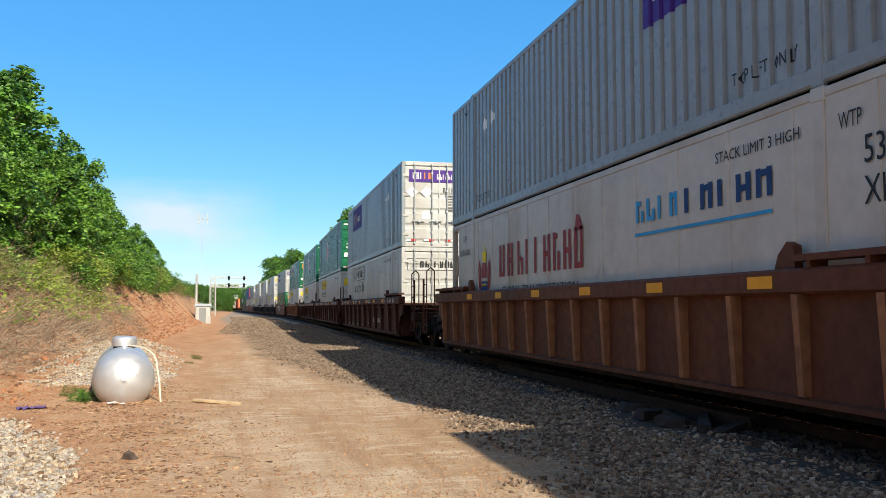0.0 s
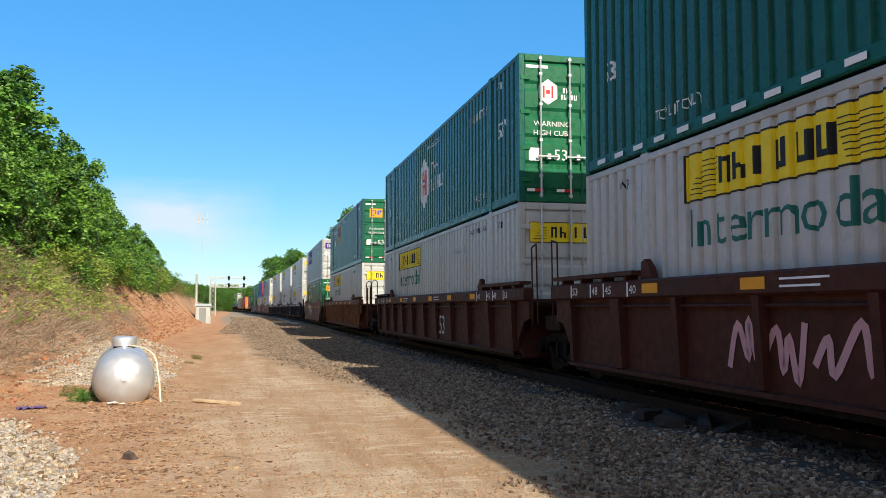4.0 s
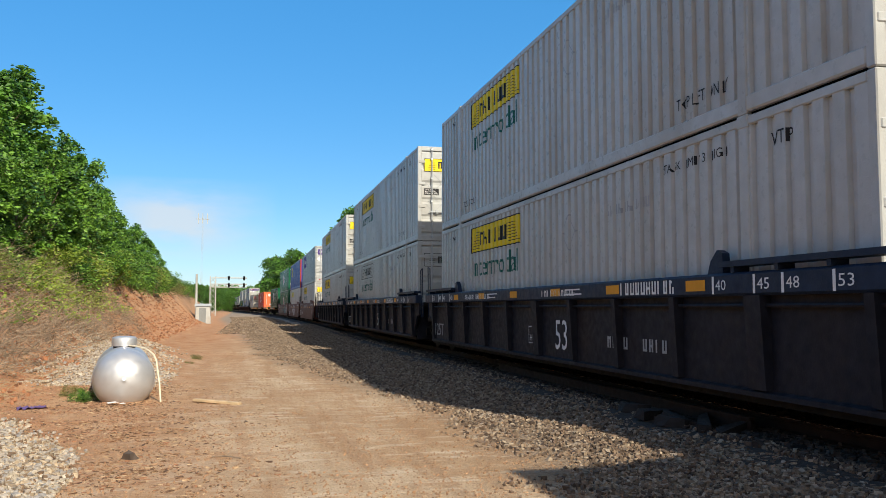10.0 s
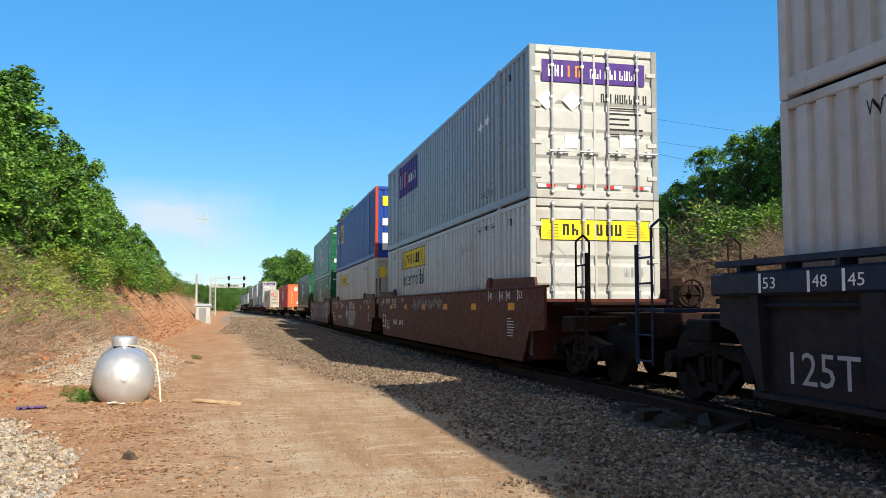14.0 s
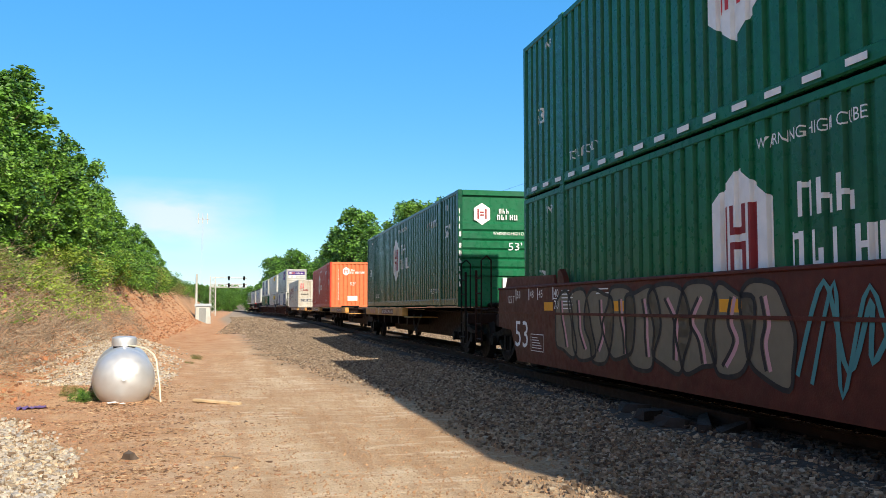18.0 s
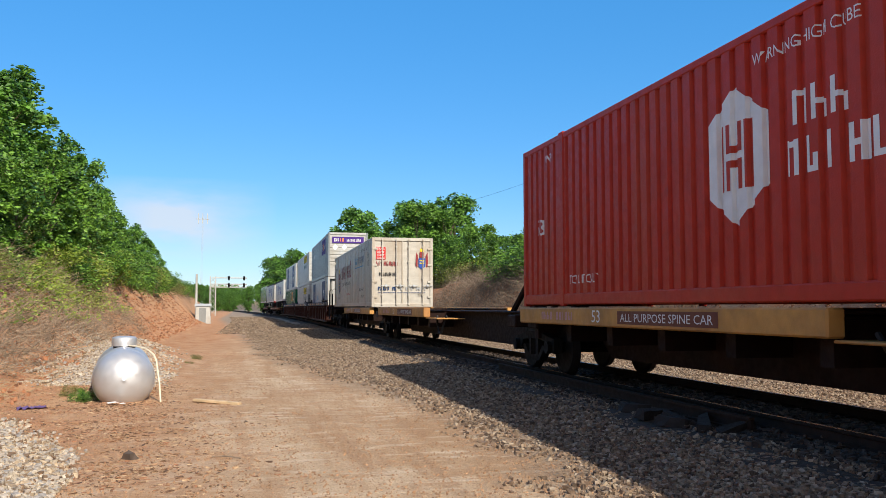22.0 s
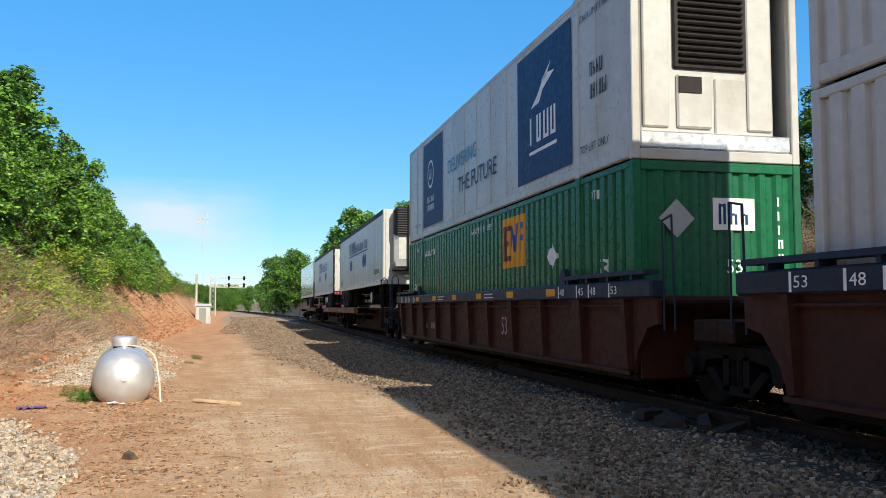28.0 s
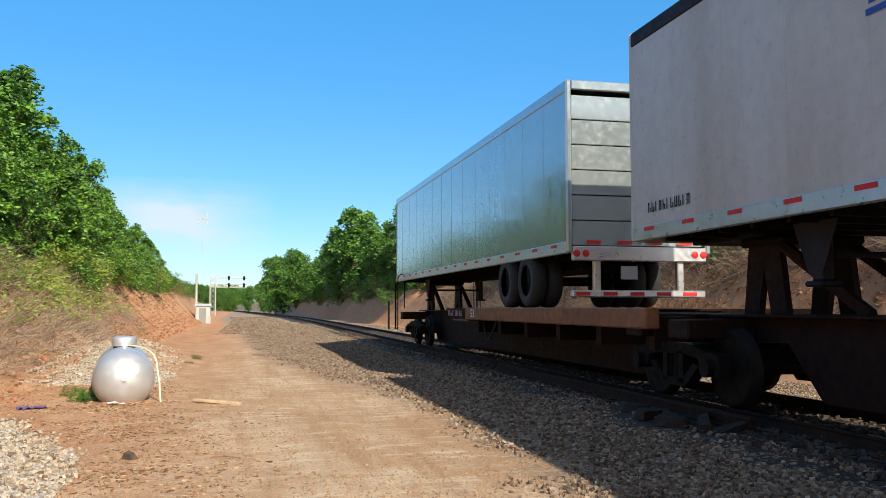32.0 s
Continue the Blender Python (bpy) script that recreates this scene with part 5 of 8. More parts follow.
        if kind == "c":
            truck(c, e * (h + 1.5))
            part("coupler", cached(("coupler", e), lambda: box_(-0.1, 0.1, reach - 0.02, reach + 0.34, 0.72, 0.96, 0.04), M["black"]), M["black"], c)
            part("coupler_knuckle", cached(("coupler_knuckle", e), lambda: box_(-0.19, 0.19, reach + 0.3, reach + 0.56, 0.66, 1.0, 0.07), M["black"]), M["black"], c)
            part("cross_walk", cached(("cross_walk", e), lambda: box_(-1.3, 1.3, h + 2.2, h + 2.75, 1.12, 1.17, 0.01), mg), mg, c)
            part("brake_stand", cached(("brake_stand", e), lambda: box_(0.35, 0.75, h + 2.0, h + 2.2, 1.17, 1.55, 0.02), mg), mg, c)
            part("brake_wheel", cached(("brake_wheel", e), lambda: hand_wheel(0.55, e * (h + 2.27), 1.42, 0.2), M["black"]), M["black"], c)
            for s in (-1, 1):
                ladder(c, e, s, h + 2.7, mg)
        else:
            if kind == "s":
                truck(c, e * (h + 1.45))
            for s in (-1, 1):
                part("grab_rail", cached(("grab_rail", e, s), lambda: Mesh().pipe([(s * 1.38, e * (h + 0.75), 0.9), (s * 1.4, e * (h + 0.75), 2.25), (s * 1.4, e * (h + 1.0), 2.3), (s * 1.38, e * (h + 1.02), 0.9)], 0.014), mg), mg, c)
    # reflectors and stencils
    for i in range(6):
        if style == "smooth":
            paint(near, "reflector", ("amber_s", i), lambda: rect(1.5 + 2.75 * i, 1.92 + 2.75 * i, 1.13, 1.27), "p_amber", "amber reflector", plane=-1.45, folded=False)
        else:
            paint(near, "reflector", ("amber_c", i), lambda: rect(2.35 + 2.2 * i, 2.77 + 2.2 * i, 1.36, 1.48), "p_amber", "amber reflector", plane=-1.54, folded=False)
    if marks and style != "ribbed":
        zz = (1.34, 1.5) if style == "smooth" else (1.35, 1.49)
        pl = -1.45 if style == "smooth" else -1.54
        paint(near, "lettering", ("grid", style), lambda: [p for t, u in (("40", 13.98), ("45", 14.74), ("48", 15.2), ("53", 15.92), ("53", 0.02), ("48", 0.76), ("45", 1.22), ("40", 1.98)) for p in words(t, u, u + 0.2, zz[0] + 0.01, zz[1] - 0.02) + rect(u - 0.07, u - 0.03, zz[0] - 0.03, zz[1] + 0.02)], "p_white", "white load marks", plane=pl, folded=False)
        paint(near, "lettering", ("small", style), lambda: (lines(6, 2.32, 2.9, 1.14, 1.48, 3) + lines(2, 3.7, 4.4, 1.36, 1.48, 4) + lines(7, 15.2, 15.65, 0.62, 1.0, 5) + frame_of(0.8, 1.45, 0.42, 0.72, 0.012) + lines(5, 0.86, 1.4, 0.46, 0.68, 6) + words("20", 1.98, 2.18, 1.16, 1.3) + rect(1.95, 2.2, 1.32, 1.335) + words("125 T", -0.52, -0.12, 1.26, 1.4) if style == "smooth" else lines(2, 5.2, 6.1, *zz, 3) + lines(2, 9.6, 10.6, *zz, 4)), "p_white", plane=pl, folded=False)
    roll_on(c, q + HL, RAIL_Z)
    return c, near


def hand_wheel(x, y, z, r=0.26):
    """A thin rim on four spokes, facing along the car."""
    ring = [(x + r * math.cos(math.pi * i / 10), y, z + r * math.sin(math.pi * i / 10)) for i in range(21)]
    m = Mesh().pipe(ring, 0.016)
    for i in (0, 5):
        m.tube(ring[i], ring[i + 10], 0.012, n=6)
    return m.lathe([(0.01, -0.03), (0.05, -0.03), (0.05, 0.03), (0.01, 0.03)], 10, "y", (x, y, z))


def ladder(c, e, s, y, material):
    def build():
        m = Mesh().pipe([(s * 1.42, e * (y - 0.42), 0.45), (s * 1.42, e * (y - 0.42), 2.2), (s * 1.3, e * (y - 0.42), 2.3), (s * 1.2, e * (y - 0.42), 2.2), (s * 1.2, e * (y - 0.42), 1.15)], 0.018)
        m.pipe([(s * 1.42, e * y, 0.45), (s * 1.42, e * y, 2.0)], 0.03)
        for k in range(5):
            m.tube((s * 1.42, e * (y - 0.42), 0.5 + 0.33 * k), (s * 1.42, e * y, 0.5 + 0.33 * k), 0.014, n=6)
        return m
    part("ladder", cached(("ladder", e, s, round(y, 2)), build, material), material, c)


def big_number(near, style, u=9.0, wide=0.58, colour="p_white", z=(0.5, 0.98)):
    paint(near, "lettering", ("n53", u, wide, style), lambda: words("53", u, u + wide, *z), colour, "white stencilled number", plane=-1.45 if style == "smooth" else -1.425, folded=False)


def car_number(near, style, u, colour="p_white"):
    paint(near, "lettering", ("id", u, style), lambda: bars(4, u, u + 0.7, 0.62, 0.78, 3) + bars(4, u + 1.1, u + 1.8, 0.62, 0.78, 4), colour, plane=-1.45 if style == "smooth" else -1.425, folded=False)


def spine_car(q, length, label, decks=("tail",), hitch=None, raised=True, ends="ss", sill="yellowbrown", marks=True, rails=None):
    """A skeleton platform between two trucks: centre sill, deck rails at one end, a trailer hitch at the other."""
    c = thing("spine_car", label, "railway car", "railway cars of the train")
    h = length / 2
    low = 0.16 if sill == "worn_rib" else 0.34
    spine = part("centre_sill", cached(("centre_sill", round(length, 2), low), lambda: Mesh().prism([(-h + 0.15, 0.78), (-h + 1.5, 0.78), (-h + 2.1, low), (h - 2.1, low), (h - 1.5, 0.78), (h - 0.15, 0.78), (h - 0.15, 1.06), (-h + 0.15, 1.06)], -0.42, 0.42), M["darkrust"]), M["darkrust"], c, "rusty brown centre sill")
    part("sill_flange", cached(("sill_flange", round(length, 2)), lambda: Mesh().rbox(-0.62, 0.62, -h + 0.15, h - 0.15, 1.062, 1.1, 0.012), M["darkrust"]), M["darkrust"], c)
    for where in decks:
        a, b = (h - 8.8, h - 0.1) if where == "tail" else (-h + 0.1, -h + 9.4)
        if rails:
            a, b = -h + rails[0], -h + rails[1]
        for s in (-1, 1):
            x0, x1 = sorted((s * 1.16, s * 1.36))
            r = part("deck_rail", cached(("deck_rail", s, where, round(length, 2)), lambda: Mesh().rbox(x0, x1, a, b, 0.9, 1.18, 0.02), M[sill]), M[sill], c, "faded yellow deck rail")
            if s < 0 and marks:
                u = HL - b + 1.2
                paint(r, "lettering", ("deck", where, round(length, 2)), lambda: words("53", u + 2.2, u + 2.5, 0.96, 1.14), "p_white", plane=-1.36, folded=False)
                paint(r, "lettering", ("deck2", where, round(length, 2)), lambda: bars(4, u, u + 0.55, 0.98, 1.11, 3) + bars(6, u + 0.7, u + 1.5, 0.98, 1.11, 4), "p_pink", "faded lettering", plane=-1.36, folded=False)
                if sill == "worn_rib":
                    continue
                paint(r, "notice", ("deck3", where, round(length, 2)), lambda: rect(u + 3.1, u + 5.7, 0.95, 1.13), "p_brown", "dark name plate", plane=-1.36, folded=False)
                paint(r, "lettering", ("deck4", where, round(length, 2)), lambda: words("ALL PURPOSE SPINE CAR", u + 3.2, u + 5.6, 0.985, 1.095), "p_white", plane=-1.36, folded=False, lift=0.008)
        for s in (-1, 1):
            x0, x1 = sorted((s * 0.64, s * 1.15))
            part("deck_plate", cached(("deck_plate", s, where, round(length, 2)), lambda: Mesh().rbox(x0, x1, a + 0.05, b - 0.05, 1.12, 1.16, 0.01), M["darkrust"]), M["darkrust"], c)
        for k in range(6):
            y = a + 0.3 + (b - a - 0.6) * k / 5
            part("cross_bearer", cached(("cross_bearer",), lambda: Mesh().prism([(-0.1, 0.62), (0.1, 0.62), (0.1, 1.06), (-0.1, 1.06)], -1.14, 1.14), M["darkrust"]), M["darkrust"], c, at=(0, y, 0))
        e = -1 if where == "tail" else 1
        y0 = (a if where == "tail" else b)
        part("step_shelf", cached(("step_shelf", where, round(length, 2)), lambda: Mesh().rbox(-1.3, -0.5, min(y0, y0 + e * 1.5), max(y0, y0 + e * 1.5), 0.86, 0.89, 0.01), M[sill]), M[sill], c)
    if hitch is not None:
        e = -1 if hitch == "lead" else 1
        y = e * (h - 1.2)
        top = 2.0 if raised else 1.3
        stand = part("hitch", cached(("hitch", e, raised), lambda: Mesh().rbox(-0.55, 0.55, y - 0.45, y + 0.45, top - 0.1, top, 0.04), M["black"]), M["black"], c, "black trailer hitch on braced legs")
        for s in (-1, 1):
            part("hitch_leg", cached(("hitch_leg", e, s, raised), lambda: Mesh().prism([(y - 0.3, top - 0.1), (y + 0.3, top - 0.1), (y + 0.42, 1.1), (y + 0.12, 1.1), (y, top - 0.35), (y - 0.12, 1.1), (y - 0.42, 1.1)], min(s * 0.42, s * 0.5), max(s * 0.42, s * 0.5)), M["darkrust"]), M["darkrust"], stand)
            part("hitch_brace", cached(("hitch_brace", e, s, raised), lambda: Mesh().tube((s * 0.46, y - e * 0.3, top - 0.1), (s * 0.46, y - e * 1.7, 1.1), 0.07, n=6), M["darkrust"]), M["darkrust"], stand)
    for e, kind in zip((-1, 1), ends):
        part("bolster", cached(("bolster", "spine", e, round(length, 2)), lambda: Mesh().rbox(-1.3, 1.3, e * (h - 0.6) - 0.25, e * (h - 0.6) + 0.25, 0.8, 1.04, 0.02), M["darkrust"]), M["darkrust"], c)
        if kind != "n":
            truck(c, e * (h - 0.05) if kind == "s" else e * (h - 1.5))
        if kind == "c":
            part("coupler", cached(("coupler", "spine", e, round(length, 2)), lambda: Mesh().rbox(-0.14, 0.14, min(e * (h - 0.2), e * (h + 1.1)), max(e * (h - 0.2), e * (h + 1.1)), 0.7, 0.98, 0.05), M["black"]), M["black"], c)
            for s in (-1, 1):
                ladder(c, e, s, h - 0.1, M["black"])
    part("air_hose", cached(("air_hose",), lambda: Mesh().pipe([(-1.0, -1.4, 0.95), (-1.05, -1.2, 0.7), (-1.05, -0.95, 0.48), (-1.05, -0.7, 0.48), (-1.05, -0.45, 0.72), (-1.0, -0.2, 0.95)], 0.03), M["tyre"]), M["tyre"], c)
    roll_on(c, q + h, RAIL_Z)
    return c


def road_wheel(parent, x, y, z, s, white=True):
    t = part("tyre", cached(("tyre", s), lambda: Mesh().lathe([(0.29, -0.13), (0.44, -0.14), (0.5, -0.1), (0.51, 0.0), (0.5, 0.1), (0.44, 0.14), (0.29, 0.13)], 30, "x"), M["tyre"], True), M["tyre"], parent, "black road tyre", at=(x, y, z))
    part("rim", cached(("rim", s), lambda: Mesh().lathe([(0.285, s * 0.12), (0.29, s * 0.1), (0.22, s * 0.02), (0.14, s * 0.03), (0.12, s * 0.1), (0.02, s * 0.1)], 24, "x"), M["white"] if white else M["galv"], True), M["white"] if white else M["galv"], t, "pale steel rim")


def trailer(q, label, rear="lead", body="white", reefer=False, name=True, roll_door=False):
    """A 53 foot road trailer that leads at q. Local z = 0 at the deck under its wheels."""
    t = thing("road_trailer", label, "trailer", "road trailers on the train")
    z0, z1 = 0.9, 3.78
    m = M[body]
    near = None
    for s in (-1, 1):
        def sheet():
            line = [(-HL + 0.05, 0.0)]
            for i in range(1, 14):
                y = -HL + LEN * i / 14
                line += [(y - 0.02, 0.0), (y - 0.015, 0.004), (y + 0.015, 0.004), (y + 0.02, 0.0)]
            line.append((HL - 0.05, 0.0))
            return Mesh().sheet([[(s * (HW - 0.012 + d), y, z) for y, d in line] for z in (z0 + 0.18, z1 - 0.2)])
        p = part("side_panel", cached(("trailer_side", s), sheet, m), m, t)
        near = p if s < 0 else near
        x0, x1 = sorted((s * HW, s * (HW - 0.06)))
        part("top_rail", cached(("trailer_top", s), lambda: Mesh().rbox(x0, x1, -HL + 0.06, HL - 0.06, z1 - 0.2, z1, 0.02), M["slate"] if body == "white" else m), m, t, "dark upper rail" if body == "white" else "")
        part("bottom_rail", cached(("trailer_bottom", s), lambda: Mesh().rbox(x0, x1, -HL + 0.06, HL - 0.06, z0, z0 + 0.2, 0.015), M["alu"]), M["alu"], t, "riveted aluminium lower rail")
        for e in (-1, 1):
            y0, y1 = sorted((e * HL, e * (HL - 0.08)))
            part("corner_post", cached(("trailer_post", s, e, rear), lambda: Mesh().rbox(*sorted((s * (HW + 0.004), s * (HW - 0.1))), y0, y1, z0, z1 + 0.01, 0.03), M["slate"] if (e < 0) == (rear == "lead") and body == "white" and not roll_door else m), m, t)
    part("roof", cached(("trailer_roof",), lambda: Mesh().box(-HW + 0.05, HW - 0.05, -HL + 0.06, HL - 0.06, z1 - 0.04, z1 - 0.01), M["alu"]), M["alu"], t)
    part("floor", cached(("trailer_floor",), lambda: Mesh().box(-HW + 0.08, HW - 0.08, -HL + 0.06, HL - 0.06, z0 + 0.06, z0 + 0.12), M["black"]), M["black"], t)
    for i in range(24):
        part("floor_beam", cached(("floor_beam",), lambda: Mesh().box(-HW + 0.1, HW - 0.1, -0.03, 0.03, z0 - 0.04, z0 + 0.06), M["black"]), M["black"], t, at=(0, -HL + 0.8 + i * (LEN - 1.6) / 23, 0))
    paint(near, "reflector", "t_red", lambda: [x for i in range(16) for x in rect(0.4 + i, 0.68 + i, z0 + 0.12, z0 + 0.17)], "p_red", "red reflective strips", plane=-HW, folded=False)
    if name:
        b = dict(plane=-(HW - 0.012), folded=False, lift=0.008)
        sh = 4.6
        paint(near, "logo_shape", ("tn", sh), lambda: bars(8, sh, sh + 3.05, 2.6, 3.2, 6) + bars(8, sh + 3.1, sh + 5.7, 2.62, 2.98, 7) + bars(3, sh + 5.95, sh + 6.95, 2.62, 3.0, 8) + rect(sh, sh + 7.05, 2.5, 2.56)
              + disc(sh + 0.55, 2.08, 0.27) + disc(sh + 1.15, 2.08, 0.27) + disc(sh + 5.65, 2.1, 0.3) + disc(sh + 6.3, 2.1, 0.3), "p_blue", "blue name and pairs of discs", **b)
        paint(near, "lettering", ("t53", sh), lambda: words("53'", sh + 3.55, sh + 3.9, 1.28, 1.5) + (bars(14, 13.1, 15.6, 1.28, 1.48, 4) + bars(4, 0.6, 1.1, 1.4, 1.57, 2) + bars(6, 1.2, 1.9, 1.4, 1.57, 3) if rear == "lead" else bars(11, 0.5, 1.6, 1.25, 1.38, 5) + bars(4, 13.6, 14.2, 1.35, 1.55, 3) + bars(6, 14.3, 15.2, 1.35, 1.55, 6)), "p_black", **b)
    r = -1 if rear == "lead" else 1          # the end with the doors
    ye = r * HL
    box_ = lambda x0, x1, a, b, zz0, zz1, cham=0.015: Mesh().rbox(x0, x1, min(r * a, r * b), max(r * a, r * b), zz0, zz1, cham)
    # rear end
    part("rear_header", box_(-HW + 0.1, HW - 0.1, HL - 0.08, HL, z1 - 0.16, z1), m if roll_door else M["slate"], t)
    part("rear_sill", box_(-HW + 0.1, HW - 0.1, HL - 0.1, HL + 0.02, z0 - 0.12, z0 + 0.12), M["alu"] if roll_door else M["slate"], t)
    if roll_door:
        for i in range(6):
            part("door_slat", cached(("door_slat", r), lambda: box_(-HW + 0.12, HW - 0.12, HL - 0.12, HL - 0.08, 0.012, 0.415, 0.008), m), m, t, at=(0, 0, z0 + 0.13 + i * 0.42))
    else:
        for s in (-1, 1):
            d = part("door", box_(*sorted((s * 0.01, s * (HW - 0.11))), HL - 0.07, HL - 0.03, z0 + 0.13, z1 - 0.17, 0.01), m, t)
            for k in (0.22, 0.8):
                part("locking_bar", Mesh().tube((s * k, r * (HL + 0.01), z0 - 0.05), (s * k, r * (HL + 0.01), z1 - 0.05), 0.02, n=8), M["galv"], d)
            for k in range(4):
                part("hinge", box_(*sorted((s * (HW - 0.22), s * (HW - 0.02))), HL - 0.03, HL, z0 + 0.4 + 0.65 * k, z0 + 0.48 + 0.65 * k, 0.008), M["galv"], d)
            part("bumper_rail", box_(s * 0.55 - 0.06, s * 0.55 + 0.06, HL - 0.03, HL + 0.03, z0 + 0.55, z0 + 1.35), M["alu"], d)
        if name and r < 0:
            paint(t, "logo_shape", "t_end", lambda: bars(8, 0.35, 1.25, 2.88, 3.08, 6) + bars(8, 1.3, 2.2, 2.9, 3.02, 7) + disc(0.6, 2.72, 0.09) + disc(0.8, 2.72, 0.09) + disc(1.95, 2.72, 0.09) + disc(2.15, 2.72, 0.09) + rect(0.35, 2.2, 2.84, 2.86), "p_blue", end=-HL + 0.024)
            paint(t, "lettering", "t_endw", lambda: bars(16, 0.4, 2.15, 2.38, 2.52, 3), "p_grey", end=-HL + 0.024)
    if r < 0:
        paint(t, "reflector", "t_er", lambda: [x for i in range(4) for x in rect(0.35 + 0.55 * i, 0.6 + 0.55 * i, z0 + 0.16, z0 + 0.22)], "p_red", end=-HL + 0.02)
    for s in (-1, 1):
        for k in (0.98, 1.14):
            part("tail_light", Mesh().lathe([(0.06, ye), (0.06, ye + r * 0.03), (0.02, ye + r * 0.04)], 14, "y", (s * k, 0, z0)), M["p_red"], t, "round red tail light")
        part("bumper_stay", box_(s * 0.75 - 0.06, s * 0.75 + 0.06, HL - 0.14, HL - 0.04, z0 - 0.62, z0 - 0.1), M["alu"] if roll_door else M["slate"], t)
    part("rear_bumper", box_(-1.2, 1.2, HL - 0.14, HL - 0.02, z0 - 0.72, z0 - 0.6, 0.02), M["alu"] if roll_door else M["slate"], t)
    if r < 0:
        paint(t, "reflector", "t_bump", lambda: [x for i in range(5) for x in rect(0.15 + 0.48 * i, 0.4 + 0.48 * i, z0 - 0.69, z0 - 0.63)], "p_red", end=-HL + 0.01)
        # number plate coloured grey for the shade it hangs in
        paint(t, "number_plate", "t_plate", lambda: rect(0.95, 1.25, z0 - 0.42, z0 - 0.2), "p_grey", end=-HL + 0.03)
    # running gear
    for ya in (2.2, 3.5):
        y = r * (HL - ya)
        ax = part("axle", cached(("road_axle",), lambda: Mesh().tube((-0.8, 0, 0), (0.8, 0, 0), 0.07, n=8), M["black"]), M["black"], t, at=(0, y, 0.52))
        for s in (-1, 1):
            road_wheel(t, s * 1.14, y, 0.52, s)
            road_wheel(t, s * 0.83, y, 0.52, s, False)
    for s in (-1, 1):
        part("slide_rail", box_(s * 0.5 - 0.06, s * 0.5 + 0.06, HL - 5.0, HL - 1.2, z0 - 0.2, z0 - 0.05), M["black"], t)
        part("suspension_hanger", box_(s * 0.5 - 0.05, s * 0.5 + 0.05, HL - 3.1, HL - 2.6, 0.45, z0 - 0.2), M["black"], t)
        y = -r * (HL - 3.3)
        part("landing_leg", Mesh().rbox(s * 0.8 - 0.07, s * 0.8 + 0.07, y - 0.08, y + 0.08, 0.28, z0, 0.015), M["slate"], t)
        part("landing_plate", Mesh().prism([(y - 0.35, z0 - 0.02), (y + 0.35, z0 - 0.02), (y + 0.1, z0 - 0.55), (y - 0.1, z0 - 0.55)], s * 0.8 - 0.085, s * 0.8 - 0.075), M["slate"], t)
        part("landing_foot", Mesh().rbox(s * 0.8 - 0.13, s * 0.8 + 0.13, y - 0.13, y + 0.13, 0.22, 0.28, 0.02), M["slate"], t)
    part("landing_brace", Mesh().tube((-0.8, -r * (HL - 3.3), 0.55), (0.8, -r * (HL - 3.3), 0.55), 0.035, n=6), M["slate"], t)
    part("king_pin_plate", box_(-0.6, 0.6, -HL + 0.4, -HL + 2.0, z0 - 0.06, z0, 0.01), M["black"], t)
    # nose
    part("nose", Mesh().rbox(-HW + 0.1, HW - 0.1, min(-ye, -ye + r * 0.06), max(-ye, -ye + r * 0.06), z0, z1 - 0.01, 0.02), m, t)
    if rear == "tail":
        tank_ = part("fuel_tank", Mesh().lathe([(0.02, -1.15), (0.24, -1.15), (0.28, -1.1), (0.28, 0.9), (0.24, 0.95), (0.02, 0.95)], 24, "x", (0, HL - 12.05, z0 - 0.46)), M["slate"], t, "dark round tank across the frame")
        part("tank_cap", Mesh().lathe([(0.02, -1.158), (0.05, -1.17), (0.22, -1.17), (0.24, -1.152)], 24, "x", (0, HL - 12.05, z0 - 0.46)), M["pvc"], tank_, "cream tank end")
    elif not roll_door:
        y = HL - 9.7
        tank_ = part("fuel_tank", Mesh().lathe([(0.02, y - 1.6), (0.2, y - 1.58), (0.25, y - 1.5), (0.25, y + 1.5), (0.2, y + 1.58), (0.02, y + 1.6)], 20, "y", (-0.85, 0, z0 - 0.34)), M["alu"], t, "round metal tank under the floor", smooth=True)
        for k in (-0.7, 0.7):
            part("tank_strap", Mesh().lathe([(0.252, y + k - 0.04), (0.262, y + k - 0.04), (0.262, y + k + 0.04), (0.252, y + k + 0.04)], 20, "y", (-0.85, 0, z0 - 0.34)), M["black"], tank_)
    if reefer:
        u = part("cooling_unit", Mesh().rbox(-0.92, 0.95, -HL - 0.52, -HL, z0 + 0.6, z1 + 0.03, 0.16), M["white"], t, "white refrigeration unit with black louvres")
        part("louvre_frame", Mesh().rbox(-0.93, 0.96, -HL - 0.56, -HL - 0.05, z0 + 1.75, z1 + 0.06, 0.14), M["slate"], u)
        for i in range(12):
            part("slat", cached(("slat", "t"), lambda: Mesh().rbox(-0.84, 0.87, -0.03, 0.02, -0.018, 0.02, 0.008), M["louvre"]), M["louvre"], u, at=pose(0, -HL - 0.57, z0 + 1.83 + i * 0.09, 25))
        for x in (-0.42, 0.82):
            part("guard_bar", Mesh().rbox(x - 0.035, x + 0.035, -HL - 0.63, -HL - 0.57, z0 + 0.55, z1 + 0.1, 0.012), M["black"], u)
        part("unit_base", Mesh().rbox(-0.95, 0.98, -HL - 0.5, -HL, z0 + 0.5, z0 + 0.6, 0.02), M["slate"], u)
        part("lower_skirt", Mesh().rbox(-0.9, 0.93, -HL - 0.535, -HL - 0.52, z0 + 0.66, z0 + 0.95, 0.01), M["grey"], u)
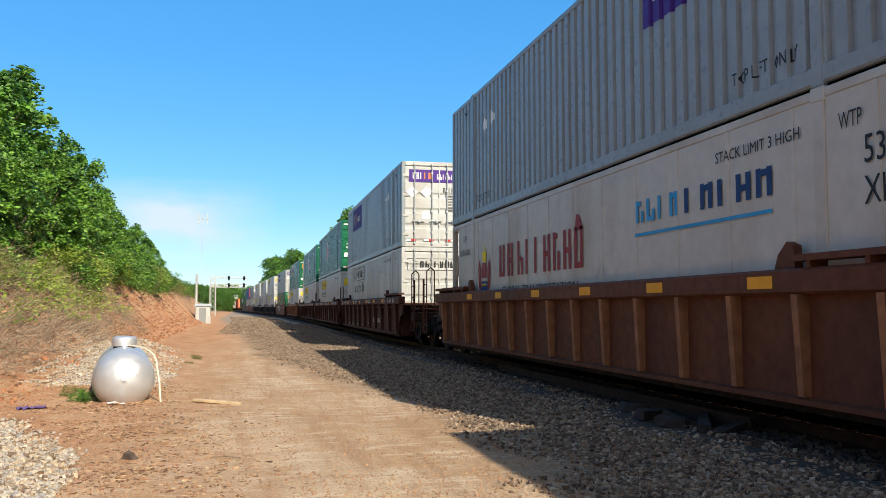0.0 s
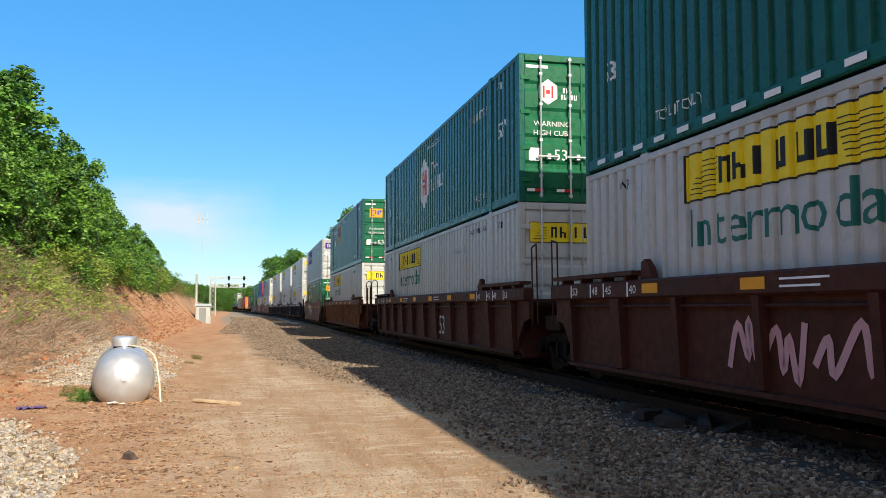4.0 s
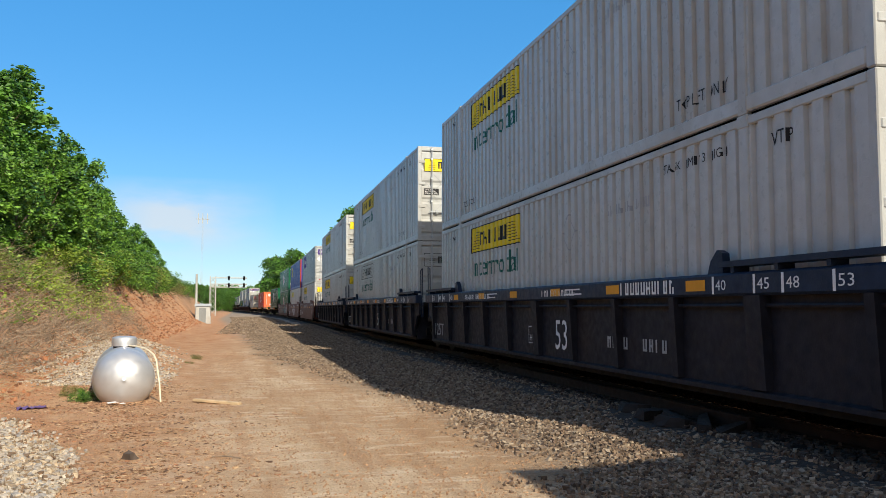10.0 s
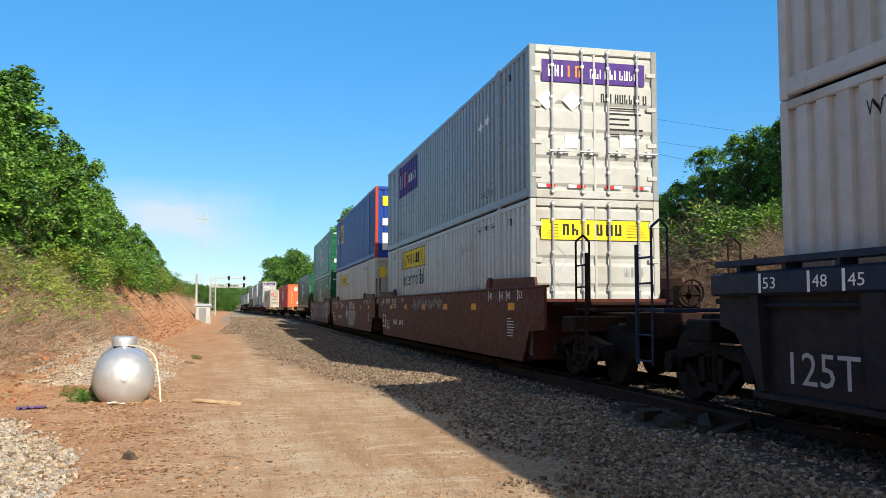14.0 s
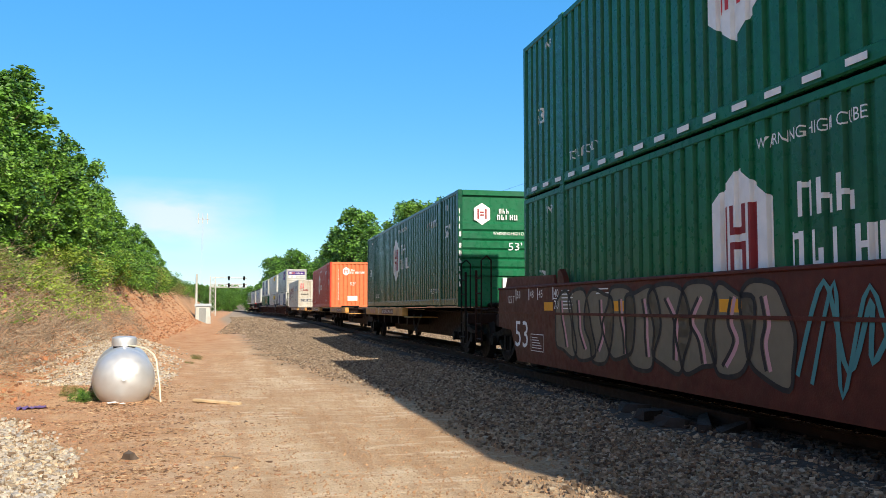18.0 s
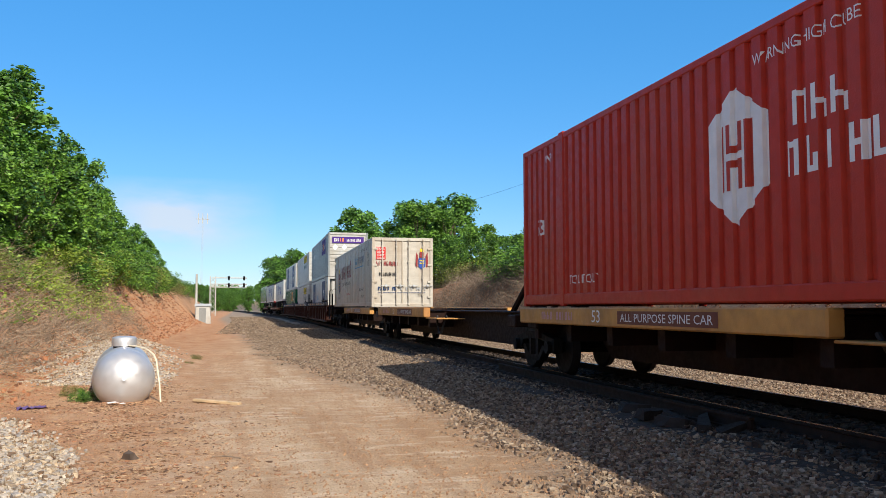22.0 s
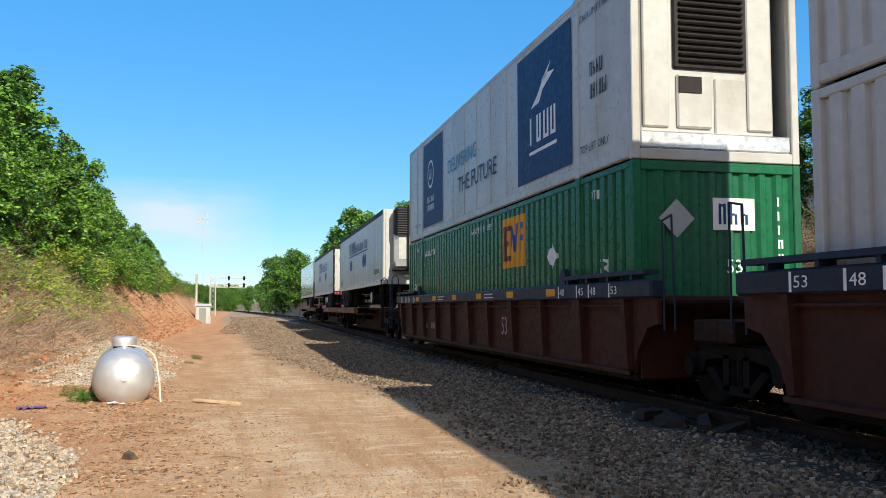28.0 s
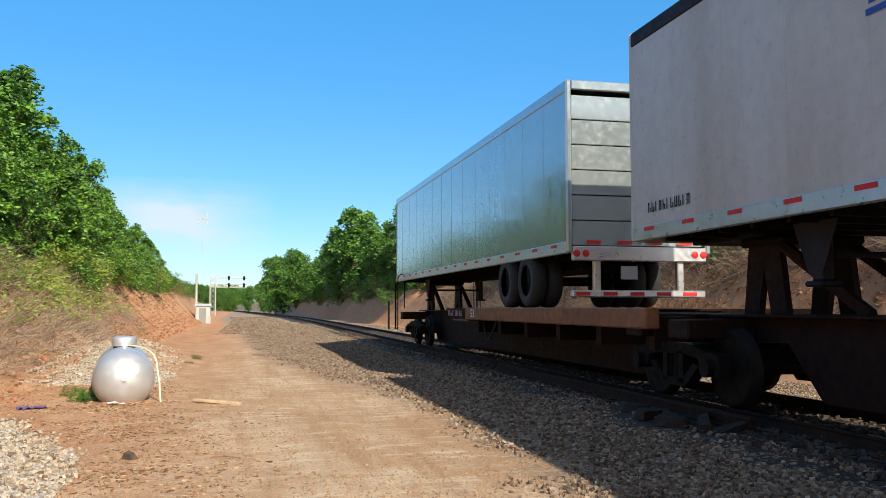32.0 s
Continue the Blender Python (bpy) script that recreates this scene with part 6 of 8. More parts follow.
        part("hose_box", Mesh().rbox(-0.5, -0.15, -HL - 0.1, -HL, z0 + 0.25, z0 + 0.42, 0.02), M["galv"], t)
        part("hose", Mesh().pipe([(0.3, -HL - 0.08, z0 + 0.4), (0.42, -HL - 0.12, z0 + 0.2), (0.6, -HL - 0.1, z0 + 0.15), (0.75, -HL - 0.06, z0 + 0.35)], 0.025), M["tyre"], t)
    roll_on(t, q + HL, RAIL_Z + 1.165)
    return t


# ---- the train, front to back ----
LOW = RAIL_Z + 0.305
TOP = LOW + HI + 0.012
RB = "brown steel well car with close upright ribs"
PB = "dark brown well car with panelled sides"
PN = "grey panelled well car with a dark blue top sill"
PD = "worn brown well car with a dark blue sill"
SM = "red-brown well car with smooth sides"
GP = "grey corrugated container with purple logo panel"
WY = "white corrugated container with yellow logo panel"
WO = "white corrugated container with black outlined logo"
WR = "white insulated container with dark red name"
WB = "white insulated container with dark blue panels"
GE = "green corrugated container with amber logo square"
GH = "green corrugated container with white hexagon logo"

# ahead of the camera at the start
well_car(-15.1, "ribbed", "brown", "brown", RB, "ns")
container("white", -15.1, LOW, "plain white corrugated container in a well car")
container("grey", -15.1, TOP, "plain grey corrugated container stacked on another")
# ribbed car with an insulated container and a grey one
c, near = well_car(4.85, "ribbed", "rustorange", "rustorange", "orange-brown steel well car with close upright ribs", "nc")
c, near = container("cream", 4.85, LOW, WR + ", in a ribbed well car", wall="flat", end="upright", open_tail=0.5)
d_reefer_old(c, near)
c, near = container("grey", 4.85, TOP, GP + ", on an insulated one", end="upright")
d_parcel(c, near, flip=True, doors=False)
# three panelled units
c, near = well_car(28.2, "panelled", "brown", "brown", PB + ", leading unit of three", "cs")
big_number(near, "panelled")
car_number(near, "panelled", 10.5)
paint(near, "graffiti", "purple_a", lambda: [x for i in range(4) for x in frame_of(1.9 + 1.65 * i, 3.2 + 1.65 * i, 0.42, 1.16, 0.035)] + rect(3.9, 4.5, 0.8, 0.85) + rect(5.6, 6.2, 0.72, 0.77), "p_grey", "pale purple sprayed lines", plane=-1.425, folded=False)
c, near = container("white", 28.2, LOW, WO + ", in a brown well car")
d_hauler(c, near, yellow=False, end_yellow=False)
c, near = container("grey", 28.2, TOP, GP + ", white doors", end_colour="white")
d_parcel(c, near)
c, near = well_car(48.1, "panelled", "brown", "brown", PB + ", with pink sprayed marks", "ns")
big_number(near, "panelled", 9.8)
paint(near, "graffiti", "pink_a", lambda: scribble(4.2, 5.4, 0.45, 1.1, 0.09, 9, 3) + scribble(5.6, 7.4, 0.45, 1.1, 0.09, 12, 4), "p_pink", "pink sprayed marks", plane=-1.425, folded=False)
c, near = container("white", 48.1, LOW, WY + ", under a green one")
d_hauler(c, near)
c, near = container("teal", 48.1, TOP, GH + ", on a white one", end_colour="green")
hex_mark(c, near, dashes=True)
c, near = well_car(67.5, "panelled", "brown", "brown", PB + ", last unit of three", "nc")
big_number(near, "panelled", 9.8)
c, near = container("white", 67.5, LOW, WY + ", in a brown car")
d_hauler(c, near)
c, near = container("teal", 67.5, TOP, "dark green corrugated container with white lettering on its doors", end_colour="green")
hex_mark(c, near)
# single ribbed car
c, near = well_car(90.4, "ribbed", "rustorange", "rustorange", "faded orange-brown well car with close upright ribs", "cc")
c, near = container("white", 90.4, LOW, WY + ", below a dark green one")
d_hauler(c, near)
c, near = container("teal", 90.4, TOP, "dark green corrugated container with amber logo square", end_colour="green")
block_mark(c, near)
# smooth orange-brown car
c, near = well_car(113.9, "smooth", "rustred", "rustred", "faded orange-brown well car with smooth sides and black-and-white graffiti", "cc", marks=0)
paint(near, "graffiti", "bw_a", lambda: scribble(4.5, 8.6, 0.45, 1.45, 0.05, 34, 5) + scribble(4.8, 8.2, 0.7, 1.5, 0.06, 18, 6), "p_white", "white sprayed graffiti", plane=-1.45, folded=False)
paint(near, "graffiti", "bw_b", lambda: scribble(4.6, 8.4, 0.4, 1.4, 0.08, 26, 7), "p_black", "black sprayed graffiti", plane=-1.45, folded=False, lift=0.007)
paint(near, "lettering", "bw_id", lambda: bars(5, 3.3, 4.2, 1.15, 1.4, 7), "p_grey", plane=-1.45, folded=False)
c, near = container("green", 113.9, LOW, GE + ", in a smooth-sided well car")
block_mark(c, near)
c, near = container("grey", 113.9, TOP, GP + " and white doors", end_colour="white")
d_parcel(c, near)
# three blue-sill units
for q, ends, yl, yt in ((137.5, "cs", True, True), (156.9, "ns", False, True), (176.8, "nc", True, True)):
    c, near = well_car(q, "panelled", "slate", "navy", PN, ends)
    big_number(near, "panelled", 8.85, 0.52)
    car_number(near, "panelled", 10.9, "p_grey")
    paint(near, "lettering", "line_name", lambda: bars(7, 3.4, 4.2, 1.36, 1.46, 3) + bars(4, 4.3, 4.75, 1.36, 1.46, 4) + bars(5, 4.85, 5.4, 1.36, 1.46, 5) + bars(5, 8.5, 9.2, 1.36, 1.46, 6) + bars(6, 9.3, 10.0, 1.36, 1.46, 7) + bars(10, 11.6, 13.1, 1.34, 1.5, 8), "p_white", "white lettering on the sill", plane=-1.54, folded=False)
    paint(near, "lettering", "load_mark", lambda: words("125T", 0.45, 1.37, 0.485, 0.78), "p_grey", "pale stencilled load mark", plane=-1.56, folded=False)
    paint(near, "lettering", "plate_h", lambda: frame_of(7.5, 7.75, 0.55, 0.85, 0.012) + words("H", 7.57, 7.68, 0.6, 0.7), "p_white", plane=-1.425, folded=False)
    c, near = container("white", q, LOW, (WY if yl else WO) + ", in a grey car")
    d_hauler(c, near, yellow=yl, end_yellow=yl)
    c, near = container("white", q, TOP, WY + ", on another")
    d_hauler(c, near, yellow=yt)
    haul_signs(c)
# three smooth red-brown units
c, near = well_car(200.5, "smooth", "redbrown", "redbrown", SM + " and white scribbles", "cs")
big_number(near, "smooth", -0.08, 0.72, z=(0.46, 0.94))
car_number(near, "smooth", 2.2)
paint(near, "graffiti", "wht_a", lambda: scribble(5.6, 9.6, 1.1, 1.5, 0.03, 40, 11), "p_grey", "thin white scribbles", plane=-1.45, folded=False)
c, near = container("white", 200.5, LOW, WY + ", in a red-brown well car")
d_hauler(c, near)
c, near = container("grey", 200.5, TOP, GP + " and placards on its doors", end_colour="white")
d_parcel(c, near)
c, near = well_car(219.9, "smooth", "redbrown", "redbrown", SM + " and a large grey graffiti", "ns")
big_number(near, "smooth", -0.08, 0.72, z=(0.46, 0.94))
car_number(near, "smooth", 3.0)
fill, edge, inner = bubbles(3, 8.2, 10.7, 0.3, 1.5, 81)
paint(near, "graffiti", "grey_a", lambda: fill, "p_grey", "grey sprayed letter shapes", plane=-1.45, folded=False, lift=0.003)
paint(near, "graffiti", "grey_c", lambda: inner, "p_red", "red sprayed lines", plane=-1.45, folded=False, lift=0.005)
paint(near, "graffiti", "grey_b", lambda: edge, "p_black", "black sprayed outlines", plane=-1.45, folded=False, lift=0.007)
paint(near, "graffiti", "grey_d", lambda: scribble(4.3, 5.6, 1.15, 1.45, 0.03, 14, 23) + scribble(6.8, 7.8, 0.6, 1.2, 0.04, 16, 24), "p_white", plane=-1.45, folded=False)
c, near = container("cream", 219.9, LOW, "white smooth-sided container with riveted seams and a yellow panel", wall="flat")
paint(near, "logo_panel", "flat_y", lambda: [[(2.65, 2.05), (6.2, 2.05), (6.2, 2.6), (2.65, 2.6)]], "p_yellow", "yellow logo panel", folded=False, lift=0.016)
paint(near, "logo_shape", "flat_b", lambda: frame_of(2.65, 6.2, 2.05, 2.6, 0.022) + bars(2, 3.3, 3.9, 2.18, 2.46, 3) + bars(4, 4.05, 5.3, 2.18, 2.46, 8) + [x for i in range(6) for x in rect(2.75 + 0.05 * i, 3.2, 2.13 + 0.07 * i, 2.142 + 0.07 * i) + rect(5.4, 6.1 - 0.05 * i, 2.13 + 0.07 * i, 2.142 + 0.07 * i)], "p_black", folded=False, lift=0.02)
paint(near, "lettering", "flat_t", lambda: words("STACK TWO HIGH ONLY", 2.15, 3.5, 2.66, 2.76) + words("WTP\nOR", 0.8, 1.05, 2.16, 2.42) + bars(4, 0.55, 0.95, 2.02, 2.1, 4) + words("PIN LIFT", 1.0, 1.4, 2.02, 2.1) + words("STACK TWO HIGH ONLY", 12.4, 14.0, 2.5, 2.62), "p_black", folded=False, lift=0.016)
paint(near, "placard", "flat_d", lambda: diamond(8.2, 2.2, 0.24) + diamond(8.7, 2.0, 0.24), "p_grey", folded=False, lift=0.016)
paint(c, "logo_panel", "haul_e", lambda: rect(0.2, 2.4, 2.12, 2.52), "p_yellow", "yellow logo panel", end=-HL + 0.006)
c, near = container("blue", 219.9, TOP, "dark blue corrugated container with orange end posts and a yellow square", end="upright", post="orange")
paint(near, "logo_panel", "sq_y", lambda: rect(2.3, 3.6, 1.5, 2.5), "p_yellow", "yellow logo square")
paint(near, "logo_shape", "sq_b", lambda: rect(2.4, 2.5, 1.6, 2.35) + rect(2.5, 2.75, 1.6, 1.7) + rect(2.5, 2.72, 1.92, 2.02) + rect(2.8, 2.9, 1.7, 2.35) + rect(3.0, 3.08, 1.7, 2.2) + rect(3.12, 3.22, 1.7, 2.35) + rect(3.28, 3.38, 1.7, 2.35) + rect(3.38, 3.5, 2.05, 2.35), "p_navy", lift=0.008)
paint(near, "lettering", "sq_t", lambda: words("53", 0.8, 1.1, 2.1, 2.4) + rect(0.8, 1.1, 1.6, 1.9), "p_white")
paint(c, "logo_panel", "sq_e", lambda: rect(0.3, 0.95, 2.1, 2.5), "p_yellow", end=-HL + 0.012)
paint(c, "notice", "sq_n", lambda: rect(0.3, 1.0, 1.3, 1.6) + rect(0.3, 1.0, 0.3, 1.0), "p_white", end=-HL + 0.012)
c, near = well_car(239.7, "smooth", "redbrown", "redbrown", "red-brown smooth-sided well car covered with grey and blue graffiti", "nc")
big_number(near, "smooth", -0.08, 0.72, z=(0.46, 0.94))
for k, (a, b, n, seed) in enumerate(((2.1, 8.2, 9, 31), (10.9, 13.6, 4, 61))):
    fill, edge, inner = bubbles(n, a, b, 0.4, 1.45, seed)
    paint(near, "graffiti", ("bub_f", k), lambda: fill, "p_olive" if k == 0 else "p_aqua", "sprayed olive-grey letter shapes" if k == 0 else "sprayed teal letter shapes", plane=-1.45, folded=False, lift=0.003)
    paint(near, "graffiti", ("bub_i", k), lambda: inner, "p_pink", "faded pink sprayed lines", plane=-1.45, folded=False, lift=0.005)
    paint(near, "graffiti", ("bub_e", k), lambda: edge, "p_black", "black sprayed outlines", plane=-1.45, folded=False, lift=0.007)
for k, (col, seed, w, a, b) in enumerate((("p_aqua", 34, 0.06, 8.3, 11.0), ("p_aqua", 35, 0.05, 8.5, 10.8), ("p_white", 36, 0.05, 14.2, 15.6), ("p_white", 37, 0.03, 14.0, 15.8))):
    paint(near, "graffiti", ("wall", k), lambda: scribble(a, b, 0.4, 1.45, w, int((b - a) * 4), seed), col, "sprayed graffiti", plane=-1.45, folded=False, lift=0.009 + 0.002 * k)
for zz, red in ((LOW, "p_maroon"), (TOP, "p_red")):
    c, near = container("green", 239.7, zz, GH + (", in a well car" if zz == LOW else ", on another"))
    hex_mark(c, near, red=red, dashes=zz == TOP)
# five spine platforms, three of them loaded
SP = "spine car with faded yellow deck rails"
spine_car(259.6, 17.5, SP + " under a green container", hitch="lead", raised=False, ends="cs")
spine_car(277.1, 17.2, "empty " + SP + " and a raised hitch", hitch="lead", ends="ns")
spine_car(294.3, 17.6, SP + " under an orange container", hitch="lead", raised=False, ends="ns")
spine_car(311.9, 17.6, "empty " + SP + " and raised black hitch", hitch="lead", ends="ns")
spine_car(329.5, 18.6, SP + " under a white insulated container", hitch="tail", decks=("lead",), raised=False, ends="nc", rails=(2.4, 12.3))
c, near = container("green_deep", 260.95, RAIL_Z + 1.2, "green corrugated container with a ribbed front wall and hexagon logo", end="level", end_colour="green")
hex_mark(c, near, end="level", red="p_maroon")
c, near = container("orange", 295.6, RAIL_Z + 1.2, "orange-red corrugated container with a white hexagon logo", end="upright", end_colour="orange_pale")
hex_mark(c, near, end="upright", red="orange")
c, near = container("cream", 331.7, RAIL_Z + 1.2, WR + ", alone on a spine car", wall="flat", open_tail=0.5)
d_reefer_old(c, near)
# three blue-sill brown units
c, near = well_car(352.8, "panelled", "brown", "slate", "worn brown panelled well car with a grey top sill and scribbles", "cs")
big_number(near, "panelled", 10.5, 0.35, "p_pink", (0.65, 1.0))
paint(near, "graffiti", "sill_a", lambda: scribble(10.4, 13.2, 1.35, 1.52, 0.02, 40, 41) + scribble(4.6, 6.0, 1.35, 1.52, 0.02, 20, 42), "p_grey", plane=-1.54, folded=False)
c, near = container("white", 352.8, LOW, WB + ", in a brown well car", wall="flat", end="reefer")
d_reefer_blue(c, near)
c, near = container("grey", 352.8, TOP, GP + " and white ribbed front", end="level", end_colour="white")
d_parcel(c, near, flip=True, doors=False)
c, near = well_car(372.6, "panelled", "brown", "navy", PD, "ns")
c, near = container("white", 372.6, LOW, "white corrugated container in a brown well car")
d_hauler(c, near, flip=True, doors=False)
c, near = container("white", 372.6, TOP, WY + ", on a white one")
d_hauler(c, near, flip=True, doors=False)
c, near = well_car(392.5, "panelled", "brown", "navy", PD + ", last unit", "nc")
big_number(near, "panelled", 10.45, 0.35, "p_pink", (0.65, 1.0))
car_number(near, "panelled", 2.8, "p_pink")
c, near = container("green", 392.5, LOW, GE + ", under an insulated one", end="upright")
block_mark(c, near, flip=True, end=False)
paint(c, "logo_panel", "blk_w", lambda: rect(1.2, 1.85, 1.95, 2.4), "p_white", "white logo panel", end=-HL + 0.012)
paint(c, "logo_shape", "blk_s", lambda: bars(3, 1.27, 1.78, 2.03, 2.32, 3), "p_navy", end=-HL + 0.008)
paint(c, "placard", "blk_d", lambda: diamond(0.65, 2.1, 0.27), "p_grey", end=-HL + 0.012)
paint(c, "lettering", "blk_53", lambda: words("53'", 1.4, 1.7, 1.35, 1.55) + [p for i in range(8) for p in bars(1, 2.2, 2.32, 2.3 - 0.2 * i, 2.43 - 0.2 * i, i)], "p_white", end=-HL + 0.012)
c, near = container("white", 392.5, TOP, WB + ", stacked on a green one", wall="flat", end="reefer")
d_reefer_blue(c, near)
# road trailers on three platforms
SR = "rust-coloured spine car under a road trailer"
spine_car(413.1, 18.5, SR + ", leading platform", hitch="lead", ends="cs", sill="worn_rib")
spine_car(431.6, 18.4, SR + ", middle platform", decks=("lead",), hitch="tail", ends="ns", sill="worn_rib")
spine_car(450.0, 18.6, SR, decks=("lead",), hitch="tail", ends="nc", sill="worn_rib")
trailer(414.1, "white road trailer with black-louvred cooling unit on its nose", rear="tail", reefer=True)
trailer(434.5, "white road trailer with blue shapes and rear doors ahead", rear="lead")
trailer(453.0, "shiny silver-white road trailer with a roll-up rear door", rear="lead", body="gloss", name=False, roll_door=True)


# ---- trees ----
def leaves(pts, size, seed, flat=0.35):
    """A bent four-cornered leaf at each point."""
    rng = np.random.default_rng(seed)
    pts = np.asarray(pts)
    n = len(pts)
    a = rng.normal(size=(n, 3))
    a[:, 2] *= flat
    a /= np.linalg.norm(a, axis=1)[:, None]
    b = np.cross(a, rng.normal(size=(n, 3)))
    b /= np.linalg.norm(b, axis=1)[:, None]
    s = size * rng.uniform(0.6, 1.4, n)[:, None]
    nrm = np.cross(a, b)
    v = np.stack([pts - a * s, pts + b * s * 0.55 + nrm * s * 0.15, pts + a * s, pts - b * s * 0.55 + nrm * s * 0.15], 1).reshape(-1, 3)
    me = bpy.data.meshes.new("leaves")
    me.from_pydata(v.tolist(), [], np.arange(4 * n).reshape(n, 4).tolist())
    return me


def crown_points(rng, height, width, low, clumps, per, spread_r):
    """Leaf places in clumps inside an uneven crown."""
    out, hubs = [], []
    for i in range(clumps):
        f = rng.uniform(0, 1)
        z = low + (height - low) * f
        r = width * (0.35 + 0.65 * math.sin(math.pi * min(0.97, 0.12 + 0.85 * (1 - f) ** 0.8))) * rng.uniform(0.35, 1.0)
        a = rng.uniform(0, 2 * math.pi)
        hub = np.array([r * math.cos(a), r * math.sin(a), z])
        hubs.append(hub)
        p = rng.normal(size=(per, 3)) * spread_r * rng.uniform(0.55, 1.25) * np.array([1, 1, 0.5])
        p[:, 2] -= 0.35 * (p[:, 0] ** 2 + p[:, 1] ** 2) / spread_r
        out.append(hub + p)
    return np.concatenate(out), hubs


def tree(seed, height, width, low, clumps, per, leaf, material, label, spread_r=0.45, stems=0):
    rng = np.random.default_rng(seed)
    t = thing("tree", label, "tree", "trees of the cutting")
    pts, hubs = crown_points(rng, height, width, low, clumps, per, spread_r)
    wood = Mesh()
    bend_x, bend_y = rng.normal(size=2) * 0.04 * height
    spine = [Vector((bend_x * k * k, bend_y * k * k, height * 0.85 * k)) for k in np.linspace(0, 1, 6)]
    r0 = 0.02 * height
    for i in range(5):
        wood.tube(spine[i], spine[i + 1], r0 * (1 - i / 5.5), r0 * (1 - (i + 1) / 5.5), 7, False)
    for hub in hubs[:: max(1, clumps // 22)]:
        k = min(4, int(5 * max(0.1, hub[2] / height - 0.2)))
        mid = spine[k].lerp(Vector(hub), 0.55) + Vector((0, 0, 0.1 * height * 0.3))
        wood.tube(spine[k], mid, r0 * 0.32, r0 * 0.18, 5, False).tube(mid, hub, r0 * 0.18, r0 * 0.05, 5, False)
    for i in range(stems):
        a = 2 * math.pi * (i + 0.4) / stems
        foot = Vector((0.35 * math.cos(a), 0.35 * math.sin(a), 0))
        knee = foot * 2.0 + Vector((0, 0, height * 0.45))
        wood.tube(foot, knee, r0 * 0.5, r0 * 0.36, 6, False).tube(knee, foot * 3.2 + Vector((0, 0, height * 0.85)), r0 * 0.36, r0 * 0.1, 6, False)
    part("trunk", wood, M["bark"], t)
    me = leaves(pts, leaf, seed)
    me.materials.append(material)
    part("crown", me, material, t)
    return t


TREE_KINDS = [tree(11, 8.0, 2.5, 1.0, 80, 210, 0.115, M["leaf"], "green broadleaf tree on the bank", 0.31),
              tree(12, 8.0, 2.1, 0.8, 76, 210, 0.115, M["leaf_dark"], "dark green leafy tree on the bank", 0.31),
              tree(13, 5.0, 2.3, 0.2, 62, 200, 0.1, M["leaf"], "low leafy tree overgrown with vines", 0.3),
              tree(14, 14.0, 4.0, 2.0, 100, 110, 0.26, M["leaf_dark"], "tall green tree behind the railway bank", 0.62),
              tree(15, 8.0, 1.8, 2.2, 70, 190, 0.085, M["leaf_dark"], "slender many-stemmed tree with an airy green crown", 0.27, 3)]
rng = np.random.default_rng(5)
used = set()


def plant(k, x, y, scale, sink=0.2):
    m = pose(x, y, ground_z(x, y) - sink, 0, 0, rng.uniform(0, 360)) @ Matrix.Diagonal((scale, scale, scale * rng.uniform(0.9, 1.1), 1))
    if k not in used:
        used.add(k)
        ob = TREE_KINDS[k]
        ob.matrix_basis = m
    else:
        ob = copy_thing(TREE_KINDS[k], pose(0, 0, 0))
        ob.matrix_basis = m
    return ob


def plant_to(k, x, y, top):
    """Plant a tree so that its top reaches that height."""
    base = {0: 8.4, 1: 8.4, 2: 5.4, 3: 14.8, 4: 8.4}[k]
    return plant(k, x, y, (top - ground_z(x, y) + 0.2) / base)


# left bank, from near to far: along, across, height of the top
for i, (y, x, top) in enumerate(((27, -10.5, 10), (31, -9.6, 10), (34.5, -9.6, 11.4), (37, -9.9, 12), (41, -10.6, 10.6), (44, -9.2, 9.6), (48, -9.6, 10.2), (52, -9, 9.7), (57, -9.2, 9.4), (62, -9, 8.8),
                                (68, -9.4, 9.1), (75, -9, 8.5), (82, -9.2, 8.9), (90, -9, 7.7), (99, -9.2, 7.7), (109, -9.4, 6.9), (121, -9.8, 6.7), (135, -10.5, 6.5), (152, -11.5, 6.3), (172, -13, 6.5), (195, -15, 7))):
    plant_to((1, 0)[i % 2], x, y, top)
for i, (y, x, top) in enumerate(((29, -8, 7.1), (33, -7.8, 6.7), (37, -7.7, 7.5), (40.5, -7.9, 6.9), (45, -7.8, 7.3), (50, -7.9, 6.7), (55, -7.9, 6.5), (60, -7.9, 6.5), (66, -8, 6.3), (73, -8, 6.1), (80, -8, 6.1), (89, -8, 5.7), (100, -8.3, 5.5))):
    plant_to(2, x, y, top)
